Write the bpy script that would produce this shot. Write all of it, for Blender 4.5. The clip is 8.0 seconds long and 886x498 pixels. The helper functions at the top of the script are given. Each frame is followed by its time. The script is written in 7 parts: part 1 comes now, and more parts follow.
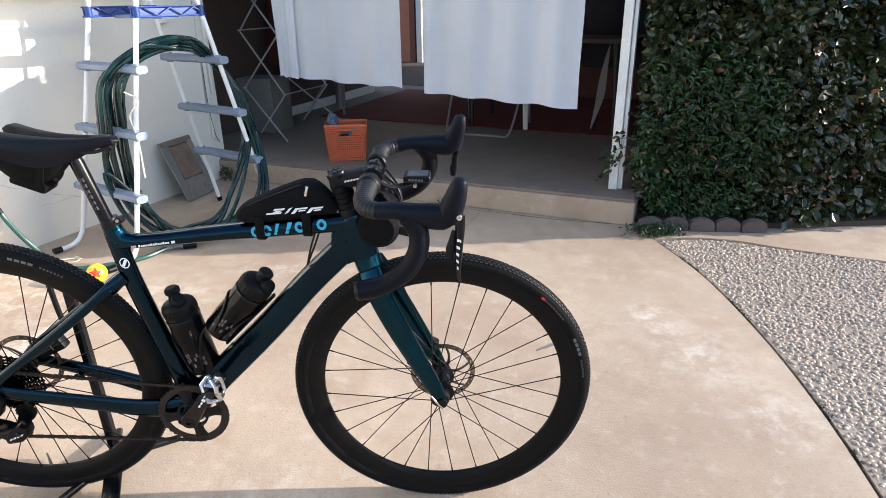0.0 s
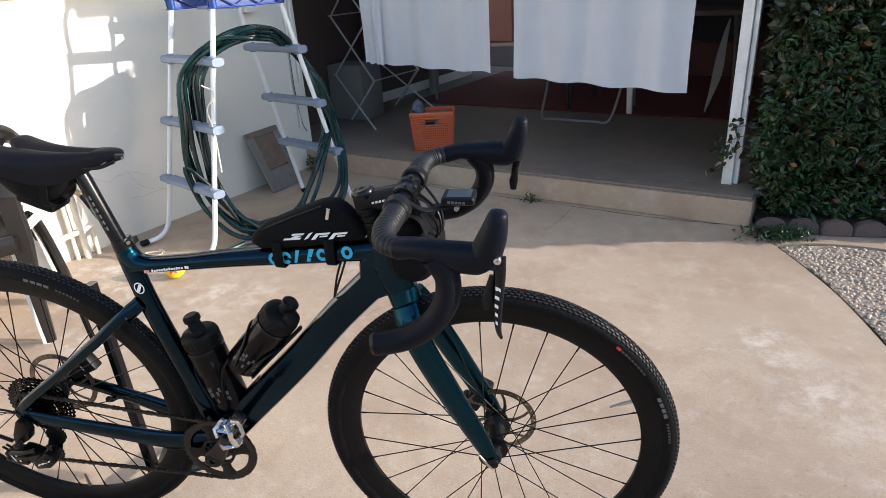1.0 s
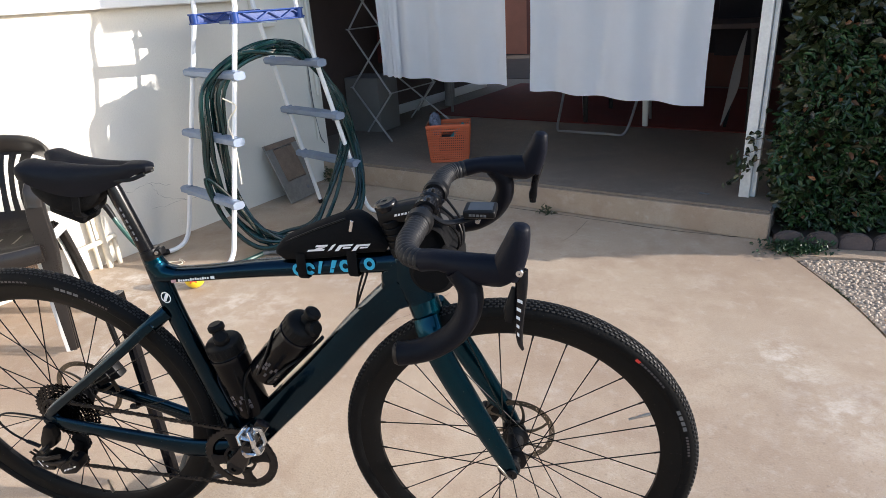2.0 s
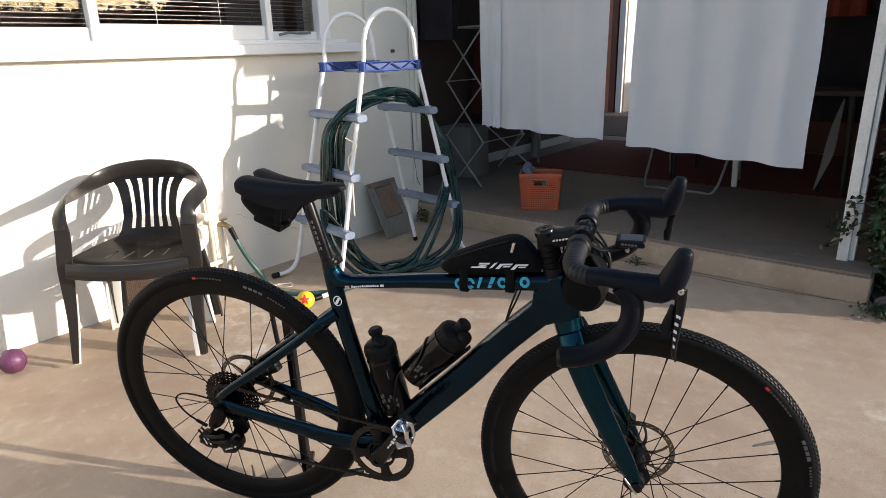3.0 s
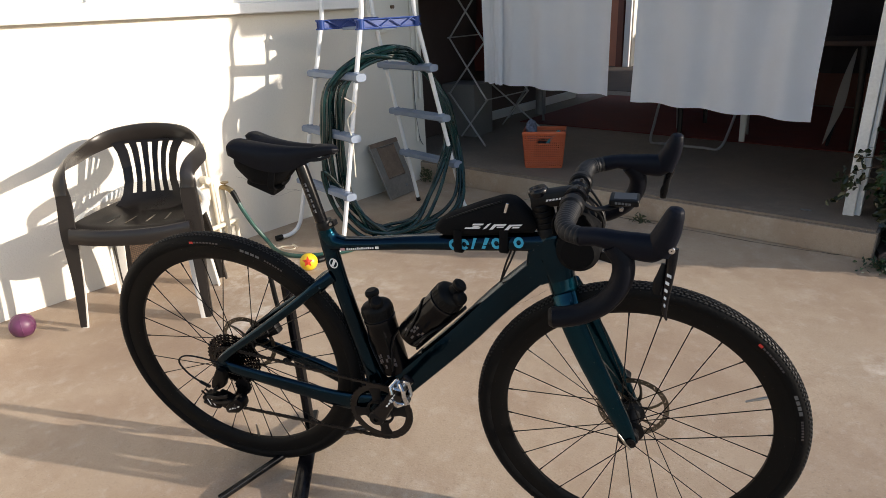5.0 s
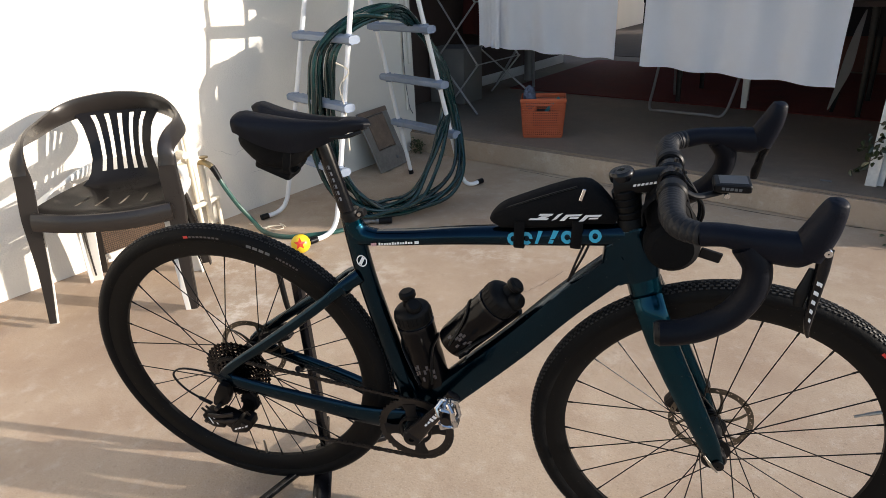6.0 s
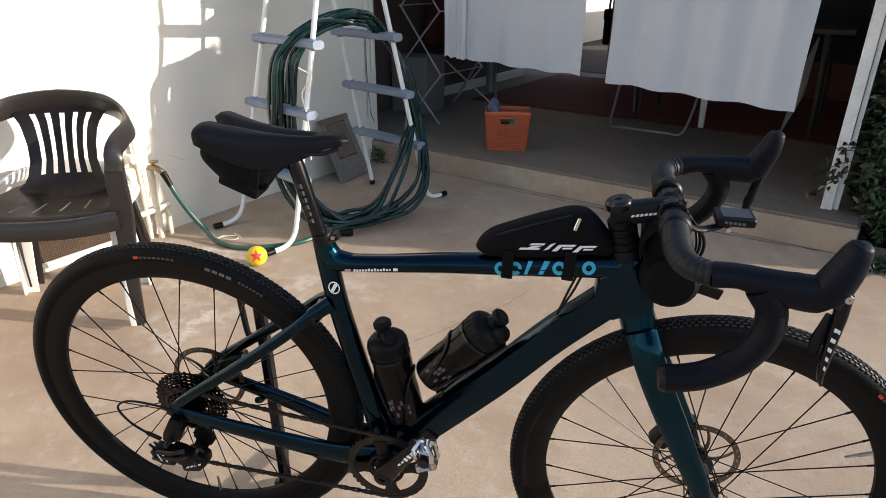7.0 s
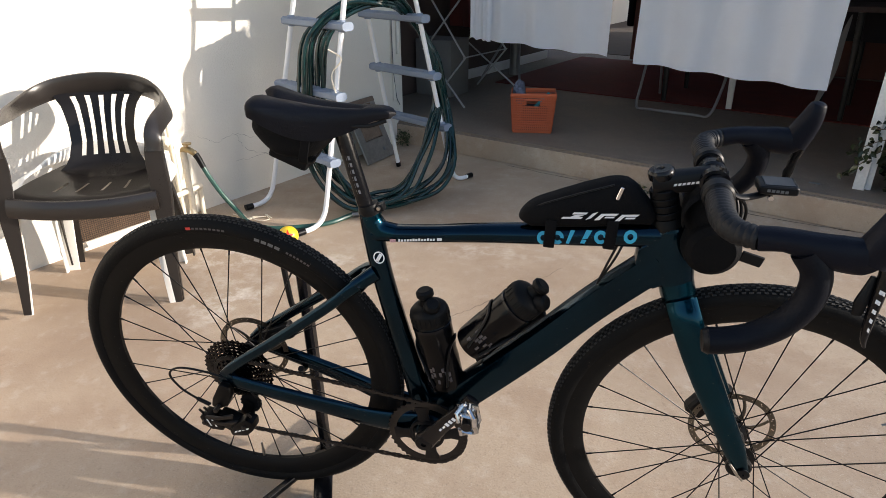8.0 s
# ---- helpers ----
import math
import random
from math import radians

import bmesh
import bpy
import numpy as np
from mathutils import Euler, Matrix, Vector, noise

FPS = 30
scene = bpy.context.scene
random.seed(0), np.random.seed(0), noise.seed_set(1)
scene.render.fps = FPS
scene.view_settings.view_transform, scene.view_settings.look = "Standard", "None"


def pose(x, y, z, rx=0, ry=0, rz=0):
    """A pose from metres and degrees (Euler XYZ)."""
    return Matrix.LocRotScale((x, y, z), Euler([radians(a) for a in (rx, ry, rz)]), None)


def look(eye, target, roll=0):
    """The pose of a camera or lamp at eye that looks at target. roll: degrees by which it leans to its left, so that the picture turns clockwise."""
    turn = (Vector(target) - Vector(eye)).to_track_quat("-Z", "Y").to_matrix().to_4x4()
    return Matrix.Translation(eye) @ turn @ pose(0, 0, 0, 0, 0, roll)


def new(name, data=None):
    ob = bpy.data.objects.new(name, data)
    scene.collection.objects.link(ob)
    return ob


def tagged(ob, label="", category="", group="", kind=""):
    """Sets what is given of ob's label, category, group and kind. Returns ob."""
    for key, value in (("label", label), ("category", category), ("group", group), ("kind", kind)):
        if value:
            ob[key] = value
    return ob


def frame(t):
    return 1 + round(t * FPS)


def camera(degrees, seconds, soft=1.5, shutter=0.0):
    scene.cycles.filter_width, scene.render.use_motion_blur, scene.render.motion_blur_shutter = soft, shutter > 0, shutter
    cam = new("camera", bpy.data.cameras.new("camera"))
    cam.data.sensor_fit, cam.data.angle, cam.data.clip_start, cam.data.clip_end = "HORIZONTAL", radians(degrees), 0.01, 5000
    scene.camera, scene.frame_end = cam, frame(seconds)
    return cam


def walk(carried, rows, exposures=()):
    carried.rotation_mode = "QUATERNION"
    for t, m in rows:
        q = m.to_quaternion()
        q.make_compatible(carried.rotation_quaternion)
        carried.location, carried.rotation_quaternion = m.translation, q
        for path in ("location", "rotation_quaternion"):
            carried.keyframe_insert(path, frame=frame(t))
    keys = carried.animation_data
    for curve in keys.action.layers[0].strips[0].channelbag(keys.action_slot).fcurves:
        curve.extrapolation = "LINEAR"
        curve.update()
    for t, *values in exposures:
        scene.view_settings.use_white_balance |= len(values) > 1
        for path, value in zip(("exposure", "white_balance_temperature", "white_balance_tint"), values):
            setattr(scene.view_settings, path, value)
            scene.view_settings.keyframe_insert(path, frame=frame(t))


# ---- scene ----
cam = camera(71.0, 8.0, soft=0.6)
PATH = [
    (0, (1.046, -1.270, 1.212), (1.018, 0.581, 0.454), -0.79),
    (0.5, (1.104, -1.087, 1.215), (0.801, 0.725, 0.426), -1.75),
    (1, (1.137, -1.001, 1.206), (0.779, 0.795, 0.402), -3.64),
    (2.3, (1.115, -1.039, 1.226), (0.674, 0.772, 0.498), -3.6),
    (2.5, (1.085, -1.093, 1.234), (0.589, 0.727, 0.568), -2.86),
    (3, (0.988, -1.233, 1.229), (0.394, 0.576, 0.618), -1.70),
    (3.5, (0.934, -1.388, 1.225), (0.393, 0.427, 0.582), -1.33),
    (4, (0.932, -1.394, 1.225), (0.465, 0.423, 0.532), -0.84),
    (4.5, (0.962, -1.334, 1.227), (0.475, 0.476, 0.529), -0.97),
    (5, (1.015, -1.220, 1.230), (0.406, 0.538, 0.498), -2.76),
    (5.2, (1.011, -1.192, 1.228), (0.332, 0.525, 0.461), -5.6),
    (6.3, (0.741, -1.000, 1.191), (0.327, 0.769, 0.355), -1.8),
    (6.5, (0.737, -0.984, 1.197), (0.375, 0.811, 0.393), -1.62),
    (7, (0.725, -0.967, 1.196), (0.356, 0.823, 0.385), 0.43),
    (7.5, (0.712, -0.975, 1.191), (0.309, 0.795, 0.353), -0.35),
    (8, (0.692, -1.014, 1.182), (0.268, 0.746, 0.331), -0.30),
]
STOPS = [(0.0, 1.84), (0.5, 1.66), (1.0, 1.48), (2.3, 1.46), (3.0, 1.05), (3.5, 0.88), (4.5, 0.86), (5.2, 0.96), (6.3, 1.16), (8.0, 1.17)]
EXPOSURES = [(t, s + 0.19, 6000 if t < 2.5 else 6350 if t < 3.2 or t > 6 else 6520, 12) for t, s in STOPS]
walk(cam, [(t, look(eye, target, roll)) for t, eye, target, roll in PATH], EXPOSURES)

# ---- world and sun ----
SUN_AZ, SUN_EL = radians(3.8), radians(15.7)   # measured from +x towards +y
world = bpy.data.worlds.new("sky")
scene.world = world
world.use_nodes = True
wn = world.node_tree.nodes
sky = wn.new("ShaderNodeTexSky")
sky.sky_type, sky.sun_disc = "NISHITA", False
sky.sun_elevation, sky.sun_rotation = SUN_EL, radians(90) - SUN_AZ
sky.air_density, sky.dust_density, sky.ozone_density = 1.0, 1.2, 1.0
wn["Background"].inputs["Strength"].default_value = 0.130
world.node_tree.links.new(sky.outputs[0], wn["Background"].inputs["Color"])
sun = bpy.data.lights.new("sun", "SUN")
sun.energy, sun.angle, sun.color = 2.75, radians(0.55), (1.0, 0.90, 0.78)
sun_ob = new("sun", sun)
sun_dir = Vector((math.cos(SUN_AZ) * math.cos(SUN_EL), math.sin(SUN_AZ) * math.cos(SUN_EL), math.sin(SUN_EL)))
sun_ob.matrix_world = look(sun_dir * 30, (0, 0, 0))

# ---- materials ----
def mat(name, col, rough=0.5, metal=0.0, var=0.15, scale=6.0, fine=90.0, bump=0.1, coat=0.0, rvar=0.1, rand=0.0, sub=0.0, spec=0.5):
    """A surface with colour and gloss that vary at two scales, fine relief, and a small change from piece to piece."""
    m = bpy.data.materials.new(name)
    m.use_nodes = True
    n, l = m.node_tree.nodes, m.node_tree.links
    b = n["Principled BSDF"]
    b.inputs["Roughness"].default_value, b.inputs["Metallic"].default_value = rough, metal
    b.inputs["Specular IOR Level"].default_value = spec
    if coat:
        b.inputs["Coat Weight"].default_value, b.inputs["Coat Roughness"].default_value = coat, 0.08
    tc = n.new("ShaderNodeTexCoord")
    big, small = n.new("ShaderNodeTexNoise"), n.new("ShaderNodeTexNoise")
    big.inputs["Scale"].default_value, big.inputs["Detail"].default_value = scale, 5
    small.inputs["Scale"].default_value, small.inputs["Detail"].default_value = fine, 3
    for t in (big, small):
        l.new(tc.outputs["Object"], t.inputs["Vector"])
    mixf = n.new("ShaderNodeMath")
    mixf.operation = "MULTIPLY_ADD"
    l.new(big.outputs["Fac"], mixf.inputs[0])
    mixf.inputs[1].default_value = 0.65
    sc = n.new("ShaderNodeMath")
    sc.operation = "MULTIPLY"
    sc.inputs[1].default_value = 0.35
    l.new(small.outputs["Fac"], sc.inputs[0])
    l.new(sc.outputs[0], mixf.inputs[2])
    ramp = n.new("ShaderNodeMapRange")
    ramp.inputs["From Min"].default_value, ramp.inputs["From Max"].default_value = 0.3, 0.7
    ramp.inputs["To Min"].default_value, ramp.inputs["To Max"].default_value = 1 - var, 1 + var
    l.new(mixf.outputs[0], ramp.inputs["Value"])
    fac = ramp.outputs[0]
    if rand:
        info = n.new("ShaderNodeObjectInfo")
        r2 = n.new("ShaderNodeMapRange")
        r2.inputs["To Min"].default_value, r2.inputs["To Max"].default_value = 1 - rand, 1 + rand
        l.new(info.outputs["Random"], r2.inputs["Value"])
        mm = n.new("ShaderNodeMath")
        mm.operation = "MULTIPLY"
        l.new(fac, mm.inputs[0])
        l.new(r2.outputs[0], mm.inputs[1])
        fac = mm.outputs[0]
    tint = n.new("ShaderNodeVectorMath")
    tint.operation = "SCALE"
    tint.inputs[0].default_value = col
    l.new(fac, tint.inputs["Scale"])
    l.new(tint.outputs[0], b.inputs["Base Color"])
    rr = n.new("ShaderNodeMapRange")
    rr.inputs["To Min"].default_value, rr.inputs["To Max"].default_value = max(0.02, rough - rvar), min(1, rough + rvar)
    l.new(mixf.outputs[0], rr.inputs["Value"])
    l.new(rr.outputs[0], b.inputs["Roughness"])
    if bump:
        bp = n.new("ShaderNodeBump")
        bp.inputs["Strength"].default_value, bp.inputs["Distance"].default_value = bump, 0.004
        l.new(small.outputs["Fac"], bp.inputs["Height"])
        l.new(bp.outputs[0], b.inputs["Normal"])
    if sub:
        b.inputs["Subsurface Weight"].default_value = sub
        b.inputs["Subsurface Radius"].default_value = (0.01, 0.01, 0.01)
    return m


M = {}
M["wall"] = mat("cream_stucco", (0.72, 0.68, 0.60), 0.85, var=0.05, scale=2.5, fine=140, bump=0.5)
M["white"] = mat("white_paint", (0.80, 0.79, 0.77), 0.45, var=0.05, scale=5, bump=0.15)
M["concrete"] = mat("concrete", (0.433, 0.338, 0.243), 0.8, var=0.14, scale=1.6, fine=160, bump=0.25)
# Base colour darkened to carry the shade under the patio roof.
M["slab"] = mat("shaded_patio_concrete", (0.200, 0.153, 0.113), 0.75, var=0.16, scale=2.2, fine=150, bump=0.3)
# Dark base colour carries the dimness of the roofed patio and the room.
M["dark_wall"] = mat("shade_dark_wall", (0.09, 0.06, 0.05), 0.8, var=0.15)
M["terracotta"] = mat("terracotta_paint", (0.42, 0.17, 0.10), 0.6, var=0.1)
M["dark_red"] = mat("dark_red_paint", (0.14, 0.035, 0.02), 0.5, var=0.15)
M["rug"] = mat("red_rug", (0.13, 0.02, 0.012), 0.95, var=0.25, fine=220, bump=0.5)
M["curtain"] = mat("white_cotton", (0.92, 0.94, 0.98), 0.9, var=0.03, fine=350, bump=0.25)
M["leaf"] = mat("leaf", (0.026, 0.032, 0.010), 0.28, var=0.4, scale=3, fine=40, bump=0.05, spec=0.6)
M["leaf_light"] = mat("young_leaf", (0.018, 0.046, 0.010), 0.42, var=0.35, scale=5, fine=40, bump=0.05)
M["bark"] = mat("bark", (0.10, 0.065, 0.04), 0.9, var=0.3)
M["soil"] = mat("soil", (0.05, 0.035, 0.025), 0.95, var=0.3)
M["rubber"] = mat("tyre_rubber", (0.0045, 0.0044, 0.0044), 0.65, var=0.25, fine=200, bump=0.2, spec=0.10)
M["black"] = mat("black_plastic", (0.0045, 0.0045, 0.005), 0.42, var=0.2, bump=0.08, spec=0.18)
M["paint"] = mat("teal_metallic_paint", (0.0008, 0.0140, 0.0268), 0.19, metal=0.92, var=0.35, scale=9, fine=900, bump=0.01, coat=0.2, spec=0.25)
M["alu"] = mat("bare_metal", (0.6, 0.6, 0.6), 0.25, metal=1.0, var=0.1, bump=0.05)
M["brown_plastic"] = mat("brown_plastic", (0.0195, 0.0163, 0.0145), 0.30, var=0.2, scale=4, fine=300, bump=0.08, spec=0.42)
M["white_plastic"] = mat("white_plastic", (0.75, 0.73, 0.68), 0.45, var=0.06, bump=0.05)
M["rim"] = mat("carbon_rim", (0.004, 0.004, 0.004), 0.45, var=0.2, scale=10, bump=0.03, spec=0.12)
M["spoke"] = mat("black_spoke", (0.005, 0.005, 0.005), 0.4, metal=0.2, bump=0, spec=0.2)
M["steel"] = mat("brushed_steel", (0.42, 0.40, 0.37), 0.35, metal=1.0, var=0.15, bump=0.08)
M["dark_steel"] = mat("dark_steel", (0.036, 0.034, 0.033), 0.38, metal=0.85, var=0.25, scale=40, bump=0.05)
M["chrome"] = mat("polished_steel", (0.55, 0.55, 0.55), 0.2, metal=1.0, var=0.1, bump=0.03)
M["gloss_black"] = mat("gloss_black", (0.004, 0.004, 0.005), 0.24, var=0.15, coat=0.12, bump=0.02, spec=0.2)
M["hood"] = mat("hood_rubber", (0.0032, 0.0040, 0.0082), 0.48, var=0.15, scale=20, fine=400, bump=0.12, spec=0.13)
M["tape"] = mat("ribbed_tape", (0.010, 0.0105, 0.012), 0.5, var=0.15, scale=20, fine=300, bump=0.15, spec=0.2)
M["tape_smooth"] = mat("smooth_tape", (0.0034, 0.0040, 0.0068), 0.5, var=0.15, scale=20, fine=300, bump=0.15, spec=0.11)
M["saddle"] = mat("saddle_skin", (0.0058, 0.0068, 0.0115), 0.45, var=0.15, scale=12, fine=500, bump=0.15, spec=0.30)
M["paint_bright"] = mat("bright_teal_paint", (0.0005, 0.023, 0.039), 0.21, metal=0.95, var=0.45, scale=7, fine=900, bump=0.01, coat=0.2, spec=0.2)
M["red"] = mat("red_print", (0.55, 0.03, 0.02), 0.5, bump=0)
M["grey_print"] = mat("grey_print", (0.10, 0.10, 0.10), 0.5, bump=0)
M["pale_print"] = mat("pale_grey_print", (0.16, 0.16, 0.165), 0.5, var=0.4, scale=120, bump=0)
M["dull_print"] = mat("dull_print", (0.06, 0.05, 0.05), 0.5, bump=0)
M["sprocket"] = mat("black_sprocket", (0.035, 0.035, 0.037), 0.22, metal=0.95, var=0.3, scale=60, bump=0.03)
M["rotor"] = mat("used_steel_disc", (0.16, 0.145, 0.12), 0.35, metal=1.0, var=0.2, scale=30, bump=0.05)
# Lighter than the tyre rubber: highlights on the knobs are put into the colour.
M["tread"] = mat("highlit_tread_rubber", (0.018, 0.0175, 0.017), 0.55, var=0.25, fine=200, bump=0.1, spec=0.22)
M["flag"] = mat("faded_flag_print", (0.42, 0.24, 0.25), 0.5, var=0.5, scale=260, bump=0)
M["white_print"] = mat("white_print", (0.72, 0.72, 0.72), 0.45, bump=0)
M["cyan_print"] = mat("cyan_print", (0.025, 0.34, 0.53), 0.4, bump=0)
M["screen"] = mat("screen", (0.02, 0.025, 0.032), 0.3, bump=0)
M["bag"] = mat("bag_cloth", (0.004, 0.004, 0.0045), 0.8, var=0.2, scale=15, fine=600, bump=0.3, spec=0.1)
M["bottle"] = mat("smoked_bottle", (0.0022, 0.0022, 0.0027), 0.20, var=0.15, scale=12, bump=0.05, spec=0.14)
M["cap"] = mat("matt_black_plastic", (0.0040, 0.0040, 0.0042), 0.5, var=0.2, bump=0.06, spec=0.12)
M["moulding"] = mat("black_moulding", (0.0028, 0.0028, 0.0031), 0.30, var=0.2, bump=0.03, spec=0.14)
M["far_ground"] = mat("bare_ground", (0.48, 0.42, 0.35), 0.9, var=0.15, scale=0.6, fine=30)
M["aggregate"] = mat("aggregate_mortar", (0.25, 0.20, 0.155), 0.9, var=0.25, scale=6, fine=120, bump=0.6)
M["dull_metal"] = mat("dull_metal", (0.22, 0.23, 0.24), 0.5, metal=0.7, var=0.2, bump=0.1)
M["blind"] = mat("blind_slat", (0.34, 0.31, 0.28), 0.5, var=0.1, bump=0.02)
M["rust_wire"] = mat("rusty_wire", (0.16, 0.10, 0.06), 0.7, metal=0.4, var=0.3, scale=20)
M["bounce_wall"] = mat("bounce_render", (0.55, 0.52, 0.47), 0.9, var=0.15, scale=1.5)
M["peeling"] = mat("peeling_white_paint", (0.72, 0.71, 0.68), 0.55, var=0.18, scale=9, fine=70, bump=0.5)
M["glass"] = bpy.data.materials.new("window_glass")
M["glass"].use_nodes = True
gb = M["glass"].node_tree.nodes["Principled BSDF"]
gb.inputs["Transmission Weight"].default_value, gb.inputs["Roughness"].default_value, gb.inputs["IOR"].default_value = 1.0, 0.02, 1.45
M["hose"] = mat("green_hose", (0.005, 0.025, 0.024), 0.16, var=0.3, scale=14, fine=120, bump=0.1)
M["ladder_white"] = mat("ladder_paint", (0.78, 0.78, 0.78), 0.35, var=0.06, scale=8, bump=0.08)
M["step_grey"] = mat("blue_grey_plastic", (0.20, 0.245, 0.32), 0.55, var=0.15, scale=10, fine=150, bump=0.15)
M["blue"] = mat("bright_blue_plastic", (0.008, 0.040, 0.20), 0.4, var=0.12, bump=0.05)
M["rust_plate"] = mat("rusty_grey_sheet", (0.225, 0.21, 0.19), 0.55, metal=0.3, var=0.3, scale=7, fine=60, bump=0.2)
M["rust"] = mat("rust_brown", (0.165, 0.118, 0.085), 0.8, var=0.35, scale=16, fine=80, bump=0.3)
M["orange"] = mat("orange_plastic", (0.54, 0.115, 0.038), 0.45, var=0.08, scale=10, bump=0.05)
M["purple"] = mat("purple_rubber", (0.105, 0.028, 0.075), 0.45, var=0.25, scale=18, bump=0.1)
M["yellow"] = mat("yellow_rubber", (0.80, 0.55, 0.02), 0.35, var=0.08, scale=14, bump=0.03)
M["ball_blue"] = mat("ball_blue", (0.02, 0.25, 0.55), 0.35, bump=0.02)
M["star_red"] = mat("ball_red", (0.70, 0.05, 0.02), 0.35, bump=0)
M["cream_pipe"] = mat("cream_pipe_paint", (0.75, 0.68, 0.54), 0.5, var=0.12, scale=15, bump=0.2)
M["brass"] = mat("dull_brass", (0.28, 0.22, 0.12), 0.4, metal=0.9, var=0.2, bump=0.1)
M["edging"] = mat("edging_block", (0.095, 0.070, 0.062), 0.88, var=0.25, scale=12, fine=120, bump=0.4, rand=0.15)
M["cloth_dark"] = mat("dark_cloth", (0.03, 0.025, 0.03), 0.9, var=0.4, scale=6, fine=200, bump=0.3)
M["cloth_red"] = mat("dark_red_cloth", (0.09, 0.016, 0.011), 0.9, var=0.3, scale=6, fine=200, bump=0.3)
M["cloth_pattern"] = mat("patterned_cloth", (0.10, 0.11, 0.15), 0.9, var=0.9, scale=60, fine=200, bump=0.3)
M["teal_plastic"] = mat("teal_plastic", (0.03, 0.25, 0.28), 0.4, bump=0.02)
M["rack_grey"] = mat("grey_tube", (0.30, 0.29, 0.28), 0.4, metal=0.5, var=0.15, bump=0.05)
M["rack_white"] = mat("enamelled_tube", (0.52, 0.50, 0.48), 0.4, metal=0.2, var=0.15, bump=0.05)
M["rack_pale"] = mat("pale_board_cover", (0.26, 0.24, 0.225), 0.8, var=0.12)
M["card"] = mat("grey_white_board", (0.21, 0.195, 0.18), 0.7, var=0.1)
M["leaf_brown"] = mat("dry_leaf", (0.20, 0.085, 0.035), 0.6, var=0.4, bump=0.05)
M["leaf_yellow"] = mat("yellow_leaf", (0.13, 0.12, 0.025), 0.5, var=0.35, bump=0.05)
M["leaf_deep"] = mat("hedge_shade_core", (0.010, 0.016, 0.007), 0.9, var=0.5, scale=20, fine=60, bump=0.5)
M["grass"] = mat("dry_grass", (0.055, 0.062, 0.022), 0.7, var=0.4, scale=20)
M["pebble"] = mat("pebble", (0.43, 0.345, 0.262), 0.85, var=0.22, scale=60, fine=300, bump=0.1)
for nm, amount in (("leaf", 0.45), ("leaf_light", 0.4), ("pebble", 0.22), ("leaf_brown", 0.4)):
    nt = M[nm].node_tree
    geo = nt.nodes.new("ShaderNodeNewGeometry")
    mr = nt.nodes.new("ShaderNodeMapRange")
    mr.inputs["To Min"].default_value, mr.inputs["To Max"].default_value = 1 - amount, 1 + amount
    mul = nt.nodes.new("ShaderNodeVectorMath")
    mul.operation = "SCALE"
    b = nt.nodes["Principled BSDF"]
    src = b.inputs["Base Color"].links[0].from_socket
    nt.links.new(geo.outputs["Random Per Island"], mr.inputs["Value"])
    nt.links.new(src, mul.inputs[0])
    nt.links.new(mr.outputs[0], mul.inputs["Scale"])
    nt.links.new(mul.outputs[0], b.inputs["Base Color"])
M["hose_light"] = mat("pale_green_hose", (0.02, 0.075, 0.06), 0.35, var=0.2, scale=14, fine=120, bump=0.1)
M["cloth_bright"] = mat("orange_red_cloth", (0.26, 0.04, 0.016), 0.9, var=0.2, scale=8, fine=200, bump=0.3)


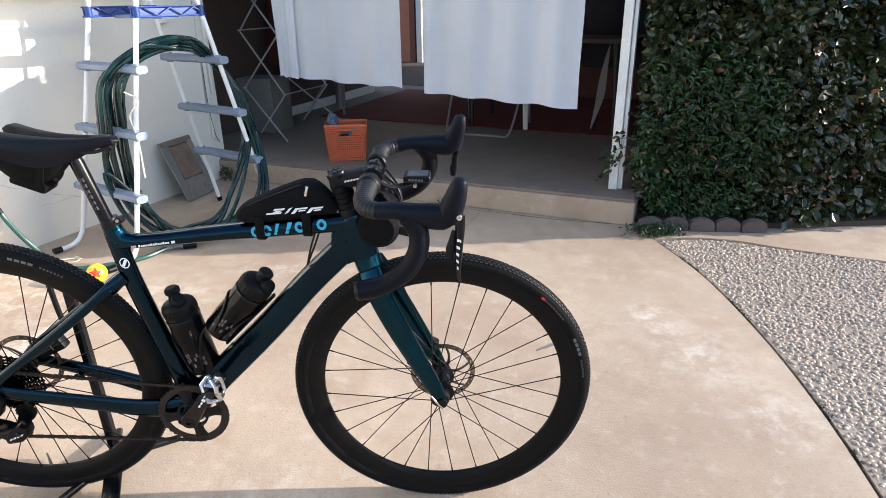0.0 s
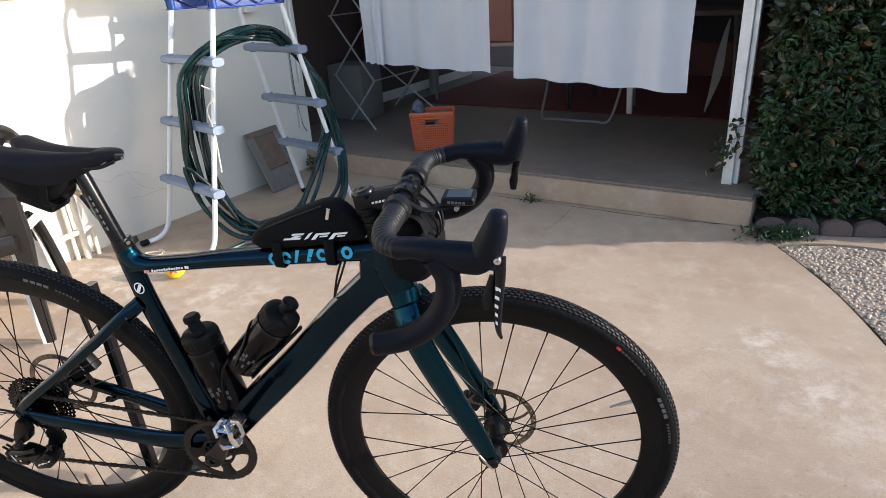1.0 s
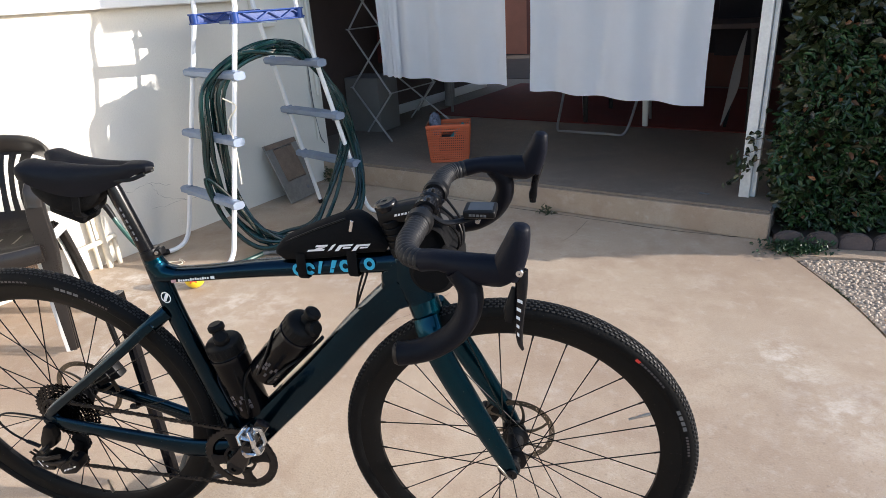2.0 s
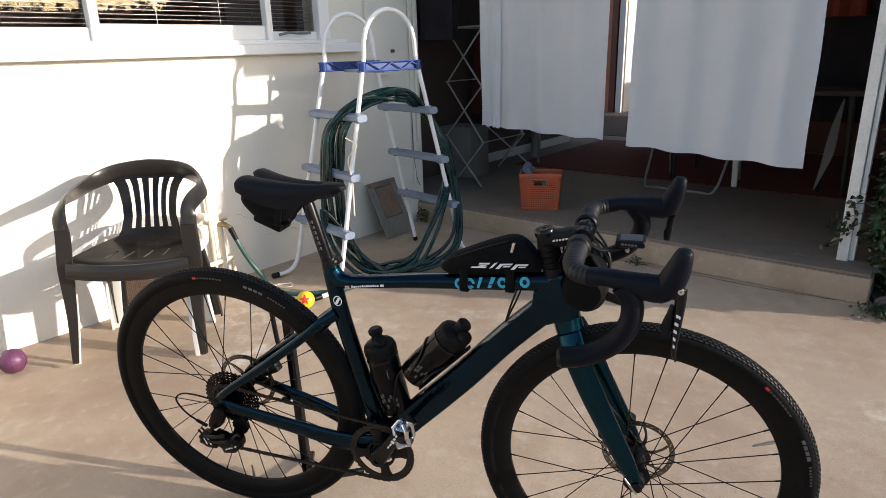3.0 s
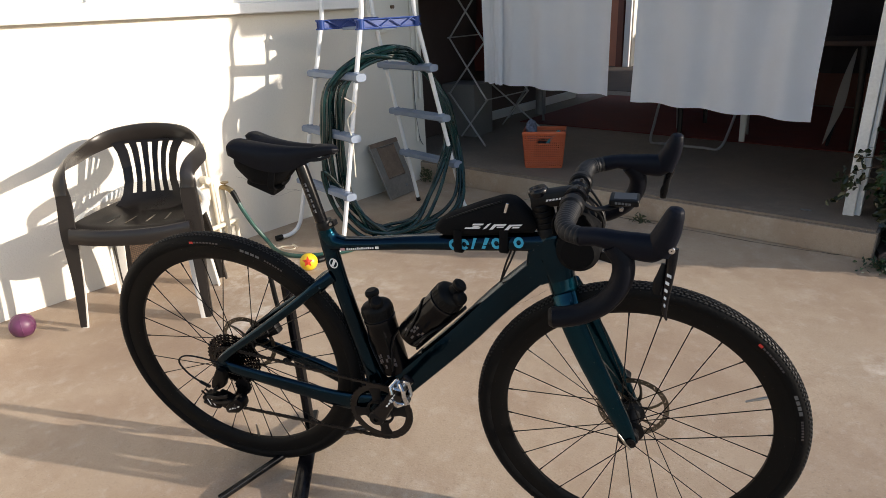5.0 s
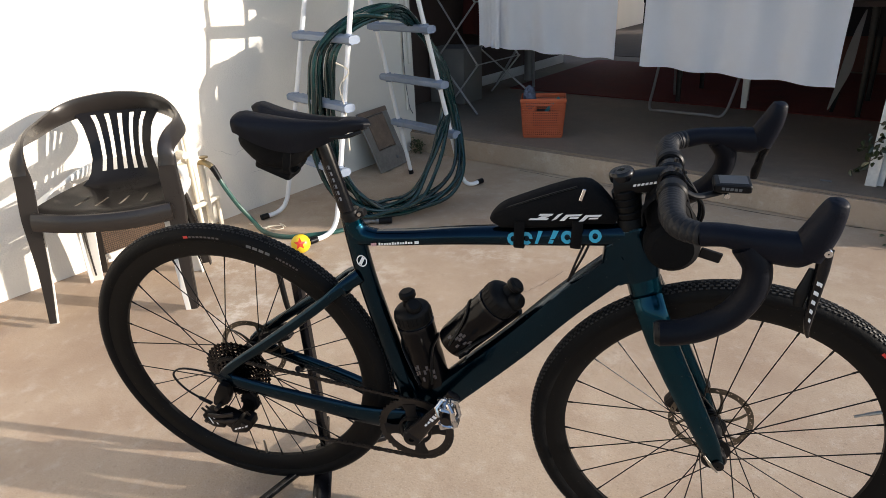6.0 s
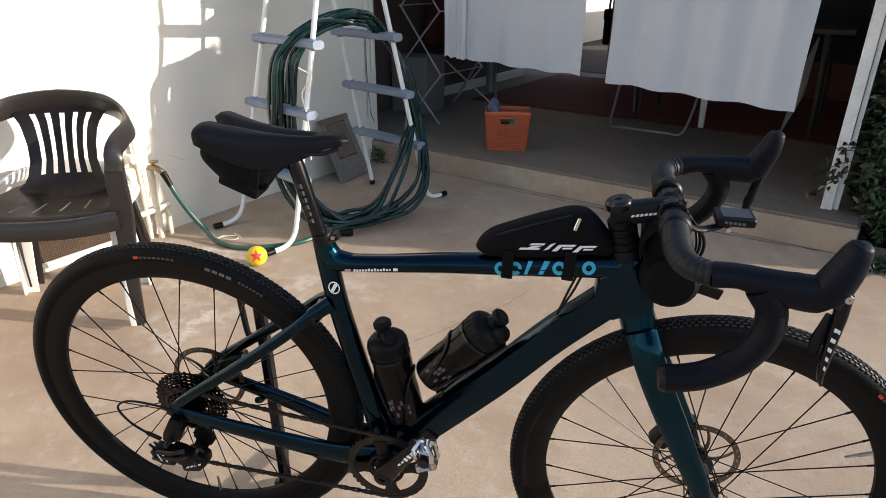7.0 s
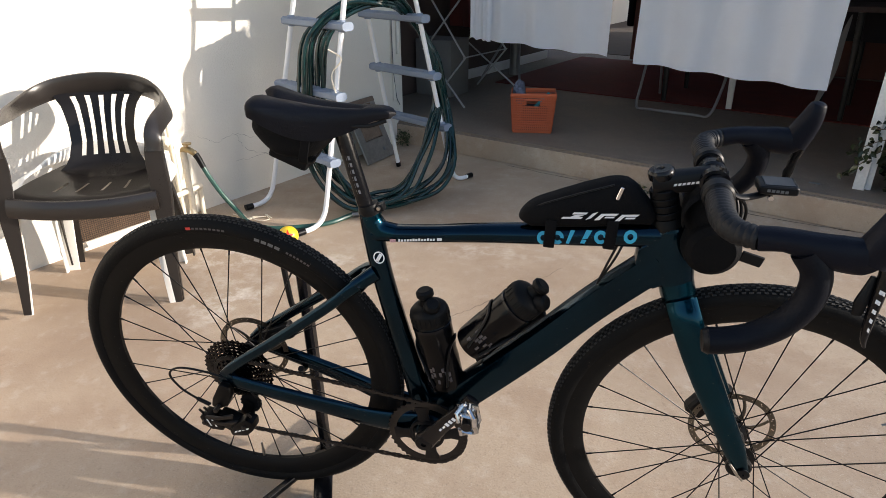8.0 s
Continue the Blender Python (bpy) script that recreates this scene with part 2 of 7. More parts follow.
def stained(m, spots, light, darker):
    """Adds large brown mottling, fine speckle and pale mineral stains of uneven outline about the given places."""
    nt = m.node_tree
    n, l = nt.nodes, nt.links
    b = n["Principled BSDF"]
    src = b.inputs["Base Color"].links[0].from_socket
    tc = n.new("ShaderNodeTexCoord")

    def nz(scale, detail, lo, hi, rough=0.6):
        t, r = n.new("ShaderNodeTexNoise"), n.new("ShaderNodeMapRange")
        t.inputs["Scale"].default_value, t.inputs["Detail"].default_value, t.inputs["Roughness"].default_value = scale, detail, rough
        r.inputs["From Min"].default_value, r.inputs["From Max"].default_value = lo, hi
        l.new(tc.outputs["Object"], t.inputs["Vector"])
        l.new(t.outputs["Fac"], r.inputs["Value"])
        return r.outputs[0]

    def mixed(fac, a, colour, amount):
        k = n.new("ShaderNodeMath")
        k.operation = "MULTIPLY"
        k.inputs[1].default_value = amount
        l.new(fac, k.inputs[0])
        mx = n.new("ShaderNodeMix")
        mx.data_type = "RGBA"
        l.new(k.outputs[0], mx.inputs["Factor"])
        l.new(a, mx.inputs["A"])
        mx.inputs["B"].default_value = (*colour, 1)
        return mx.outputs["Result"]

    out = mixed(nz(0.9, 7, 0.42, 0.64), src, darker, 0.72)
    out = mixed(nz(3.2, 9, 0.48, 0.62, 0.66), out, darker, 0.48)
    out = mixed(nz(2.1, 9, 0.56, 0.68, 0.74), out, light, 0.15)
    out = mixed(nz(14, 9, 0.54, 0.66, 0.72), out, light, 0.14)
    out = mixed(nz(260, 2, 0.58, 0.70), out, (0.18, 0.14, 0.10), 0.55)
    out = mixed(nz(420, 2, 0.62, 0.72), out, (0.72, 0.68, 0.60), 0.45)
    out = mixed(nz(70, 3, 0.62, 0.70), out, (0.16, 0.12, 0.09), 0.30)
    for x, y, rx, ry, amount in spots:
        mp = n.new("ShaderNodeVectorMath")
        mp.operation = "SUBTRACT"
        mp.inputs[1].default_value = (x, y, 0)
        l.new(tc.outputs["Object"], mp.inputs[0])
        sc = n.new("ShaderNodeVectorMath")
        sc.operation = "DIVIDE"
        sc.inputs[1].default_value = (rx, ry, 1)
        l.new(mp.outputs[0], sc.inputs[0])
        ln = n.new("ShaderNodeVectorMath")
        ln.operation = "LENGTH"
        l.new(sc.outputs[0], ln.inputs[0])
        r = n.new("ShaderNodeMapRange")
        r.inputs["From Min"].default_value, r.inputs["From Max"].default_value = 1.0, 0.15
        l.new(ln.outputs["Value"], r.inputs["Value"])
        k = n.new("ShaderNodeMath")
        k.operation = "MULTIPLY"
        l.new(r.outputs[0], k.inputs[0])
        l.new(nz(11, 8, 0.46, 0.64, 0.7), k.inputs[1])
        out = mixed(k.outputs[0], out, light, amount)
    l.new(out, b.inputs["Base Color"])


def specked(m, scale, size, colour, amount):
    """Fine dust and dried drops scattered over a glossy surface."""
    n, l = m.node_tree.nodes, m.node_tree.links
    b = n["Principled BSDF"]
    src = b.inputs["Base Color"].links[0].from_socket
    tc, vo, r = n.new("ShaderNodeTexCoord"), n.new("ShaderNodeTexVoronoi"), n.new("ShaderNodeMapRange")
    vo.inputs["Scale"].default_value = scale
    l.new(tc.outputs["Object"], vo.inputs["Vector"])
    r.inputs["From Min"].default_value, r.inputs["From Max"].default_value = size, size * 0.5
    r.inputs["To Max"].default_value = amount
    l.new(vo.outputs["Distance"], r.inputs["Value"])
    mx = n.new("ShaderNodeMix")
    mx.data_type = "RGBA"
    l.new(r.outputs[0], mx.inputs["Factor"])
    l.new(src, mx.inputs["A"])
    mx.inputs["B"].default_value = (*colour, 1)
    l.new(mx.outputs["Result"], b.inputs["Base Color"])


for nm in ("paint", "paint_bright"):
    specked(M[nm], 75, 0.085, (0.45, 0.52, 0.50), 0.28)
for nm in ("rubber", "rim"):
    specked(M[nm], 90, 0.08, (0.16, 0.14, 0.12), 0.5)
stained(M["concrete"], ((1.84, 0.95, 0.16, 0.20, 0.5), (1.92, 0.66, 0.20, 0.24, 0.42), (2.04, 0.34, 0.2, 0.25, 0.35), (-0.60, 0.80, 0.22, 0.26, 0.75), (-0.80, 1.15, 0.28, 0.26, 0.65), (-0.28, 1.17, 0.35, 0.25, 0.45), (-0.9, 1.38, 0.5, 0.12, 0.8), (0.3, 1.45, 0.4, 0.12, 0.4), (0.55, -0.05, 0.25, 0.15, 0.35)), (0.72, 0.68, 0.61), (0.29, 0.20, 0.135))
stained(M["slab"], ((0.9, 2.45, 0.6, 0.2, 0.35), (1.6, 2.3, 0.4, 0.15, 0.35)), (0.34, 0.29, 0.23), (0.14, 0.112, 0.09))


# ---- mesh tools ----
def part(name, bm, material, parent=None, label="", smooth=True):
    """Links a bmesh as one mesh object under a thing or a part, in the parent's own coordinates."""
    me = bpy.data.meshes.new(name)
    bmesh.ops.recalc_face_normals(bm, faces=bm.faces)
    if smooth:
        for f in bm.faces:
            f.smooth = True
        for e in bm.edges:
            if len(e.link_faces) == 2 and e.calc_face_angle(0) > 0.6:
                e.smooth = False
    bm.to_mesh(me)
    bm.free()
    me.materials.append(material)
    ob = new(name, me)
    if parent is not None:
        ob.parent = parent
    if label:
        tagged(ob, label)
    if name in ("lettering", "logo", "name_strip", "tread"):
        tagged(ob, kind="stuff")
    return ob


def thing(name, label, category, m=None, group="", kind=""):
    ob = new(name)
    ob.empty_display_size = 0.1
    if m is not None:
        ob.matrix_world = m
    return tagged(ob, label, category, group, kind)


def spline(pts, n=8, closed=False):
    """Points along a smooth curve through pts."""
    P = [Vector(p) for p in pts]
    out, k = [], len(P)
    for i in range(k if closed else k - 1):
        if closed:
            a, b, c, d = P[i - 1], P[i], P[(i + 1) % k], P[(i + 2) % k]
        else:
            b, c = P[i], P[i + 1]
            a = P[i - 1] if i else b * 2 - c
            d = P[i + 2] if i + 2 < k else c * 2 - b
        for j in range(n):
            t = j / n
            out.append(0.5 * (2 * b + (c - a) * t + (2 * a - 5 * b + 4 * c - d) * t * t + (3 * b - a - 3 * c + d) * t ** 3))
    if not closed:
        out.append(P[-1])
    return out


def lerp_list(values, n):
    """n values spaced evenly along a list of numbers."""
    if not isinstance(values, (list, tuple)):
        return [values] * n
    out = []
    for i in range(n):
        x = i / max(1, n - 1) * (len(values) - 1)
        k = min(int(x), len(values) - 2)
        out.append(values[k] + (values[k + 1] - values[k]) * (x - k))
    return out


def sweep(bm, pts, ra, rb=None, seg=10, closed=False, side=None, square=2.0):
    """A tube along pts with half-widths ra (along side) and rb (across); square above 2 makes a boxier section."""
    P = [Vector(p) for p in pts]
    n = len(P)
    ra = lerp_list(ra, n)
    rb = ra if rb is None else lerp_list(rb, n)
    ref, rings = None, []
    for i in range(n):
        a = P[i - 1] if (i or closed) else P[i]
        b = P[(i + 1) % n] if (i + 1 < n or closed) else P[i]
        t = (b - a).normalized()
        if side is not None:
            s = Vector(side)
        elif ref is None:
            s = Vector((0, 0, 1)) if abs(t.z) < 0.9 else Vector((1, 0, 0))
        else:
            s = ref
        s = (s - t * s.dot(t)).normalized()
        ref = s
        u = t.cross(s)
        ring = []
        for k in range(seg):
            w = 2 * math.pi * k / seg
            c, d = math.cos(w), math.sin(w)
            if square != 2.0:
                f = (abs(c) ** square + abs(d) ** square) ** (-1 / square)
                c, d = c * f, d * f
            ring.append(bm.verts.new(P[i] + s * (ra[i] * c) + u * (rb[i] * d)))
        rings.append(ring)
    for i in range(n if closed else n - 1):
        A, B = rings[i], rings[(i + 1) % n]
        for k in range(seg):
            bm.faces.new((A[k], A[(k + 1) % seg], B[(k + 1) % seg], B[k]))
    if not closed:
        bm.faces.new(rings[0][::-1])
        bm.faces.new(rings[-1])
    return bm


def tube(pts, ra, rb=None, **kw):
    return sweep(bmesh.new(), pts, ra, rb, **kw)


def lathe(bm, profile, m=Matrix(), seg=32, closed=False):
    """Turns (radius, height) pairs round the z axis of m; closed joins the last pair to the first."""
    rings = [[bm.verts.new(m @ Vector((r * math.cos(2 * math.pi * k / seg), r * math.sin(2 * math.pi * k / seg), h))) for k in range(seg)] for r, h in profile]
    for i in range(len(rings) if closed else len(rings) - 1):
        A, B = rings[i], rings[(i + 1) % len(rings)]
        for k in range(seg):
            bm.faces.new((A[k], A[(k + 1) % seg], B[(k + 1) % seg], B[k]))
    if not closed:
        bm.faces.new(rings[0][::-1])
        bm.faces.new(rings[-1])
    return bm


def box(bm, size, m=Matrix(), bevel=0.0, segs=1):
    """A box of that size about the middle of m, with bevelled edges."""
    made = bmesh.ops.create_cube(bm, size=1.0, matrix=m @ Matrix.Diagonal((*size, 1)))
    if bevel:
        es = list({e for v in made["verts"] for e in v.link_edges})
        bmesh.ops.bevel(bm, geom=es, offset=bevel, segments=segs, profile=0.6, affect="EDGES")
    return bm


def slab(bm, outline, z0, z1):
    """A flat slab over an outline of (x, y) pairs."""
    lo = [bm.verts.new((x, y, z0)) for x, y in outline]
    hi = [bm.verts.new((x, y, z1)) for x, y in outline]
    n = len(outline)
    bm.faces.new(lo[::-1])
    bm.faces.new(hi)
    for i in range(n):
        bm.faces.new((lo[i], lo[(i + 1) % n], hi[(i + 1) % n], hi[i]))
    return bm


# The house and the patio stand square to each other, turned a little from the bicycle.
TURN_H = math.atan2(-0.375, 0.927)
HOUSE = Matrix.Rotation(TURN_H, 4, "Z")


def uv(u, v, z=0.0):
    """A place given along the patio's front (u), inwards (v) and up."""
    return HOUSE @ Vector((u, v, z))


def hm(u, v, z=0.0, rz=0.0):
    """A pose in the house's own directions."""
    return HOUSE @ pose(u, v, z, 0, 0, rz)

# ---- ground, house, patio ----
WALL_U = -1.735
KERB = spline([(2.02, 2.2, 0), (2.121, 1.79, 0), (2.205, 1.33, 0), (2.222, 0.815, 0), (2.2, 0.39, 0), (2.15, 0.0, 0), (2.06, -0.5, 0), (1.85, -1.2, 0), (1.5, -2.0, 0)], 6)
BACK = spline([(2.121, 1.8, 0), (2.31, 1.82, 0), (2.53, 1.775, 0), (2.74, 1.66, 0), (3.13, 1.49, 0), (4.2, 1.1, 0), (6.0, 0.6, 0)], 6)


def structure(name, bm, material, label, category, smooth=False):
    return tagged(part(name, bm, material, smooth=smooth), label, category, kind="structure")


g = bmesh.new()
slab(g, [(-150, -150), (150, -150), (150, 150), (-150, 150)], -0.5, -0.03)
structure("ground", g, M["far_ground"], "pale bare ground reaching far behind the yard", "ground")
g = bmesh.new()
slab(g, [(-8, -9), (1.5, -9)] + [(p.x - 0.006, p.y) for p in reversed(KERB)] + [(2.0, 6), (-8, 6)], -0.03, 0.0)
for k in range(13):   # a shallow worn hollow round the place where the wheel stands
    for co, no in (((-0.4 + 0.2 * k, 0, 0), (1, 0, 0)), ((0, -1.4 + 0.2 * k, 0), (0, 1, 0))):
        bmesh.ops.bisect_plane(g, geom=g.verts[:] + g.edges[:] + g.faces[:], plane_co=co, plane_no=no)
for vt in g.verts:
    if vt.co.z > -0.01:
        vt.co.z -= 0.022 * math.exp(-((vt.co.x - 1.02) ** 2 + (vt.co.y + 0.02) ** 2) / 0.42)
structure("pavement", g, M["concrete"], "worn tan concrete yard slab with white stains", "concrete floor", smooth=True)
g = bmesh.new()
slab(g, [(p.x + 0.010, p.y) for p in KERB[5:]] + [(1.6, -9), (12, -9), (12, -0.5)] + [(p.x, p.y - 0.012) for p in reversed(BACK)], -0.03, -0.006)
structure("aggregate_bed", g, M["aggregate"], "grey exposed-aggregate paving", "paving")
g = bmesh.new()
slab(g, [(p.x, p.y) for p in BACK] + [(7, 0.6), (7, 4), (2.2, 4), (2.06, 1.95)], -0.03, 0.001)
structure("pavement_path", g, M["concrete"], "pale concrete path before the hedge", "path")

# house wall with its window opening
W0, W1, WZ0, WZ1 = -1.2, 1.86, 1.285, 2.35
g = bmesh.new()
for u0, v0, v1, z0, z1 in ((0, -6.0, 2.70, 0, WZ0), (0, -6.0, 2.70, WZ1, 3.0), (0, -6.0, W0, WZ0, WZ1), (0, W1, 2.70, WZ0, WZ1)):
    box(g, (0.2, v1 - v0, z1 - z0), hm(WALL_U - 0.1, (v0 + v1) / 2, (z0 + z1) / 2))
bmesh.ops.remove_doubles(g, verts=g.verts, dist=1e-4)
wall_house = structure("wall_house", g, M["wall"], "sunlit cream stucco house wall with hairline cracks", "wall")

win = tagged(thing("window_1", "white wooden window with dark glass and open slatted blinds", "window", HOUSE), kind="structure")
g = box(bmesh.new(), (0.085, 3.30, 0.055), pose(WALL_U + 0.012, 0.45, 1.2575), 0.005)
part("window_sill", g, M["white"], win, "chipped white painted sill", smooth=False)
g = box(bmesh.new(), (0.05, 3.20, 0.022), pose(WALL_U - 0.0, 0.41, 1.297), 0.004)
part("sill_step", g, M["white"], win, smooth=False)
for v0, v1 in ((1.795, 1.875), (-1.24, -1.16)):
    part("window_frame", box(bmesh.new(), (0.06, v1 - v0, 1.1), pose(WALL_U + 0.002, (v0 + v1) / 2, 1.855), 0.004), M["white"], win, smooth=False)
for v0, v1 in ((0.495, 0.535), (1.432, 1.468), (-0.46, -0.42)):
    part("mullion", box(bmesh.new(), (0.055, v1 - v0, 1.05), pose(WALL_U - 0.006, (v0 + v1) / 2, 1.83), 0.004), M["white"], win, smooth=False)
for v0, v1, h in ((-1.16, -0.46, 0.085), (-0.42, 0.495, 0.060), (0.535, 1.432, 0.075), (1.468, 1.795, 0.045)):
    part("sash_rail", box(bmesh.new(), (0.035, v1 - v0, h), pose(WALL_U - 0.02, (v0 + v1) / 2, 1.309 + h / 2), 0.003), M["white"], win, smooth=False)
    p = part("pane", box(bmesh.new(), (0.004, v1 - v0, 1.0), pose(WALL_U - 0.03, (v0 + v1) / 2, 1.80)), M["glass"], win, smooth=False)
    p.visible_shadow = False
slat = box(bmesh.new(), (0.020, 2.96, 0.0016), pose(0, 0, 0, 0, -3, 0))
first = part("blind_slat", slat, M["blind"], win, smooth=False)
first.matrix_local = pose(WALL_U - 0.085, 0.33, 1.345)
for k in range(1, 44):
    o = new("blind_slat", first.data)
    o.parent = win
    o.matrix_local = pose(WALL_U - 0.085, 0.33, 1.345 + 0.022 * k, 0, 0.4 * (k % 3 - 1), 0)
for v in (0.85, 1.2, 0.0, -0.7):
    part("blind_cord", tube([(WALL_U - 0.072, v, 1.33), (WALL_U - 0.072, v, 2.3)], 0.0015, seg=6), M["white"], win)
part("latch", tube(spline([(WALL_U + 0.03, 1.50, 1.335), (WALL_U + 0.035, 1.56, 1.345), (WALL_U + 0.03, 1.64, 1.342), (WALL_U + 0.028, 1.72, 1.345)], 4), 0.007, 0.010), M["dull_metal"], win, "grey metal window latch")
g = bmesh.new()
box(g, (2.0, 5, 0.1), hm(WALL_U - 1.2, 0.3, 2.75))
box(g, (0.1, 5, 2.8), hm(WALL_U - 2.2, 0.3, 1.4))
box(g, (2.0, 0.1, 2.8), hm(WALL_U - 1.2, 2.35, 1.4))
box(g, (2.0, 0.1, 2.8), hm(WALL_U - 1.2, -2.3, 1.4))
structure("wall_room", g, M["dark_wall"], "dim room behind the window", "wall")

# vent at the foot of the wall
vent = tagged(thing("wall_vent", "rusty wire-mesh vent low in the cream wall", "vent", HOUSE), kind="structure")
part("backing", box(bmesh.new(), (0.006, 0.40, 0.15), pose(WALL_U + 0.004, 0.56, 0.115)), M["soil"], vent, smooth=False)
for v, z, lv, lz in ((0.56, 0.195, 0.44, 0.014), (0.56, 0.035, 0.44, 0.026), (0.35, 0.115, 0.014, 0.16), (0.77, 0.115, 0.014, 0.16)):
    part("vent_frame", box(bmesh.new(), (0.022, lv, lz), pose(WALL_U + 0.010, v, z), 0.002), M["wall"], vent, smooth=False)
g = bmesh.new()
for k in range(44):
    sweep(g, [(WALL_U + 0.011, 0.357 + 0.0093 * k, 0.045), (WALL_U + 0.011, 0.357 + 0.0093 * k, 0.19)], 0.0009, seg=4)
for k in range(16):
    sweep(g, [(WALL_U + 0.0125, 0.357, 0.05 + 0.0093 * k), (WALL_U + 0.0125, 0.765, 0.05 + 0.0093 * k)], 0.0009, seg=4)
tagged(part("mesh", g, M["rust_wire"], vent, "rusty square wire mesh"), kind="stuff")

# meter box cover and pipe at the end of the wall
mb = tagged(thing("meter_cover", "cream painted metal box cover on the wall end", "box", HOUSE), kind="structure")
part("door", box(bmesh.new(), (0.03, 0.36, 0.72), pose(WALL_U + 0.015, 2.36, 1.51), 0.004), M["wall"], mb, smooth=False)
part("knob", lathe(bmesh.new(), [(0.002, 0.02), (0.012, 0.018), (0.009, 0.008), (0.012, 0)], HOUSE.inverted() @ HOUSE @ pose(WALL_U + 0.03, 2.40, 1.23, 0, 90, 0), 16), M["rust_wire"], mb)
part("meter_pipe", box(bmesh.new(), (0.05, 0.075, 0.06), pose(WALL_U + 0.02, 2.30, 1.10), 0.006), M["wall"], mb, smooth=False)
pipe = tagged(thing("conduit", "thin cream conduit running up the wall end", "pipe", HOUSE), kind="structure")
part("tube", tube([(WALL_U + 0.014, 2.60, 0.30), (WALL_U + 0.014, 2.598, 1.0), (WALL_U + 0.014, 2.60, 3.0)], 0.009, seg=10), M["wall"], pipe)
part("tube", tube([(WALL_U + 0.010, 2.655, 0.6), (WALL_U + 0.010, 2.655, 3.0)], 0.013, seg=10), M["wall"], pipe)
part("wire", tube(spline([(WALL_U + 0.012, 2.60, 1.05), (WALL_U + 0.02, 2.585, 0.6), (WALL_U + 0.02, 2.61, 0.34), (WALL_U + 0.012, 2.655, 0.26)], 6), 0.003, seg=6), M["grey_print"], pipe)

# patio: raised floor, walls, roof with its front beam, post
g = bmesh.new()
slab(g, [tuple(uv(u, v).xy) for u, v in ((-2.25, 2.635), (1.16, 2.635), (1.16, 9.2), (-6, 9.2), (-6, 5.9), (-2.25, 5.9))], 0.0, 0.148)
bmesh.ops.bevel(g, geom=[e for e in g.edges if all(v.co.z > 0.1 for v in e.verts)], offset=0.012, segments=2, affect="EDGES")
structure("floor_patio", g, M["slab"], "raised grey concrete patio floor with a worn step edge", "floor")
g = box(bmesh.new(), (3.40, 0.008, 0.130), hm(-0.545, 2.6325, 0.066), 0.003)
structure("step_riser", g, M["concrete"], "worn tan concrete face of the patio step", "step")
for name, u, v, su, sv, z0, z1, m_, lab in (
    # This wall is lengthened past the patio to shade the far yard.
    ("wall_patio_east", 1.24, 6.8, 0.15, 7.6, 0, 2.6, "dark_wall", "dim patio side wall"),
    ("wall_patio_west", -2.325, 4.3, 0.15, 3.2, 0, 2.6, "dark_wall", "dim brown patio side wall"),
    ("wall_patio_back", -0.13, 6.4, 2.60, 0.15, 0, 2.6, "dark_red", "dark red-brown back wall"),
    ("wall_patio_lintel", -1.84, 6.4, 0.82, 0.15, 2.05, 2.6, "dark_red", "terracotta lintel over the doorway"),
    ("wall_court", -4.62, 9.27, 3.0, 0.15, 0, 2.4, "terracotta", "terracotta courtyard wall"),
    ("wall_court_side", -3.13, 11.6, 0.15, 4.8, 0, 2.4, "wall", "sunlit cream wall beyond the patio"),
    # Unseen wall, added and sized to shade the foot of wall_court_side.
    ("wall_court_east", 1.24, 12.4, 0.15, 2.2, 0, 1.95, "wall", "unseen low cream wall added to shade the far yard"),
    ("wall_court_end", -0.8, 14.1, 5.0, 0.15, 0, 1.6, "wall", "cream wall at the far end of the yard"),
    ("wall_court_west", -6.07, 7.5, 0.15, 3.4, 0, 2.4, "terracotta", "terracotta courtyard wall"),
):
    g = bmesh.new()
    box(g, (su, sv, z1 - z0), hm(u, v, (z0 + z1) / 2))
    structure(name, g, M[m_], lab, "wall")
g = box(bmesh.new(), (0.022, 2.2, 0.085), hm(-2.237, 4.8, 0.1905), 0.003)
structure("baseboard", g, M["white"], "dusty white baseboard along the patio wall", "baseboard")
# The dark soil colour stands for dimness on this covered floor.
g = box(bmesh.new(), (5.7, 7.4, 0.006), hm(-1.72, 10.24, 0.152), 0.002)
structure("floor_court", g, M["soil"], "brown floor beyond the doorway, its dimness put into the colour", "floor")
g = box(bmesh.new(), (0.10, 0.05, 2.1), hm(-3.125, 9.165, 1.18), 0.004)
structure("trim", g, M["white"], "cream door post at the wall end", "trim")
g = bmesh.new()
for a, b in zip(KERB[5:], KERB[6:]):   # soil in the open joint beside the aggregate
    g.faces.new([g.verts.new(v) for v in ((a.x - 0.012, a.y, -0.013), (b.x - 0.012, b.y, -0.013), (b.x + 0.016, b.y, -0.013), (a.x + 0.016, a.y, -0.013))])
bmesh.ops.remove_doubles(g, verts=g.verts, dist=1e-4)
structure("joint", g, M["soil"], "dark soil in the joint beside the paving", "joint")
g = box(bmesh.new(), (0.10, 0.06, 2.1), hm(-3.245, 9.16, 1.187), 0.003)
structure("trim", g, M["dark_red"], "dark red door jamb at the court wall", "trim")
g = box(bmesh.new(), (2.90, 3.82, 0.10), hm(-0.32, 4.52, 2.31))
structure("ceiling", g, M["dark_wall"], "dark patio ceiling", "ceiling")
# Unseen roof, added so sky light stays off the passage floor.
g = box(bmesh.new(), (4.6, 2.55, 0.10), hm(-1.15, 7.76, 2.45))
structure("ceiling", g, M["dark_wall"], "unseen dark roof added to shade the passage behind the patio", "ceiling")
beam = box(bmesh.new(), (3.56, 0.10, 0.30), hm(-0.66, 2.80, 2.19), 0.004)
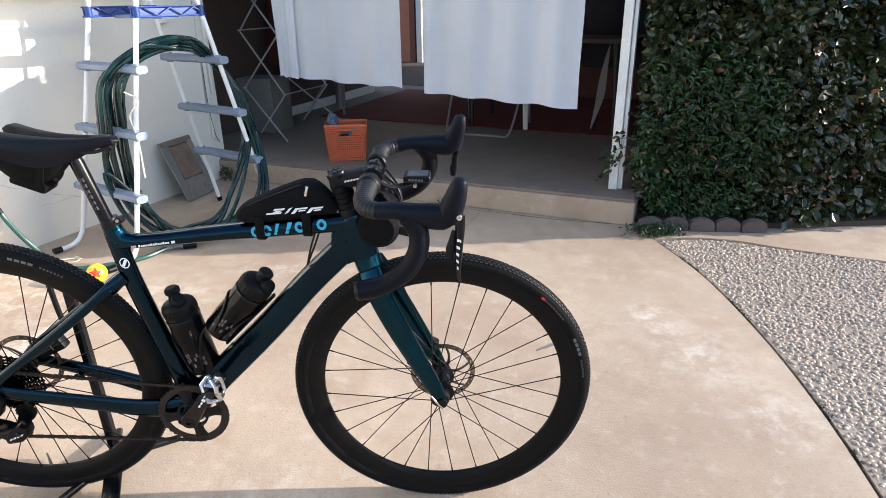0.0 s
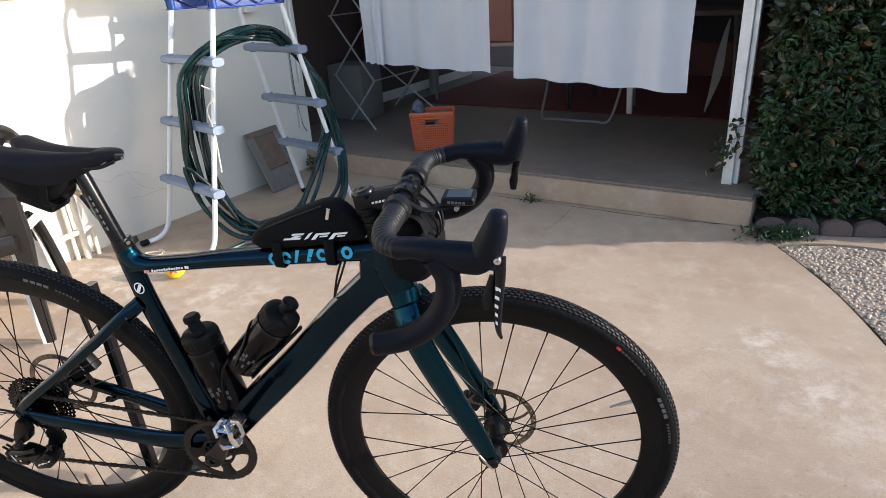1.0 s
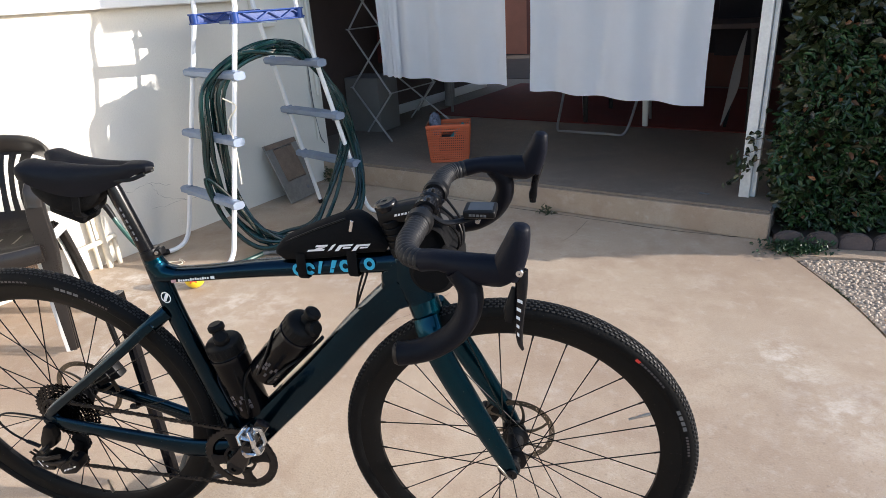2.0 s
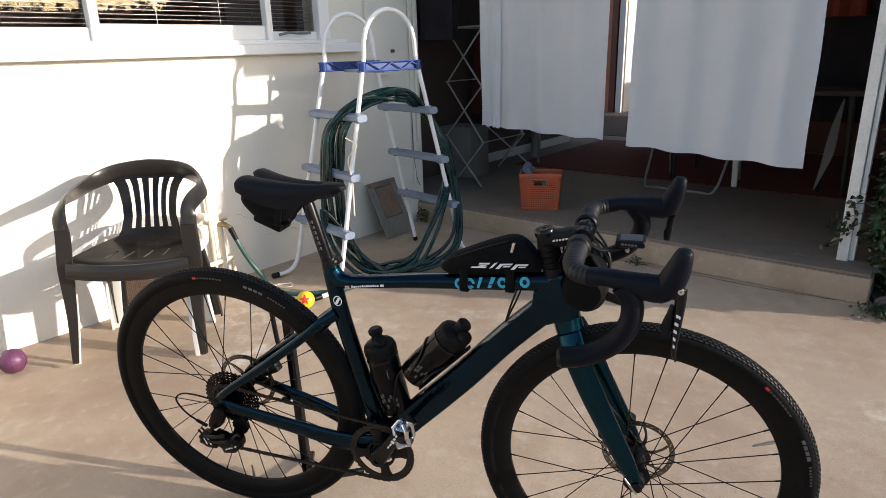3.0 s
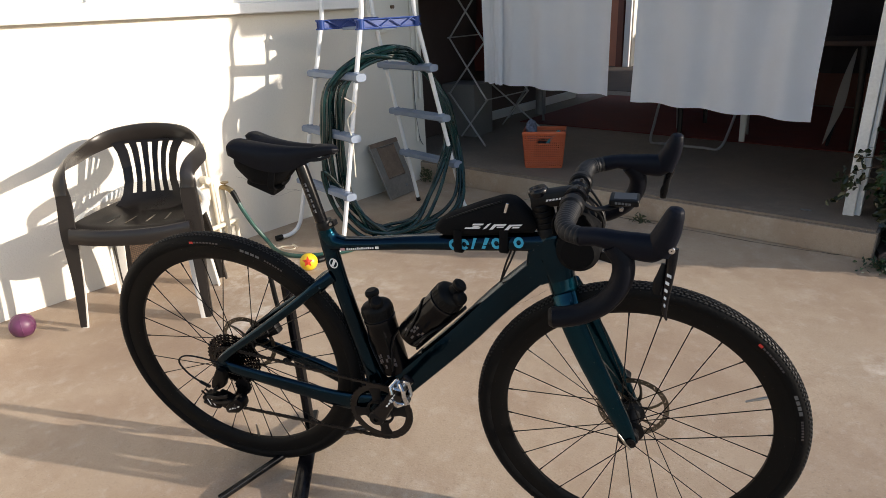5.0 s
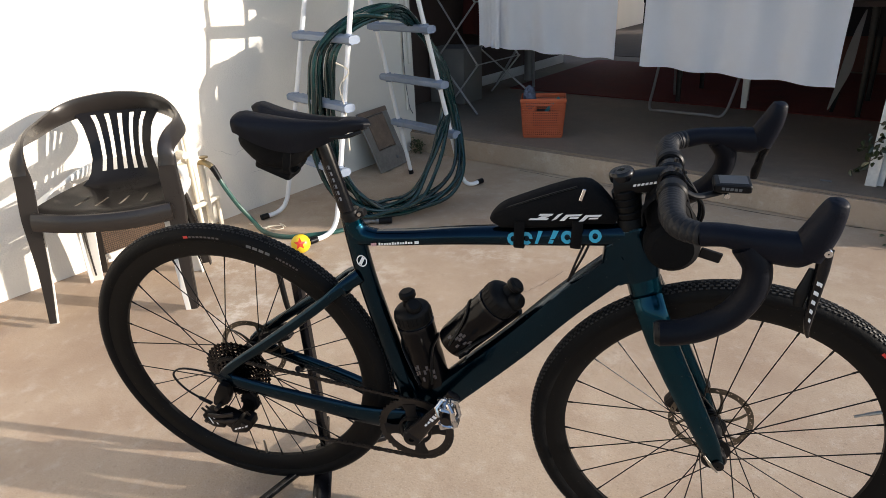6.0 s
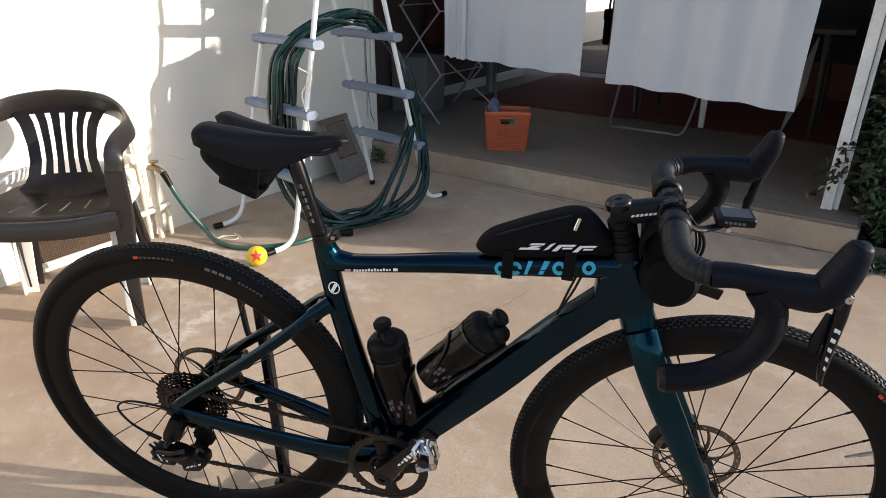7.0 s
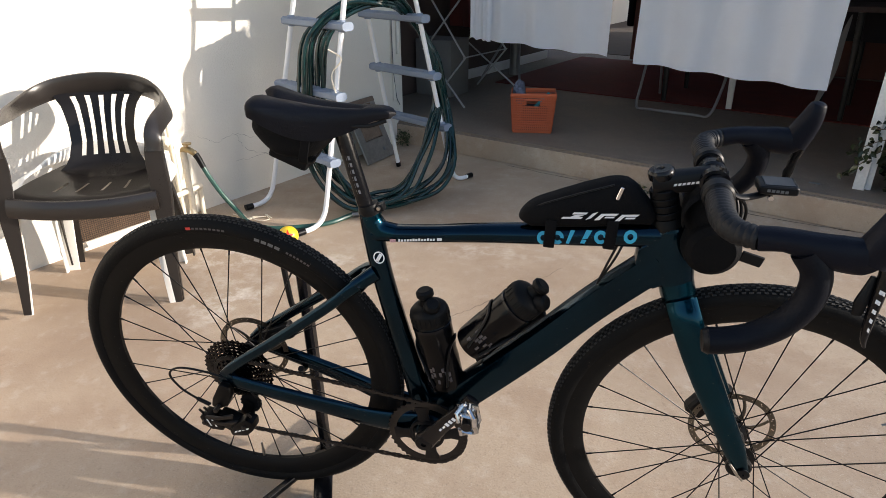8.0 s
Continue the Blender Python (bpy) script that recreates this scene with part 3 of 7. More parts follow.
structure("beam", beam, M["white"], "white painted beam across the patio front", "beam")
g = box(bmesh.new(), (2.83, 0.035, 0.20), hm(-0.29, 2.61, 2.155), 0.003)
structure("fascia", g, M["white"], "white roof fascia board", "fascia")
g = box(bmesh.new(), (0.035, 1.22, 0.355), hm(1.108, 3.245, 2.1825), 0.003)
structure("fascia", g, M["white"], "white roof fascia board along the patio's side", "fascia")
post = tagged(thing("post", "white painted wooden post with peeling paint", "post", hm(1.005, 2.845, 0)), kind="structure")
part("upright", box(bmesh.new(), (0.05, 0.06, 1.90), pose(0, 0, 1.095), 0.003), M["peeling"], post, smooth=False)
part("side_board", box(bmesh.new(), (0.022, 0.055, 1.55), pose(0.038, 0.018, 1.27), 0.002), M["peeling"], post, smooth=False)
part("foot_board", box(bmesh.new(), (0.026, 0.05, 0.345), pose(0.037, 0.016, 0.3205), 0.002), M["peeling"], post, smooth=False)
# unseen wall added behind the viewer, kept low and pale to bounce light
g = box(bmesh.new(), (24, 0.2, 1.1), pose(0, -9.0, 0.55))
structure("wall_boundary", g, M["bounce_wall"], "unseen pale rendered wall added behind the viewer", "wall")
# hairline cracks in the concrete and the stucco
def crack(pts, width, seed, where, material, lift):
    rng = random.Random(seed)
    P = [Vector(p) for p in spline(pts, 9)]
    bm = bmesh.new()
    prev = None
    for i, p in enumerate(P):
        d = (P[min(i + 1, len(P) - 1)] - P[max(i - 1, 0)]).normalized()
        side = d.cross(Vector(lift)).normalized()
        p = p + side * rng.uniform(-0.006, 0.006) + Vector(lift) * 0.0008
        w = width * rng.uniform(0.3, 1.0) * (1 if 0 < i < len(P) - 1 else 0.2)
        pair = (bm.verts.new(p - side * w), bm.verts.new(p + side * w))
        if prev:
            bm.faces.new((prev[0], prev[1], pair[1], pair[0]))
        prev = pair
    structure("crack", bm, material, where, "crack")


crack([(0.63, 1.36, 0), (0.53, 1.19, 0), (0.45, 1.10, 0), (0.33, 0.95, 0), (0.23, 0.84, 0)], 0.0012, 1, "hairline crack in the concrete", M["soil"], (0, 0, 1))
crack([(1.23, 2.30, 0), (1.16, 2.1, 0), (1.09, 1.96, 0)], 0.0014, 2, "hairline crack in the concrete", M["soil"], (0, 0, 1))
crack([(0.2, 2.72, 0), (0.6, 2.55, 0), (1.1, 2.35, 0), (1.6, 2.15, 0), (2.05, 2.02, 0)], 0.0045, 3, "dirty joint below the step", M["soil"], (0, 0, 1))
for k, pts in enumerate(([(1.08, 0.38), (1.18, 0.33), (1.30, 0.345), (1.42, 0.30)], [(1.28, 0.20), (1.5, 0.19), (1.75, 0.15)], [(1.30, 0.345), (1.36, 0.25), (1.5, 0.19)])):
    crack([tuple(uv(WALL_U, v, z)) for v, z in pts], 0.0009, 7 + k, "hairline crack in the stucco", M["rust_plate"], tuple((HOUSE.to_3x3() @ Vector((1, 0, 0)))))

# ---- pebbles, hedge, edging ----
def inside(x, y, poly):
    hit = False
    for i in range(len(poly)):
        (x0, y0), (x1, y1) = poly[i - 1], poly[i]
        if (y0 > y) != (y1 > y) and x < (x1 - x0) * (y - y0) / (y1 - y0) + x0:
            hit = not hit
    return hit


bed = [(p.x + 0.02, p.y) for p in KERB[6:36]] + [(2.6, -0.8), (4.4, -0.8), (4.4, 1.0)] + [(p.x, p.y - 0.02) for p in reversed(BACK[:18])]
rng = random.Random(4)
ico = bmesh.new()
bmesh.ops.create_icosphere(ico, subdivisions=1, radius=1.0)
ico.verts.ensure_lookup_table()
IV = np.array([v.co[:] for v in ico.verts])
IF = np.array([[v.index for v in f.verts] for f in ico.faces])
ico.free()


def strew(x0, x1, y0, y1, step, big, keep):
    """Rounded stones in loose rows, bedded in the mortar."""
    vs, fs = [], []
    y = y0
    while y < y1:
        x = x0 + rng.random() * 0.01
        while x < x1:
            px, py = x + rng.uniform(-0.4, 0.4) * step, y + rng.uniform(-0.4, 0.4) * step
            if keep(px, py) and rng.random() < 0.86:
                a, b, c = rng.uniform(0.0055, 0.0105) * big, rng.uniform(0.0045, 0.0075) * big, rng.uniform(0.004, 0.007) * big
                w = rng.uniform(0, math.pi)
                R = np.array([[math.cos(w), -math.sin(w), 0], [math.sin(w), math.cos(w), 0], [0, 0, 1]])
                fs.append(IF + 12 * len(vs))
                vs.append((IV * (a, b, c)) @ R.T + (px, py, -0.0070 * big ** 0.3 + rng.uniform(-0.0015, 0.002)))
            x += step
        y += step * 0.94
    return vs, fs


def in_bed(x, y):
    return inside(x, y, bed)


wide_bed = [(p.x + 0.02, p.y) for p in KERB[6:]] + [(6.5, KERB[-1].y), (6.5, 1.3)] + [(p.x, p.y - 0.02) for p in reversed(BACK)]
vs, fs = strew(2.0, 4.3, -0.75, 1.85, 0.0188, 1.25, in_bed)
more, more_f = strew(2.0, 6.4, -3.4, 1.85, 0.040, 2.3, lambda x, y: inside(x, y, wide_bed) and not inside(x, y, bed))
fs += [f + 12 * len(vs) for f in more_f]
vs += more
me = bpy.data.meshes.new("pebbles")
me.from_pydata(np.concatenate(vs).tolist(), [], np.concatenate(fs).tolist())
me.materials.append(M["pebble"])
me.shade_smooth()
tagged(new("pebbles", me), "grey and cream pebbles set in exposed-aggregate paving", "pebbles", kind="stuff")


def leaf_cloud(name, spots, material, rng, long, wide, parent, label, droop=0.25):
    """Many small folded leaves, each of four triangles, at (place, outward) pairs."""
    vs, fs = [], []
    for p, out in spots:
        s = rng.uniform(0.65, 1.25)
        d = (out * rng.uniform(0.3, 1.0) + Vector((rng.uniform(-1, 1), rng.uniform(-1, 1), rng.uniform(-0.9, 0.7) - droop))).normalized()
        n = (out + Vector((rng.uniform(-0.7, 0.7), rng.uniform(-0.7, 0.7), rng.uniform(-0.2, 0.9)))).normalized()
        side = d.cross(n).normalized()
        n = side.cross(d)
        l, w = long * s, wide * s * rng.uniform(0.8, 1.15)
        k = len(vs)
        vs += [tuple(p), tuple(p + d * l * 0.38 + side * w * 0.5 + n * w * 0.16), tuple(p + d * l * 0.45 - n * l * 0.03), tuple(p + d * l * 0.38 - side * w * 0.5 + n * w * 0.16),
               tuple(p + d * l * 0.75 + side * w * 0.36 + n * w * 0.08), tuple(p + d * l - n * l * 0.12), tuple(p + d * l * 0.75 - side * w * 0.36 + n * w * 0.08)]
        fs += [(k, k + 1, k + 2), (k, k + 2, k + 3), (k + 1, k + 4, k + 2), (k + 4, k + 5, k + 2), (k + 2, k + 5, k + 6), (k + 2, k + 6, k + 3)]
    me = bpy.data.meshes.new(name)
    me.from_pydata(vs, [], fs)
    me.materials.append(material)
    ob = new(name, me)
    ob.parent = parent
    return tagged(ob, label, kind="stuff")


hedge = thing("hedge", "tall dense dark green hedge in partial shade", "hedge")
HX0, HX1 = 2.06, 4.6


def front_y(x, z):
    """The uneven front face of the hedge."""
    base = 2.02 + 0.10 * max(0, x - 3.0) - 0.13 * math.exp(-((x - 2.78) / 0.36) ** 2) - 0.03 * math.exp(-((x - 3.5) / 0.3) ** 2)
    return base + 0.10 * noise.noise((x * 2.2, z * 2.2, 0.3)) + 0.05 * noise.noise((x * 6, z * 6, 2.0)) + (0.10 * max(0, 0.35 - z) if x < 2.8 else 0.0)


def top_z(x, y):
    return 1.66 + 0.10 * noise.noise((x * 3, y * 3, 5.0)) + 0.05 * noise.noise((x * 9, y * 9, 8.0)) + 0.12 * max(0, x - 2.6)


rng = random.Random(11)
dark, fresh, brown, yellow = [], [], [], []
for k in range(19000):
    x = rng.uniform(HX0, HX1) if k % 3 else rng.uniform(HX0, 3.6)
    z = rng.uniform(0.05, 1.72)
    depth = abs(rng.gauss(0, 0.10)) + 0.05 * max(0, noise.noise((x * 9, z * 9, 4.0)))
    p = Vector((x, front_y(x, z) + depth, z))
    if z > top_z(x, p.y) or x < 2.10 + 0.06 * noise.noise((z * 4, 1.0, 0)) - (0.06 if 0.25 < z < 0.6 else 0):
        continue
    out = Vector((-0.5 * (x < 2.2), -1, 0.15))
    r = rng.random()
    patch = noise.noise((x * 2.4, z * 2.4, 9.0))
    jas = x < 2.75 - 0.25 * abs(z - 0.5) and z < 1.0 + 0.3 * patch
    if jas and r < 0.75:
        fresh.append((p - Vector((0, 0.03, 0)), out))
        fresh.append((p + Vector((rng.uniform(-0.02, 0.02), rng.uniform(-0.04, 0.0), rng.uniform(-0.02, 0.02))), out))
    elif r > 0.972 - 0.10 * max(0, patch - 0.15) - 0.05 * (x > 2.75):
        brown.append((p, out))
    elif r > 0.925 and x > 2.85 and noise.noise((x * 7, z * 7, 3.0)) > -0.05:
        yellow.append((p, out))
    else:
        dark.append((p, out))
for k in range(6500):   # the top and the back
    x, y = rng.uniform(HX0 + 0.05, HX1), rng.uniform(2.05, 2.75)
    dark.append((Vector((x, y, top_z(x, y) - abs(rng.gauss(0, 0.05)))), Vector((0, 0, 1))))
for k in range(2500):   # the end that faces the patio
    y, z = rng.uniform(2.05, 2.75), rng.uniform(0.1, 1.6)
    dark.append((Vector((2.12 + abs(rng.gauss(0, 0.05)) + 0.3 * max(0, y - 2.2), y, z)), Vector((-1, 0, 0.1))))
leaf_cloud("foliage", dark, M["leaf"], rng, 0.060, 0.038, hedge, "dark glossy hedge leaves")
leaf_cloud("fresh_foliage", fresh, M["leaf_light"], rng, 0.034, 0.014, hedge, "fine bright green climbing leaves")
leaf_cloud("brown_foliage", brown, M["leaf_brown"], rng, 0.045, 0.022, hedge, "dry brown leaves")
leaf_cloud("yellow_foliage", yellow, M["leaf_yellow"], rng, 0.045, 0.024, hedge, "yellowing leaves")
# A dark box stands for the deep shade between the leaves.
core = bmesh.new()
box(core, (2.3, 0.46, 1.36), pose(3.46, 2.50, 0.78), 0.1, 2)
part("inner_shade", core, M["leaf_deep"], hedge, "dark core that stands for the shade inside the hedge")
for k in range(8):
    x = 2.47 + 0.27 * k
    pts = [(x, 2.42, 0)] + [(x + rng.uniform(-0.06, 0.06) * i, 2.42 - 0.045 * i, 0.2 * i + 0.05) for i in range(1, 6)]
    part("stem", tube(spline(pts, 3), [0.016, 0.012, 0.007], seg=8), M["bark"], hedge)
# trailing sprig across the post
spr = []
for k in range(46):
    t = rng.random()
    spr.append((uv(1.03 - 0.11 * t + rng.uniform(-0.02, 0.05), 2.78 + rng.uniform(-0.03, 0.02), 0.44 - 0.16 * t + rng.uniform(-0.07, 0.07)), Vector((-0.4, -1, 0))))
leaf_cloud("trailing_sprig", spr, M["leaf"], rng, 0.04, 0.022, hedge, "dark leaves trailing over the post")
for k in range(3):
    part("stem", tube(spline([(2.14, 2.16, 0.30 + 0.10 * k), uv(1.06, 2.78, 0.36 + 0.05 * k), uv(0.98, 2.765, 0.28 + 0.09 * k)], 5), 0.002, seg=5), M["bark"], hedge)

# an unseen tall hedge added at the yard's far end, which darkens the window's reflection
far_hedge = thing("hedge", "unseen tall dark hedge added for the window to mirror", "hedge")
far = []
for k in range(5200):
    y, z = rng.uniform(-13, 11), rng.uniform(0.05, 2.75)
    far.append((Vector((16.0 + 0.35 * noise.noise((y * 0.9, z * 0.9, 2.0)) - abs(rng.gauss(0, 0.12)), y, z + 0.25 * noise.noise((y * 1.3, 0.5, 1.0)))), Vector((-1, 0, 0.2))))
leaf_cloud("foliage", far, M["leaf"], rng, 0.26, 0.15, far_hedge, "dark shaded leaves")
# The far foliage gets a dark box as its inner shade too.
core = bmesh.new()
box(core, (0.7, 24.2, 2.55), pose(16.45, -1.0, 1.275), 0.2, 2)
part("inner_shade", core, M["leaf_deep"], far_hedge, "dark core that stands for the shade inside the hedge")

g = bmesh.new()
slab(g, [(2.09, 1.98), (2.5, 1.94), (2.9, 1.95), (4.6, 2.05), (4.6, 3.2), (2.15, 3.2)], 0.001, 0.03)
structure("soil_bed", g, M["soil"], "dark soil bed under the hedge", "soil")

# scalloped edging blocks
for k in range(5):
    bm = bmesh.new()
    w, h, n = 0.132, 0.074, 8
    prof = [(-w / 2, 0), (w / 2, 0), (w / 2, h * 0.50)] + [(w / 2 * math.cos(math.pi * i / n) * 0.98, h * 0.50 + h * 0.50 * math.sin(math.pi * i / n)) for i in range(1, n)] + [(-w / 2, h * 0.50)]
    f0 = [bm.verts.new((a, -0.02, b)) for a, b in prof]
    f1 = [bm.verts.new((a, 0.02, b)) for a, b in prof]
    bm.faces.new(f0[::-1])
    bm.faces.new(f1)
    for i in range(len(prof)):
        bm.faces.new((f0[i], f0[(i + 1) % len(prof)], f1[(i + 1) % len(prof)], f1[i]))
    bmesh.ops.bevel(bm, geom=[e for e in bm.edges if abs(e.verts[0].co.y - e.verts[1].co.y) < 1e-5], offset=0.005, segments=2, affect="EDGES")
    ob = tagged(part("edging_block", bm, M["edging"]), "weathered brown scalloped garden edging block beside the hedge", "garden edging", "edging before the hedge")
    ob.matrix_world = pose(2.135 + 0.136 * k, 1.945 - 0.012 * k + 0.004 * (k % 2), 0.001, rng.uniform(-4, 3), 0, -3 + rng.uniform(-3, 3))

# weeds in the joints
wd = thing("weeds", "small green weeds growing in the paving joint", "weeds")
spots = []
for k in range(760):
    a = rng.random() ** 1.5
    spots.append((Vector((2.09 + rng.gauss(0.06, 0.065), 1.885 + rng.gauss(0, 0.032), abs(rng.gauss(0, 0.02)) + 0.004)), Vector((0, -0.3, 1))))
leaf_cloud("weed_leaves", spots, M["leaf_light"], rng, 0.023, 0.010, wd, "tiny green leaves")
gr = thing("joint_grass", "thin strip of moss and grass along the kerb joint", "grass")
spots = []
for k in range(2600):
    i = rng.uniform(9, 31)
    p = KERB[int(i)].lerp(KERB[int(i) + 1], i - int(i))
    if noise.noise((i * 0.35, 0, 3.0)) > 0.12 or rng.random() < 0.05:
        spots.append((Vector((p.x + 0.003 + rng.gauss(0.0, 0.005), p.y + rng.gauss(0, 0.008), -0.016)), Vector((rng.uniform(-0.5, 0.5), 0, 1))))
leaf_cloud("grass_blades", spots, M["grass"], rng, 0.018, 0.0035, gr, "short dry-green grass", droop=-0.5)
spots = [(uv(rng.uniform(-1.70, -1.60), 2.60 + rng.gauss(0, 0.02), 0.01 + 0.09 * rng.random()), Vector((0, -1, 0.6))) for k in range(90)] + [(Vector((0.98 + rng.gauss(0, 0.02), 2.372 + rng.gauss(0, 0.006), abs(rng.gauss(0, 0.02)))), Vector((0, -0.5, 1))) for k in range(40)]
leaf_cloud("step_weeds", spots, M["grass"], rng, 0.03, 0.010, wd, "small weeds at the step")

# ---- the bicycle ----
BIKE_AXES = Matrix(((0.9987, -0.0221, 0.0463, 0), (0.0246, 0.9982, -0.0548, 0), (-0.0450, 0.0558, 0.9974, 0), (0, 0, 0, 1)))
BIKE = pose(-0.0215, -0.0159, 0.381) @ BIKE_AXES @ pose(0.0186, 0, 0.007) @ Matrix.Scale(1.032, 4) @ pose(-0.004, 0, -0.358)
WHEEL = Matrix.Scale(0.98, 4)
REAR, FRONT, BB = Vector((0.004, 0, 0.358)), Vector((0.998, 0, 0.349)), Vector((0.42, 0, 0.285))
STEER_AT, STEER_UP = Vector((0.775, 0, 0.868)), Vector((-0.298, 0, 0.954))
STEER = Matrix.Translation(STEER_AT) @ Matrix.Rotation(radians(-1.0), 4, STEER_UP) @ Matrix.Translation(-STEER_AT)
ROUND = Matrix.Rotation(radians(90), 4, "X")   # turns a lathe's axis to lie across the bicycle
bike = thing("bicycle", "teal and black gravel bicycle with drop bars on a stand", "bicycle", BIKE)


def at(v, *more):
    return Matrix.Translation(Vector(v)) @ ROUND


def turned(profile, seg=40, closed=True):
    """A body of revolution about the y axis from (radius, y) pairs."""
    return lathe(bmesh.new(), [(r, -y) for r, y in profile], ROUND, seg, closed)


def plate_on(bm, pts, y):
    """A thin flat patch of (x, z) points that faces the near side."""
    bm.faces.new([bm.verts.new((x, y, z)) for x, z in pts])
    return bm


def make_wheel(name, where, m, knobs, phase, shift):
    rim = turned([(0.2835, 0.004), (0.292, 0.0105), (0.306, 0.0135), (0.3225, 0.0148), (0.3225, -0.0148), (0.306, -0.0135), (0.292, -0.0105), (0.2835, -0.004)], 96)
    rim = part(name, rim, M["rim"], bike, "deep black carbon rim with thin black spokes")
    rim.matrix_local = m
    arc = [(0.3335 + 0.0190 * math.cos(a), 0.0195 * math.sin(a)) for a in [radians(-128 + 256 * k / 18) for k in range(19)]]
    tyre = part("tyre", turned(arc, 120), M["rubber"], rim, "knobbly black gravel tyre with a small red mark")
    # tread knobs in staggered rows
    kb = bmesh.new()
    rows_ = range(-3, 4) if where is FRONT else range(-2, 3)
    for k in range(knobs):
        for row in rows_:
            if (k + row) % 2 and abs(row) < 2 and k % 3 == 0:
                continue
            a = 2 * math.pi * (k + 0.5 * (row % 2)) / knobs
            b = radians(14.5 * row)
            r = 0.3335 + 0.0190 * math.cos(b)
            c = Vector((r * math.cos(a), 0.0195 * math.sin(b), r * math.sin(a)))
            t = Vector((-math.sin(a), 0, math.cos(a)))
            n = Vector((math.cos(a) * math.cos(b), math.sin(b), math.sin(a) * math.cos(b)))
            s = t.cross(n)
            h, l, w = (0.0019 if where is FRONT else 0.0011), 0.0034, 0.0017
            lo = [kb.verts.new(c + t * (l * i) + s * (w * j)) for i, j in ((-1, -1), (1, -1), (1, 1), (-1, 1))]
            hi = [kb.verts.new(c + n * h + t * (l * 0.8 * i) + s * (w * 0.8 * j)) for i, j in ((-1, -1), (1, -1), (1, 1), (-1, 1))]
            kb.faces.new(hi)
            for i in range(4):
                kb.faces.new((lo[i], lo[(i + 1) % 4], hi[(i + 1) % 4], hi[i]))
    part("tread", kb, M["tread"], rim, smooth=False)
    hub = turned([(0.004, -0.052), (0.012, -0.05), (0.017, -0.036), (0.027, -0.034), (0.027, -0.030), (0.018, -0.022), (0.016, 0), (0.018, 0.022), (0.028, 0.028), (0.028, 0.032), (0.015, 0.036), (0.013, 0.05), (0.004, 0.052)], 24)
    part("hub", hub, M["black"], rim)
    va = radians(26.2 if where is FRONT else -80)
    part("valve", tube([(r * math.cos(va), 0, r * math.sin(va)) for r in (0.288, 0.262, 0.258, 0.240)], [0.0032, 0.0032, 0.0024, 0.0022], seg=8), M["steel"], rim, "thin steel tyre valve")
    for k in range(28):
        sgn = -1 if (k + (where is FRONT)) % 2 else 1
        a = radians(phase) + 2 * math.pi * k / 28
        lead = radians(70) * (1 if ((k + shift) // 2) % 2 else -1)
        p0 = Vector((0.026 * math.cos(a + lead), 0.031 * sgn, 0.026 * math.sin(a + lead)))
        p1 = Vector((0.286 * math.cos(a), 0.002 * sgn, 0.286 * math.sin(a)))
        sb = sweep(bmesh.new(), [p0, p0.lerp(p1, 0.95), p0.lerp(p1, 0.951), p1], [0.00125, 0.00125, 0.0019, 0.0019], seg=6)
        part("spoke", sb, M["spoke"], rim)
    return rim


def make_rotor(parent, y, r=0.08):
    """A brake disc: a slotted ring and a spider of six bent arms."""
    ring = bmesh.new()
    n = 132
    for k in range(n):
        a0, a1 = 2 * math.pi * k / n, 2 * math.pi * (k + 1) / n
        bands = ((r - 0.0115, r - 0.0078 + 0.0025 * (k % 2)), (r - 0.0055 + 0.0025 * (k % 2), r)) if k % 4 == 1 or k % 6 == 2 else ((r - 0.0115, r),)
        for q0, q1 in bands:
            for yy in (y - 0.0009, y + 0.0009):
                ring.faces.new([ring.verts.new((q * math.cos(a), yy, q * math.sin(a))) for q, a in ((q0, a0), (q1, a0), (q1, a1), (q0, a1))])
    bmesh.ops.remove_doubles(ring, verts=ring.verts, dist=1e-5)
    rot = part("disc_rotor", ring, M["rotor"], parent, "slotted steel brake disc", smooth=False)
    for k in range(6):
        a = 2 * math.pi * k / 6
        pts = [(q * math.cos(a + d), y, q * math.sin(a + d)) for q, d in ((0.015, 0), (0.035, 0.12), (0.055, 0.3), (r - 0.012, 0.42))]
        part("spider_arm", tube(spline(pts, 3), 0.0015, [0.006, 0.0034, 0.0032], seg=6, side=(0, 1, 0)), M["rotor"], rot)
    part("lockring", turned([(0.010, y - 0.004), (0.021, y - 0.004), (0.021, y + 0.003), (0.010, y + 0.003)], 24), M["black"], rot)


def rear_m():
    return Matrix.Translation(REAR + Vector((-0.009, 0, 0))) @ WHEEL @ Matrix.Rotation(radians(1.2), 4, "Z") @ Matrix.Rotation(radians(8), 4, "Y") @ pose(0.0124, 0, -0.0101, 1.51, 0, 0.46) @ Matrix.Scale(1.016, 4)


front_wheel = make_wheel("front_wheel", FRONT, STEER @ Matrix.Translation(FRONT) @ WHEEL, 196, 7.1, 0)
make_rotor(front_wheel, 0.052)
rear_wheel = make_wheel("rear_wheel", REAR, rear_m(), 220, 5.3, 3)
make_rotor(rear_wheel, 0.052)
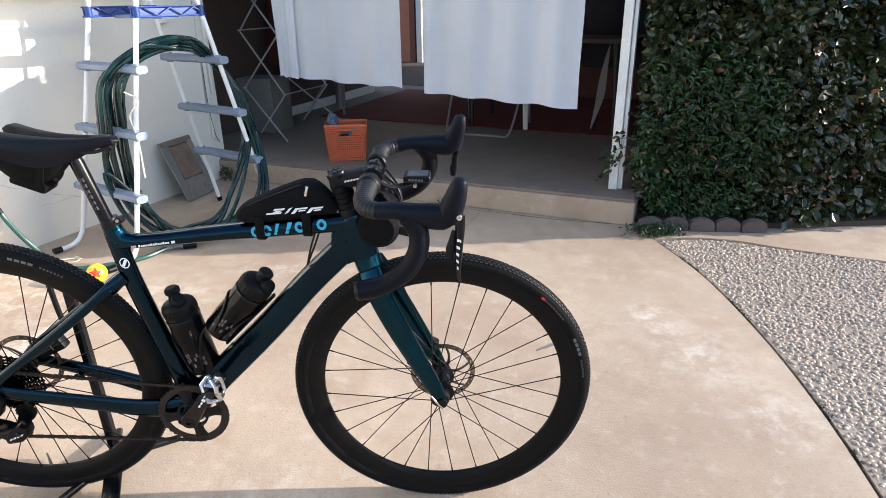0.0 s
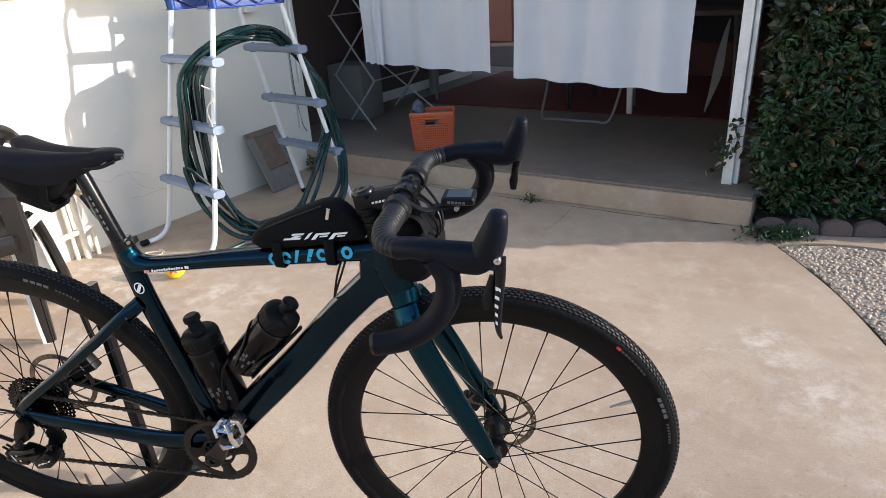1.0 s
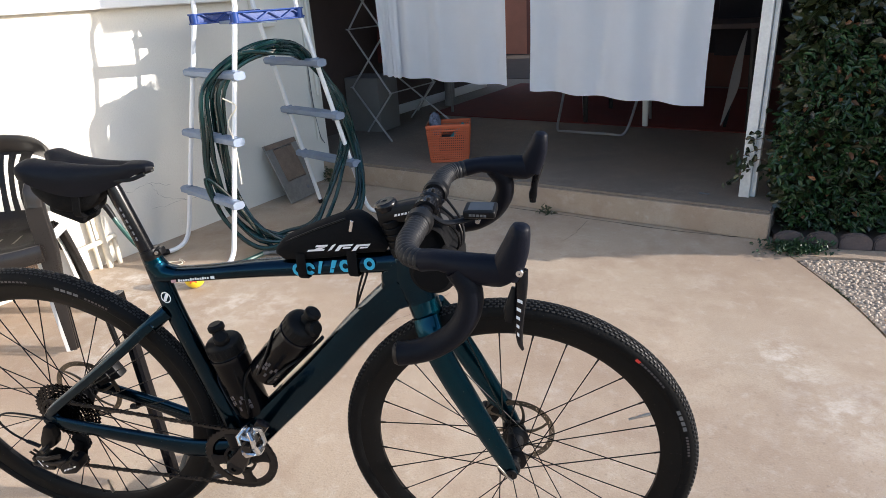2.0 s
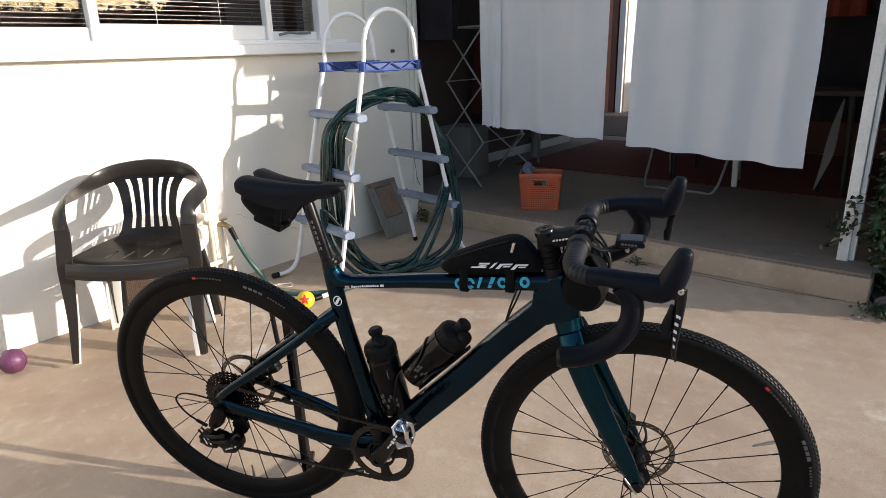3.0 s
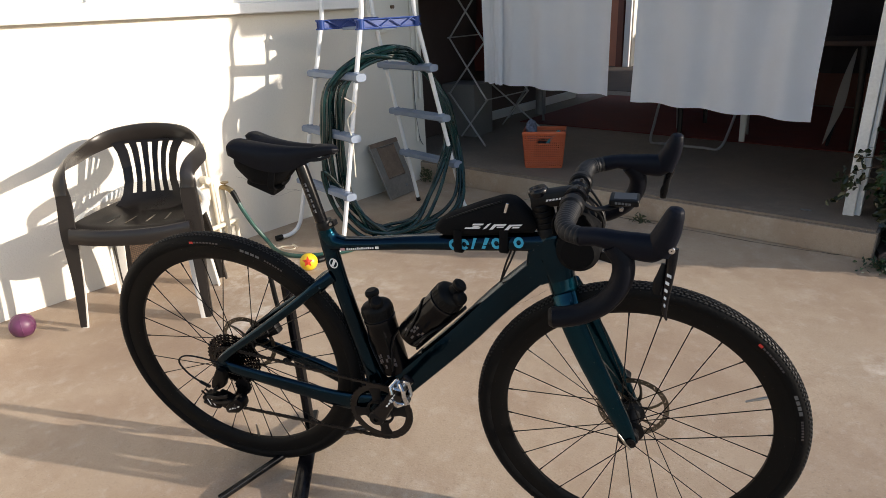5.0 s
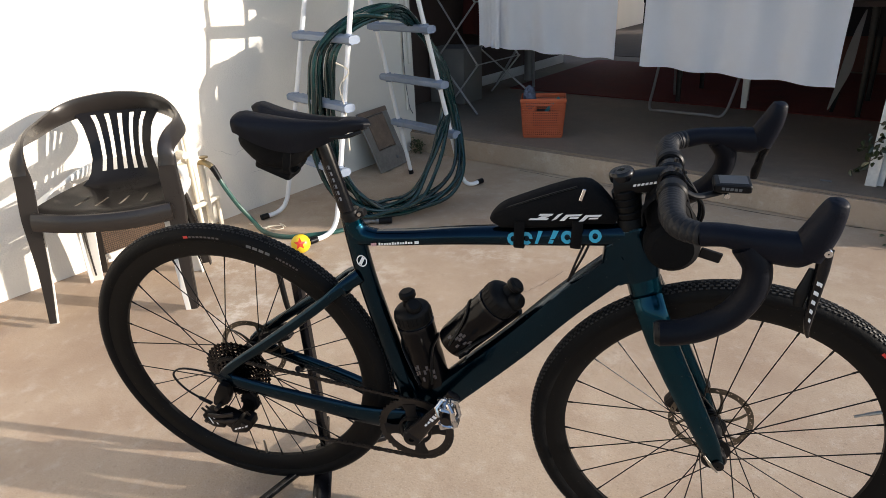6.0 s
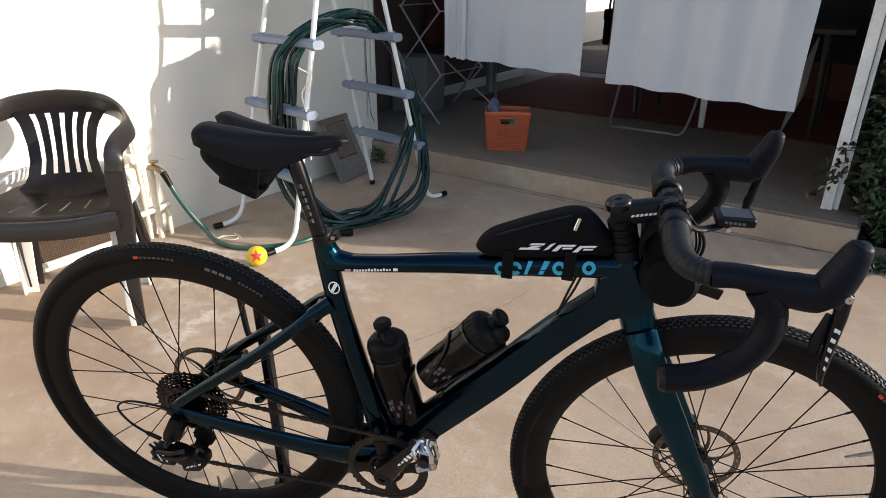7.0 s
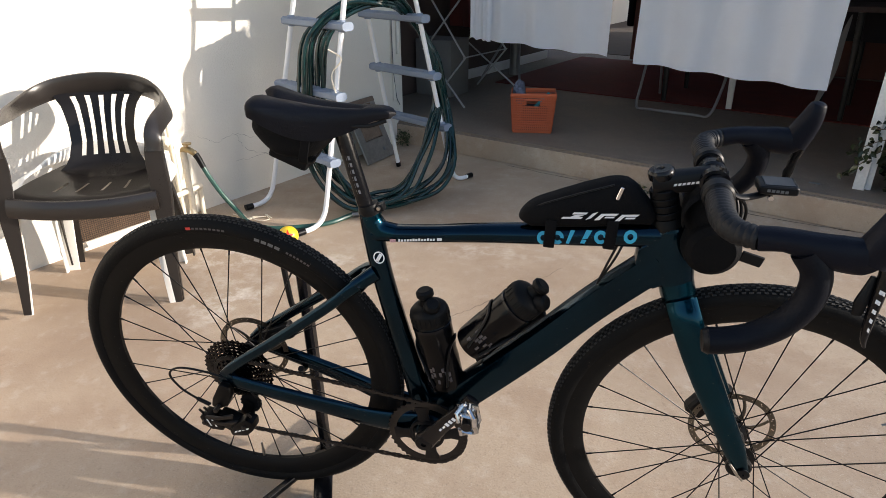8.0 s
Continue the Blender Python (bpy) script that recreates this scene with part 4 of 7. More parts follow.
# lettering on the tyre walls, drawn as plain bars that follow the rubber
for wheel, a0, size in ((front_wheel, radians(51), 1.0), (rear_wheel, radians(108), 1.0)):
    mark, bars, grey = bmesh.new(), bmesh.new(), bmesh.new()

    def strip(bm, b0, b1, q0, q1):
        n = max(1, int(abs(b1 - b0) / 0.03))
        for i in range(n):
            c0, c1 = b0 + (b1 - b0) * i / n, b0 + (b1 - b0) * (i + 1) / n
            vs = []
            for q, c in ((q0, c0), (q1, c0), (q1, c1), (q0, c1)):
                b = math.acos(max(-1, min(1, (q - 0.3335) / 0.0190)))
                vs.append(bm.verts.new((q * math.cos(c), -0.0195 * math.sin(b) - 0.0006, q * math.sin(c))))
            bm.faces.new(vs)

    strip(mark, a0, a0 - 0.030, 0.3318, 0.3372)
    for k in range(8):
        strip(bars, a0 - 0.036 - 0.026 * k, a0 - 0.036 - 0.026 * k - 0.018, 0.3326, 0.3364)
    for k in range(4):
        strip(grey, a0 - 0.41 - 0.04 * k, a0 - 0.41 - 0.04 * k - 0.03, 0.330, 0.3365)
    for k in range(7):
        strip(bars, a0 - 0.60 - 0.022 * k, a0 - 0.60 - 0.022 * k - 0.014, 0.331, 0.3355)
    part("red_mark", mark, M["red"], wheel, "small red logo on the tyre", smooth=False)
    part("lettering", bars, M["dull_print"], wheel, "grey printed lettering", smooth=False)
    part("lettering", grey, M["grey_print"], wheel, "grey printed lettering", smooth=False)

# cassette: twelve toothed rings that grow towards the spokes
cas = part("cassette", turned([(0.012, -0.050), (0.019, -0.050), (0.030, -0.022), (0.012, -0.022)], 24), M["black"], rear_wheel, "black twelve-speed cassette")
for k in range(11):
    r, y = 0.021 + 0.0054 * k, -0.054 + 0.0032 * k
    teeth, wide = 11 + 3 * k, (0.0048 if k > 4 else 0.0070)
    cb = bmesh.new()
    for yy in (y - 0.0009, y + 0.0009):
        vo = [cb.verts.new((q * math.cos(a), yy, q * math.sin(a))) for q, a in [(r + (0.0030 if i % 2 else -0.0014), math.pi * i / teeth) for i in range(teeth * 2)]]
        vi = [cb.verts.new(((r - wide) * math.cos(math.pi * i / teeth), yy, (r - wide) * math.sin(math.pi * i / teeth))) for i in range(teeth * 2)]
        for i in range(len(vo)):
            j = (i + 1) % len(vo)
            cb.faces.new((vi[i], vi[j], vo[j], vo[i]))
    for i in range(7):   # open arms from the carrier to the toothed rim
        a = 2 * math.pi * i / 7 + 0.23 * k
        sweep(cb, [(q * math.cos(a + 0.10 * h), y, q * math.sin(a + 0.10 * h)) for q, h in ((max(0.012, r - 0.022), 0), (r - 0.004, 1))], 0.0010, 0.0026, seg=4, side=(0, 1, 0))
    part("sprocket", cb, M["sprocket"], cas, smooth=False)

# frame tubes
def tube_part(name, pts, ra, rb, label="", sq=2.3, n=8, m=None, mat_="paint", side=(0, 1, 0), seg=16):
    ob = part(name, tube(spline(pts, n), ra, rb, seg=seg, side=side, square=sq), M[mat_], bike, label)
    if m is not None:
        ob.matrix_local = m
    return ob


tube_part("top_tube", [(0.305, 0, 0.700), (0.40, 0, 0.711), (0.50, 0, 0.726), (0.62, 0, 0.741), (0.70, 0, 0.7515), (0.785, 0, 0.760)], [0.017, 0.018, 0.021, 0.023, 0.0195], [0.015, 0.015, 0.017, 0.020, 0.020], "deep teal metallic top tube")
tube_part("down_tube", [(0.416, 0, 0.293), (0.4940, 0, 0.3805), (0.610, 0, 0.508), (0.701, 0, 0.617), (0.794, 0, 0.716)], [0.026, 0.025, 0.023, 0.021], [0.0335, 0.0325, 0.0295, 0.028], "deep teal metallic down tube", sq=4.6)
tube_part("seat_tube", [(0.416, 0, 0.285), (0.388, 0, 0.37), (0.358, 0, 0.47), (0.323, 0, 0.60), (0.306, 0, 0.685), (0.296, 0, 0.745)], [0.024, 0.017, 0.016, 0.016], [0.030, 0.022, 0.020, 0.019, 0.018], "deep teal metallic seat tube")
# The joint takes the brighter paint to stand for its highlight.
tube_part("seat_lug", [(0.2985, 0, 0.738), (0.305, 0, 0.720), (0.320, 0, 0.7075), (0.350, 0, 0.7045)], [0.0175, 0.0180, 0.0175, 0.0172], [0.0175, 0.0190, 0.0175, 0.0150], "glossy teal joint at the seat tube, painted brighter as a highlight", mat_="paint_bright")
tube_part("head_tube", [(0.799, 0, 0.781), (0.802, 0, 0.768), (0.810, 0, 0.722), (0.8225, 0, 0.684)], [0.021, 0.023, 0.025, 0.025], [0.024, 0.030, 0.038, 0.0295], "deep teal metallic head tube")
web = bmesh.new()   # the smooth gusset where top tube, down tube and head tube flow together
slab(web, [(0.754, 0.742), (0.790, 0.776), (0.806, 0.777), (0.822, 0.694), (0.804, 0.674), (0.788, 0.671), (0.772, 0.666), (0.752, 0.694)], -0.0195, 0.0195)
web.transform(Matrix.Rotation(radians(90), 4, "X"))
bmesh.ops.bevel(web, geom=web.edges[:], offset=0.008, segments=3, profile=0.6, affect="EDGES")
part("gusset", web, M["paint"], bike)
part("bottom_bracket", turned([(0.010, -0.043), (0.024, -0.043), (0.030, -0.034), (0.030, 0.034), (0.024, 0.043), (0.010, 0.043)], 28), M["paint"], bike).matrix_local = Matrix.Translation(BB)
for s in (-1, 1):
    tube_part("chain_stay", [(0.000, s * 0.064, 0.356), (0.05, s * 0.062, 0.346), (0.20, s * 0.050, 0.316), (0.31, s * 0.036, 0.292), (0.40, s * 0.022, 0.285)], [0.006, 0.008, 0.009, 0.010], [0.015, 0.017, 0.022, 0.028], sq=2.5)
    tube_part("seat_stay", [(0.000, s * 0.064, 0.366), (0.03, s * 0.064, 0.398), (0.12, s * 0.058, 0.470), (0.22, s * 0.046, 0.552), (0.270, s * 0.032, 0.596), (0.310, s * 0.012, 0.624)], [0.006, 0.007, 0.008, 0.010], [0.011, 0.0105, 0.011, 0.015], sq=2.5)
    part("dropout", turned([(0.004, s * 0.058), (0.017, s * 0.058), (0.017, s * 0.070), (0.004, s * 0.070)], 20), M["paint"], bike).matrix_local = Matrix.Translation(REAR)
tube_part("stay_bridge", [(0.278, -0.032, 0.594), (0.288, 0, 0.604), (0.278, 0.032, 0.594)], 0.013, 0.012, side=(0, 0, 1))
clamp = tube_part("seat_clamp", [(0.3005, 0, 0.737), (0.298, 0, 0.746), (0.2955, 0, 0.755)], [0.0175, 0.0185, 0.0175], [0.0175, 0.0185, 0.0175], mat_="black")
part("clamp_lug", box(bmesh.new(), (0.016, 0.018, 0.013), pose(0.318, 0, 0.752, 0, -15, 0), 0.003, 2), M["black"], clamp)
part("clamp_bolt", tube([(0.318, -0.013, 0.753), (0.318, 0.013, 0.753)], 0.0034, seg=10), M["steel"], clamp)
for dz in (0.045, 0.062):   # covers of the frame's bosses on the lower down tube
    tube_part("boss_cover", [(0.448 + dz * 0.9, 0, 0.372 + dz), (0.462 + dz * 0.9, 0, 0.388 + dz)], 0.009, 0.005, mat_="black")

# fork, in the steered frame
fork = tube_part("fork", [(0.8215, 0, 0.690), (0.831, 0, 0.662), (0.839, 0, 0.640)], [0.024, 0.032, 0.030], [0.0285, 0.0285, 0.025], "glossy bright teal fork", m=STEER, mat_="paint_bright")
for s in (-1, 1):
    b = tube(spline([(0.834, s * 0.028, 0.662), (0.850, s * 0.044, 0.627), (0.880, s * 0.051, 0.565), (0.929, s * 0.056, 0.475), (0.975, s * 0.059, 0.392), (0.999, s * 0.060, 0.343)], 8), [0.012, 0.0125, 0.012, 0.0105, 0.008], [0.0255, 0.0255, 0.0245, 0.0200, 0.0135], seg=16, side=(0, 1, 0), square=2.4)
    part("fork_blade", b, M["paint_bright"], fork)
    part("fork_foot", turned([(0.004, s * 0.050), (0.020, s * 0.050), (0.022, s * 0.053), (0.022, s * 0.060), (0.019, s * 0.063), (0.004, s * 0.063)], 24), M["black"], fork).matrix_local = Matrix.Translation(FRONT + Vector((-0.006, 0, 0.004)))
    part("axle_end", turned([(0.002, s * 0.064), (0.009, s * 0.064), (0.011, s * 0.072), (0.002, s * 0.073)], 16), M["black"], fork).matrix_local = Matrix.Translation(FRONT)
part("axle_lever", tube([(0.972, -0.0705, 0.368), (0.986, -0.0715, 0.350), (1.000, -0.0715, 0.335)], 0.0015, [0.002, 0.003, 0.0025], side=(0, 1, 0), seg=8), M["steel"], fork, "thin bright edge at the fork foot")
for wheel_at, ymid, m in ((Vector((0.955, 0.066, 0.400)), 0.05, STEER), (Vector((0.065, 0.058, 0.395)), 0.05, None)):
    cb = bmesh.new()
    box(cb, (0.036, 0.026, 0.074), pose(*wheel_at, 0, 28 if m else 62, 0), 0.006, 2)
    box(cb, (0.018, 0.034, 0.022), pose(*wheel_at, 0, 28 if m else 62, 0), 0.004, 2)
    if m:   # the caliper's rounded piston housing behind the fork blade
        box(cb, (0.040, 0.030, 0.046), pose(0.934, 0.066, 0.374, 0, 28, 0), 0.012, 3)
    ob = part("brake_caliper", cb, M["black"], bike)
    if m:
        ob.matrix_local = m

# stem, spacers and bars, turned a little further than the wheel and not quite level
BX, BZ = 0.841, 0.8665   # the bar's clamp
BARS = STEER @ Matrix.Translation((BX, 0, BZ)) @ Matrix.Rotation(radians(-1.3), 4, STEER_UP) @ Matrix.Rotation(radians(1.2), 4, "X") @ Matrix.Translation((-BX, 0, -BZ))
stem = part("stem", tube(spline([(0.757, 0, 0.8475), (0.783, 0, 0.8520), (0.838, 0, 0.8645)], 4), [0.020, 0.0170, 0.017], [0.022, 0.0170, 0.019], seg=16, side=(0, 1, 0), square=3.0), M["black"], bike, "matt black stem with white print")
stem.matrix_local = BARS
along = Matrix.Translation(STEER_AT + Vector((-0.007, 0, -0.007))) @ STEER_UP.to_track_quat("Z", "Y").to_matrix().to_4x4()
for k, (lo_, hi_, r_) in enumerate(((-0.098, -0.070, 0.0255), (-0.070, -0.058, 0.0225), (-0.058, -0.046, 0.0215), (-0.046, -0.034, 0.0215), (-0.034, -0.021, 0.0215))):
    part("spacer", lathe(bmesh.new(), [(0.012, lo_ + 0.0004), (r_ - 0.0012, lo_ + 0.0004), (r_, lo_ + 0.0018), (r_ - 0.003 * (k == 0), hi_ - 0.0018), (r_ - 0.0012 - 0.003 * (k == 0), hi_ - 0.0004), (0.012, hi_ - 0.0004)], along, 28), M["cap"], stem)
part("top_cap", lathe(bmesh.new(), [(0.0195, -0.004), (0.0205, 0.004), (0.0195, 0.008), (0.017, 0.011), (0.006, 0.011), (0.005, 0.008), (0.001, 0.008)], along, 28), M["gloss_black"], stem)
part("face_plate", turned([(0.0165, -0.027), (0.0212, -0.026), (0.0212, -0.012), (0.0180, -0.010), (0.0180, 0.010), (0.0212, 0.012), (0.0212, 0.026), (0.0165, 0.027)], 24), M["gloss_black"], stem).matrix_local = Matrix.Translation((BX, 0, BZ))
for y_ in (-0.019, 0.019):   # two bands of the clamp, each held by a pair of bolts
    for x_, z_ in ((BX + 0.0055, BZ + 0.0215), (BX + 0.0210, BZ + 0.0020)):
        d_ = (Vector((x_, 0, z_)) - Vector((BX, 0, BZ))).normalized()
        part("clamp_bolt", tube([Vector((x_, y_, z_)) - d_ * 0.004, Vector((x_, y_, z_)) + d_ * 0.003], 0.0032, seg=10), M["dark_steel"], stem)
tx = bmesh.new()
for k in range(6):
    x0 = 0.786 + 0.0060 * k
    plate_on(tx, [(x0, 0.8515 + 0.0016 * k), (x0 + 0.0042, 0.8526 + 0.0016 * k), (x0 + 0.0050, 0.8568 + 0.0016 * k), (x0 + 0.0008, 0.8557 + 0.0016 * k)], -0.0178)
part("lettering", tx, M["white_print"], stem, "small white maker's lettering", smooth=False)

bar = part("handlebar", tube(spline([(BX, y, BZ) for y in (-0.07, -0.035, 0, 0.035, 0.07)], 2), 0.0158, seg=16), M["gloss_black"], bike, "black drop handlebar with ribbed tape")
bar.matrix_local = BARS
for s in (-1, 1):
    part("tape_end", tube([(BX, s * 0.050, BZ), (BX, s * 0.053, BZ), (BX, s * 0.070, BZ - 0.001), (BX, s * 0.074, BZ - 0.001)], [0.0195, 0.0225, 0.0225, 0.0195], seg=20), M["black"], bar, "black rubber finishing band")
    top = [(BX, s * 0.070, BZ - 0.001), (BX - 0.001, s * 0.100, BZ - 0.002), (BX - 0.001, s * 0.135, BZ - 0.002), (BX + 0.009, s * 0.166, BZ - 0.002), (BX + 0.036, s * 0.186, BZ + 0.0005)]
    tp = spline(top, 16)
    part("bar_tape", tube(tp, [0.0190 - 0.0036 * max(0, k / len(tp) - 0.35) / 0.65 - 0.0012 * ((k % 4) == 0) - 0.0004 * ((k % 4) == 3) for k in range(len(tp))], seg=16), M["tape"], bar, "ribbed grey-black bar tape")
    lower = [(0.9270, s * 0.196, 0.8640), (0.9450, s * 0.201, 0.8380), (0.9450, s * 0.207, 0.8040), (0.9260, s * 0.212, 0.7680), (0.8930, s * 0.216, 0.7420), (0.8640, s * 0.219, 0.7310), (0.8410, s * 0.220, 0.7260)]
    part("drop", tube(spline(lower, 8), 0.0182, seg=16), M["tape_smooth"], bar, "smooth black bar tape")
    part("bar_plug", tube([(0.8420, s * 0.220, 0.7262), (0.8350, s * 0.2203, 0.7252)], [0.0188, 0.015], seg=16), M["black"], bar)
    hd = spline([(0.8741, s * 0.184, 0.8670), (0.9020, s * 0.190, 0.8725), (0.9330, s * 0.195, 0.8705), (0.9600, s * 0.198, 0.8680), (0.9860, s * 0.199, 0.8680), (1.0050, s * 0.199, 0.8750)], 8)
    hood = part("hood", tube(hd, [0.0162, 0.0165, 0.0172, 0.0175, 0.0172, 0.012], [0.0156, 0.0142, 0.0180, 0.0225, 0.0235, 0.016], seg=20, side=(0, 1, 0), square=2.3), M["hood"], bar, "black rubber shifter hood")
    hp = spline([(0.9930, s * 0.199, 0.8640), (1.0000, s * 0.199, 0.8830), (1.0060, s * 0.198, 0.9010), (1.0095, s * 0.197, 0.9150), (1.0120, s * 0.197, 0.9270), (1.0140, s * 0.197, 0.9355), (1.0145, s * 0.197, 0.9395)], 5)
    part("hood_head", tube(hp, [0.017, 0.0178, 0.0172, 0.0165, 0.0150, 0.0120, 0.005], [0.0225, 0.0215, 0.0195, 0.0170, 0.0145, 0.0115, 0.005], seg=20, side=(0, 1, 0), square=2.5), M["hood"], hood)
    lv = [(1.0155, s * 0.199, 0.8720), (1.0170, s * 0.203, 0.8460), (1.0165, s * 0.208, 0.8100), (1.0165, s * 0.212, 0.7800), (1.0185, s * 0.213, 0.7610), (1.0225, s * 0.213, 0.7500)]
    if s > 0:   # this lever swings back a little
        lv = [(1.0110, s * 0.199, 0.8740), (1.0080, s * 0.202, 0.8560), (1.0045, s * 0.205, 0.8350), (1.0020, s * 0.207, 0.8150), (1.0010, s * 0.208, 0.8010), (1.0025, s * 0.208, 0.7930)]
    lv = spline(lv, 8)
    part("brake_lever", tube(lv, [0.0075, 0.0075, 0.0065, 0.006, 0.005, 0.003], [0.0095, 0.0085, 0.0070, 0.0055, 0.0038, 0.002], seg=12, side=(0, 1, 0)), M["gloss_black"], hood, "glossy black brake lever with pale lettering")
    sh = spline([(1.0070, s * 0.200, 0.8440), (1.0045, s * 0.203, 0.8270), (1.0020, s * 0.206, 0.8100), (1.0020, s * 0.208, 0.7920)], 5)
    part("shift_paddle", tube(sh, [0.003, 0.004, 0.0045, 0.003], [0.004, 0.006, 0.0085, 0.006], seg=12, side=(0, 1, 0)), M["black"], hood)
    part("pivot_bolt", turned([(0.001, s * 0.2150), (0.0048, s * 0.2150), (0.0052, s * 0.2142), (0.0052, s * 0.206), (0.001, s * 0.206)], 16), M["alu"], hood).matrix_local = Matrix.Translation((1.0145, 0, 0.874))
    if s < 0:
        pb = bmesh.new()
        for k in range(5):
            z0 = 0.834 - 0.0125 * k
            x0 = 1.0118 + 0.0003 * k * k - 0.0008 * k
            plate_on(pb, [(x0 + 0.001, z0), (x0 + 0.0080 - 0.001 * k, z0 - 0.003), (x0 + 0.0080 - 0.001 * k, z0 - 0.0085), (x0 + 0.001, z0 - 0.0055)], -0.2125 - 0.0018 * k)
        part("lettering", pb, M["white_print"], hood, "pale lettering on the lever", smooth=False)
# cables at the bar
for k, (y0, z0) in enumerate(((-0.012, 0.858), (0.006, 0.862), (0.02, 0.858))):
    c = part("cable", tube(spline([(0.852, y0 * 3, 0.866), (0.890, y0 * 2, 0.838 - 0.008 * k), (0.892, y0, 0.795 - 0.006 * k), (0.845, y0 * 0.5, 0.768)], 8), 0.0024, seg=8), M["black"], bike)
    c.matrix_local = BARS
for dx in (0.0, 0.0075):
    part("cable", tube(spline([(0.722 + dx, -0.012, 0.742), (0.714 + dx, -0.015, 0.718), (0.707 + dx * 0.6, -0.014, 0.692), (0.700, -0.010, 0.662)], 6), 0.0021, seg=8), M["black"], bike)

# bicycle computer on its out-front arm
arm = part("computer_mount", tube(spline([(0.850, -0.030, 0.866), (0.876, -0.030, 0.852), (0.904, -0.012, 0.850), (0.922, 0.0, 0.853)], 6), 0.004, 0.006, seg=10), M["black"], bike)
arm.matrix_local = BARS
cb = box(bmesh.new(), (0.054, 0.042, 0.014), pose(0.930, 0, 0.864, 0, -3, 0), 0.005, 3)
comp = part("bike_computer", cb, M["black"], arm, "small black bicycle computer with a grey screen")
comp.matrix_local = Matrix()
sc_ = box(bmesh.new(), (0.040, 0.032, 0.001), pose(0.931, 0, 0.8714, 0, -3, 0))
part("screen", sc_, M["screen"], arm, "dim blue-grey screen", smooth=False)
lb = bmesh.new()
for k in range(5):
    plate_on(lb, [(0.914 + 0.0060 * k, 0.8615), (0.9185 + 0.0060 * k, 0.8615), (0.9185 + 0.0060 * k, 0.8660), (0.914 + 0.0060 * k, 0.8660)], -0.0213)
part("lettering", lb, M["grey_print"], arm, smooth=False)
part("mount_bolt", lathe(bmesh.new(), [(0.001, -0.004), (0.004, -0.004), (0.004, 0.004), (0.001, 0.004)], pose(0.926, -0.004, 0.846, 90, 0, 0), 16), M["alu"], arm)

# seat post and saddle
part("seat_post", tube([(0.300, 0, 0.720), (0.2575, 0, 0.872), (0.253, 0, 0.890)], [0.0136, 0.0136, 0.011], seg=20), M["gloss_black"], bike, "glossy black seat post with faint lettering")
lb = bmesh.new()
for k in range(6):
    z0 = 0.843 - 0.0118 * k
    x0 = 0.2640 + 0.00330 * k
    plate_on(lb, [(x0 + 0.000, z0), (x0 + 0.0066, z0 + 0.0016), (x0 + 0.0084, z0 - 0.0056), (x0 + 0.0018, z0 - 0.0072)], -0.0134)
part("lettering", lb, M["pale_print"], bike, "faint grey lettering", smooth=False)
part("saddle_clamp", box(bmesh.new(), (0.045, 0.042, 0.022), pose(0.252, 0, 0.893, 0, -8, 0), 0.006, 2), M["black"], bike)
sad = bmesh.new()
NX, NY = 30, 22
grid = {}
for i in range(NX + 1):
    f = i / NX
    x = 0.110 + 0.238 * f
    half = 0.016 + 0.055 * (1 - f ** 1.15) ** 1.5
    if f < 0.12:
        half *= 0.72 + 0.28 * math.sqrt(1 - (1 - f / 0.12) ** 2)
    if f > 0.93:
        half *= 0.06 + 0.94 * math.sqrt(max(0, 1 - ((f - 0.93) / 0.07) ** 2))
    crown = 0.930 + 0.012 * (1 - f) ** 2.5 - 0.006 * math.sin(math.pi * min(1, f * 1.1)) - 0.002 * max(0, f - 0.85) / 0.15
    skirt = 0.010 + 0.041 * math.sin(math.pi * min(1, 0.12 + f * 0.93)) ** 1.3
    if f > 0.90:
        skirt *= 0.10 + 0.90 * math.sqrt(max(0, 1 - ((f - 0.90) / 0.10) ** 2))
    for j in range(NY + 1):
        q = -1 + 2 * j / NY
        y = half * math.sin(q * math.pi / 2) * (1 - 0.10 * max(0, abs(q) - 0.75) / 0.25)
        z = crown - skirt * abs(q) ** 4 - 0.004 * q * q - 0.007 * math.exp(-(y / 0.009) ** 2) * (1 if f < 0.8 else 0) - (0.016 * math.exp(-(y / 0.013) ** 2) * (1 - f / 0.25) if f < 0.25 else 0)
        edge = 0.010 * (1 - min(1, f / 0.08)) ** 2 + 0.006 * max(0, (f - 0.90) / 0.10) ** 3
        grid[i, j] = sad.verts.new((x + (0.022 * math.exp(-(y / 0.016) ** 2) * max(0, 1 - f * 6)), y, z - edge))
for i in range(NX):
    for j in range(NY):
        sad.faces.new((grid[i, j], grid[i + 1, j], grid[i + 1, j + 1], grid[i, j + 1]))
bmesh.ops.solidify(sad, geom=sad.faces[:], thickness=0.006)
saddle = part("saddle", sad, M["saddle"], bike, "short black saddle with a centre channel")
for s in (-1, 1):
    part("saddle_rail", tube(spline([(0.335, s * 0.012, 0.910), (0.300, s * 0.020, 0.900), (0.225, s * 0.021, 0.900), (0.170, s * 0.028, 0.908), (0.140, s * 0.032, 0.918)], 6), 0.0036, seg=8), M["black"], saddle)

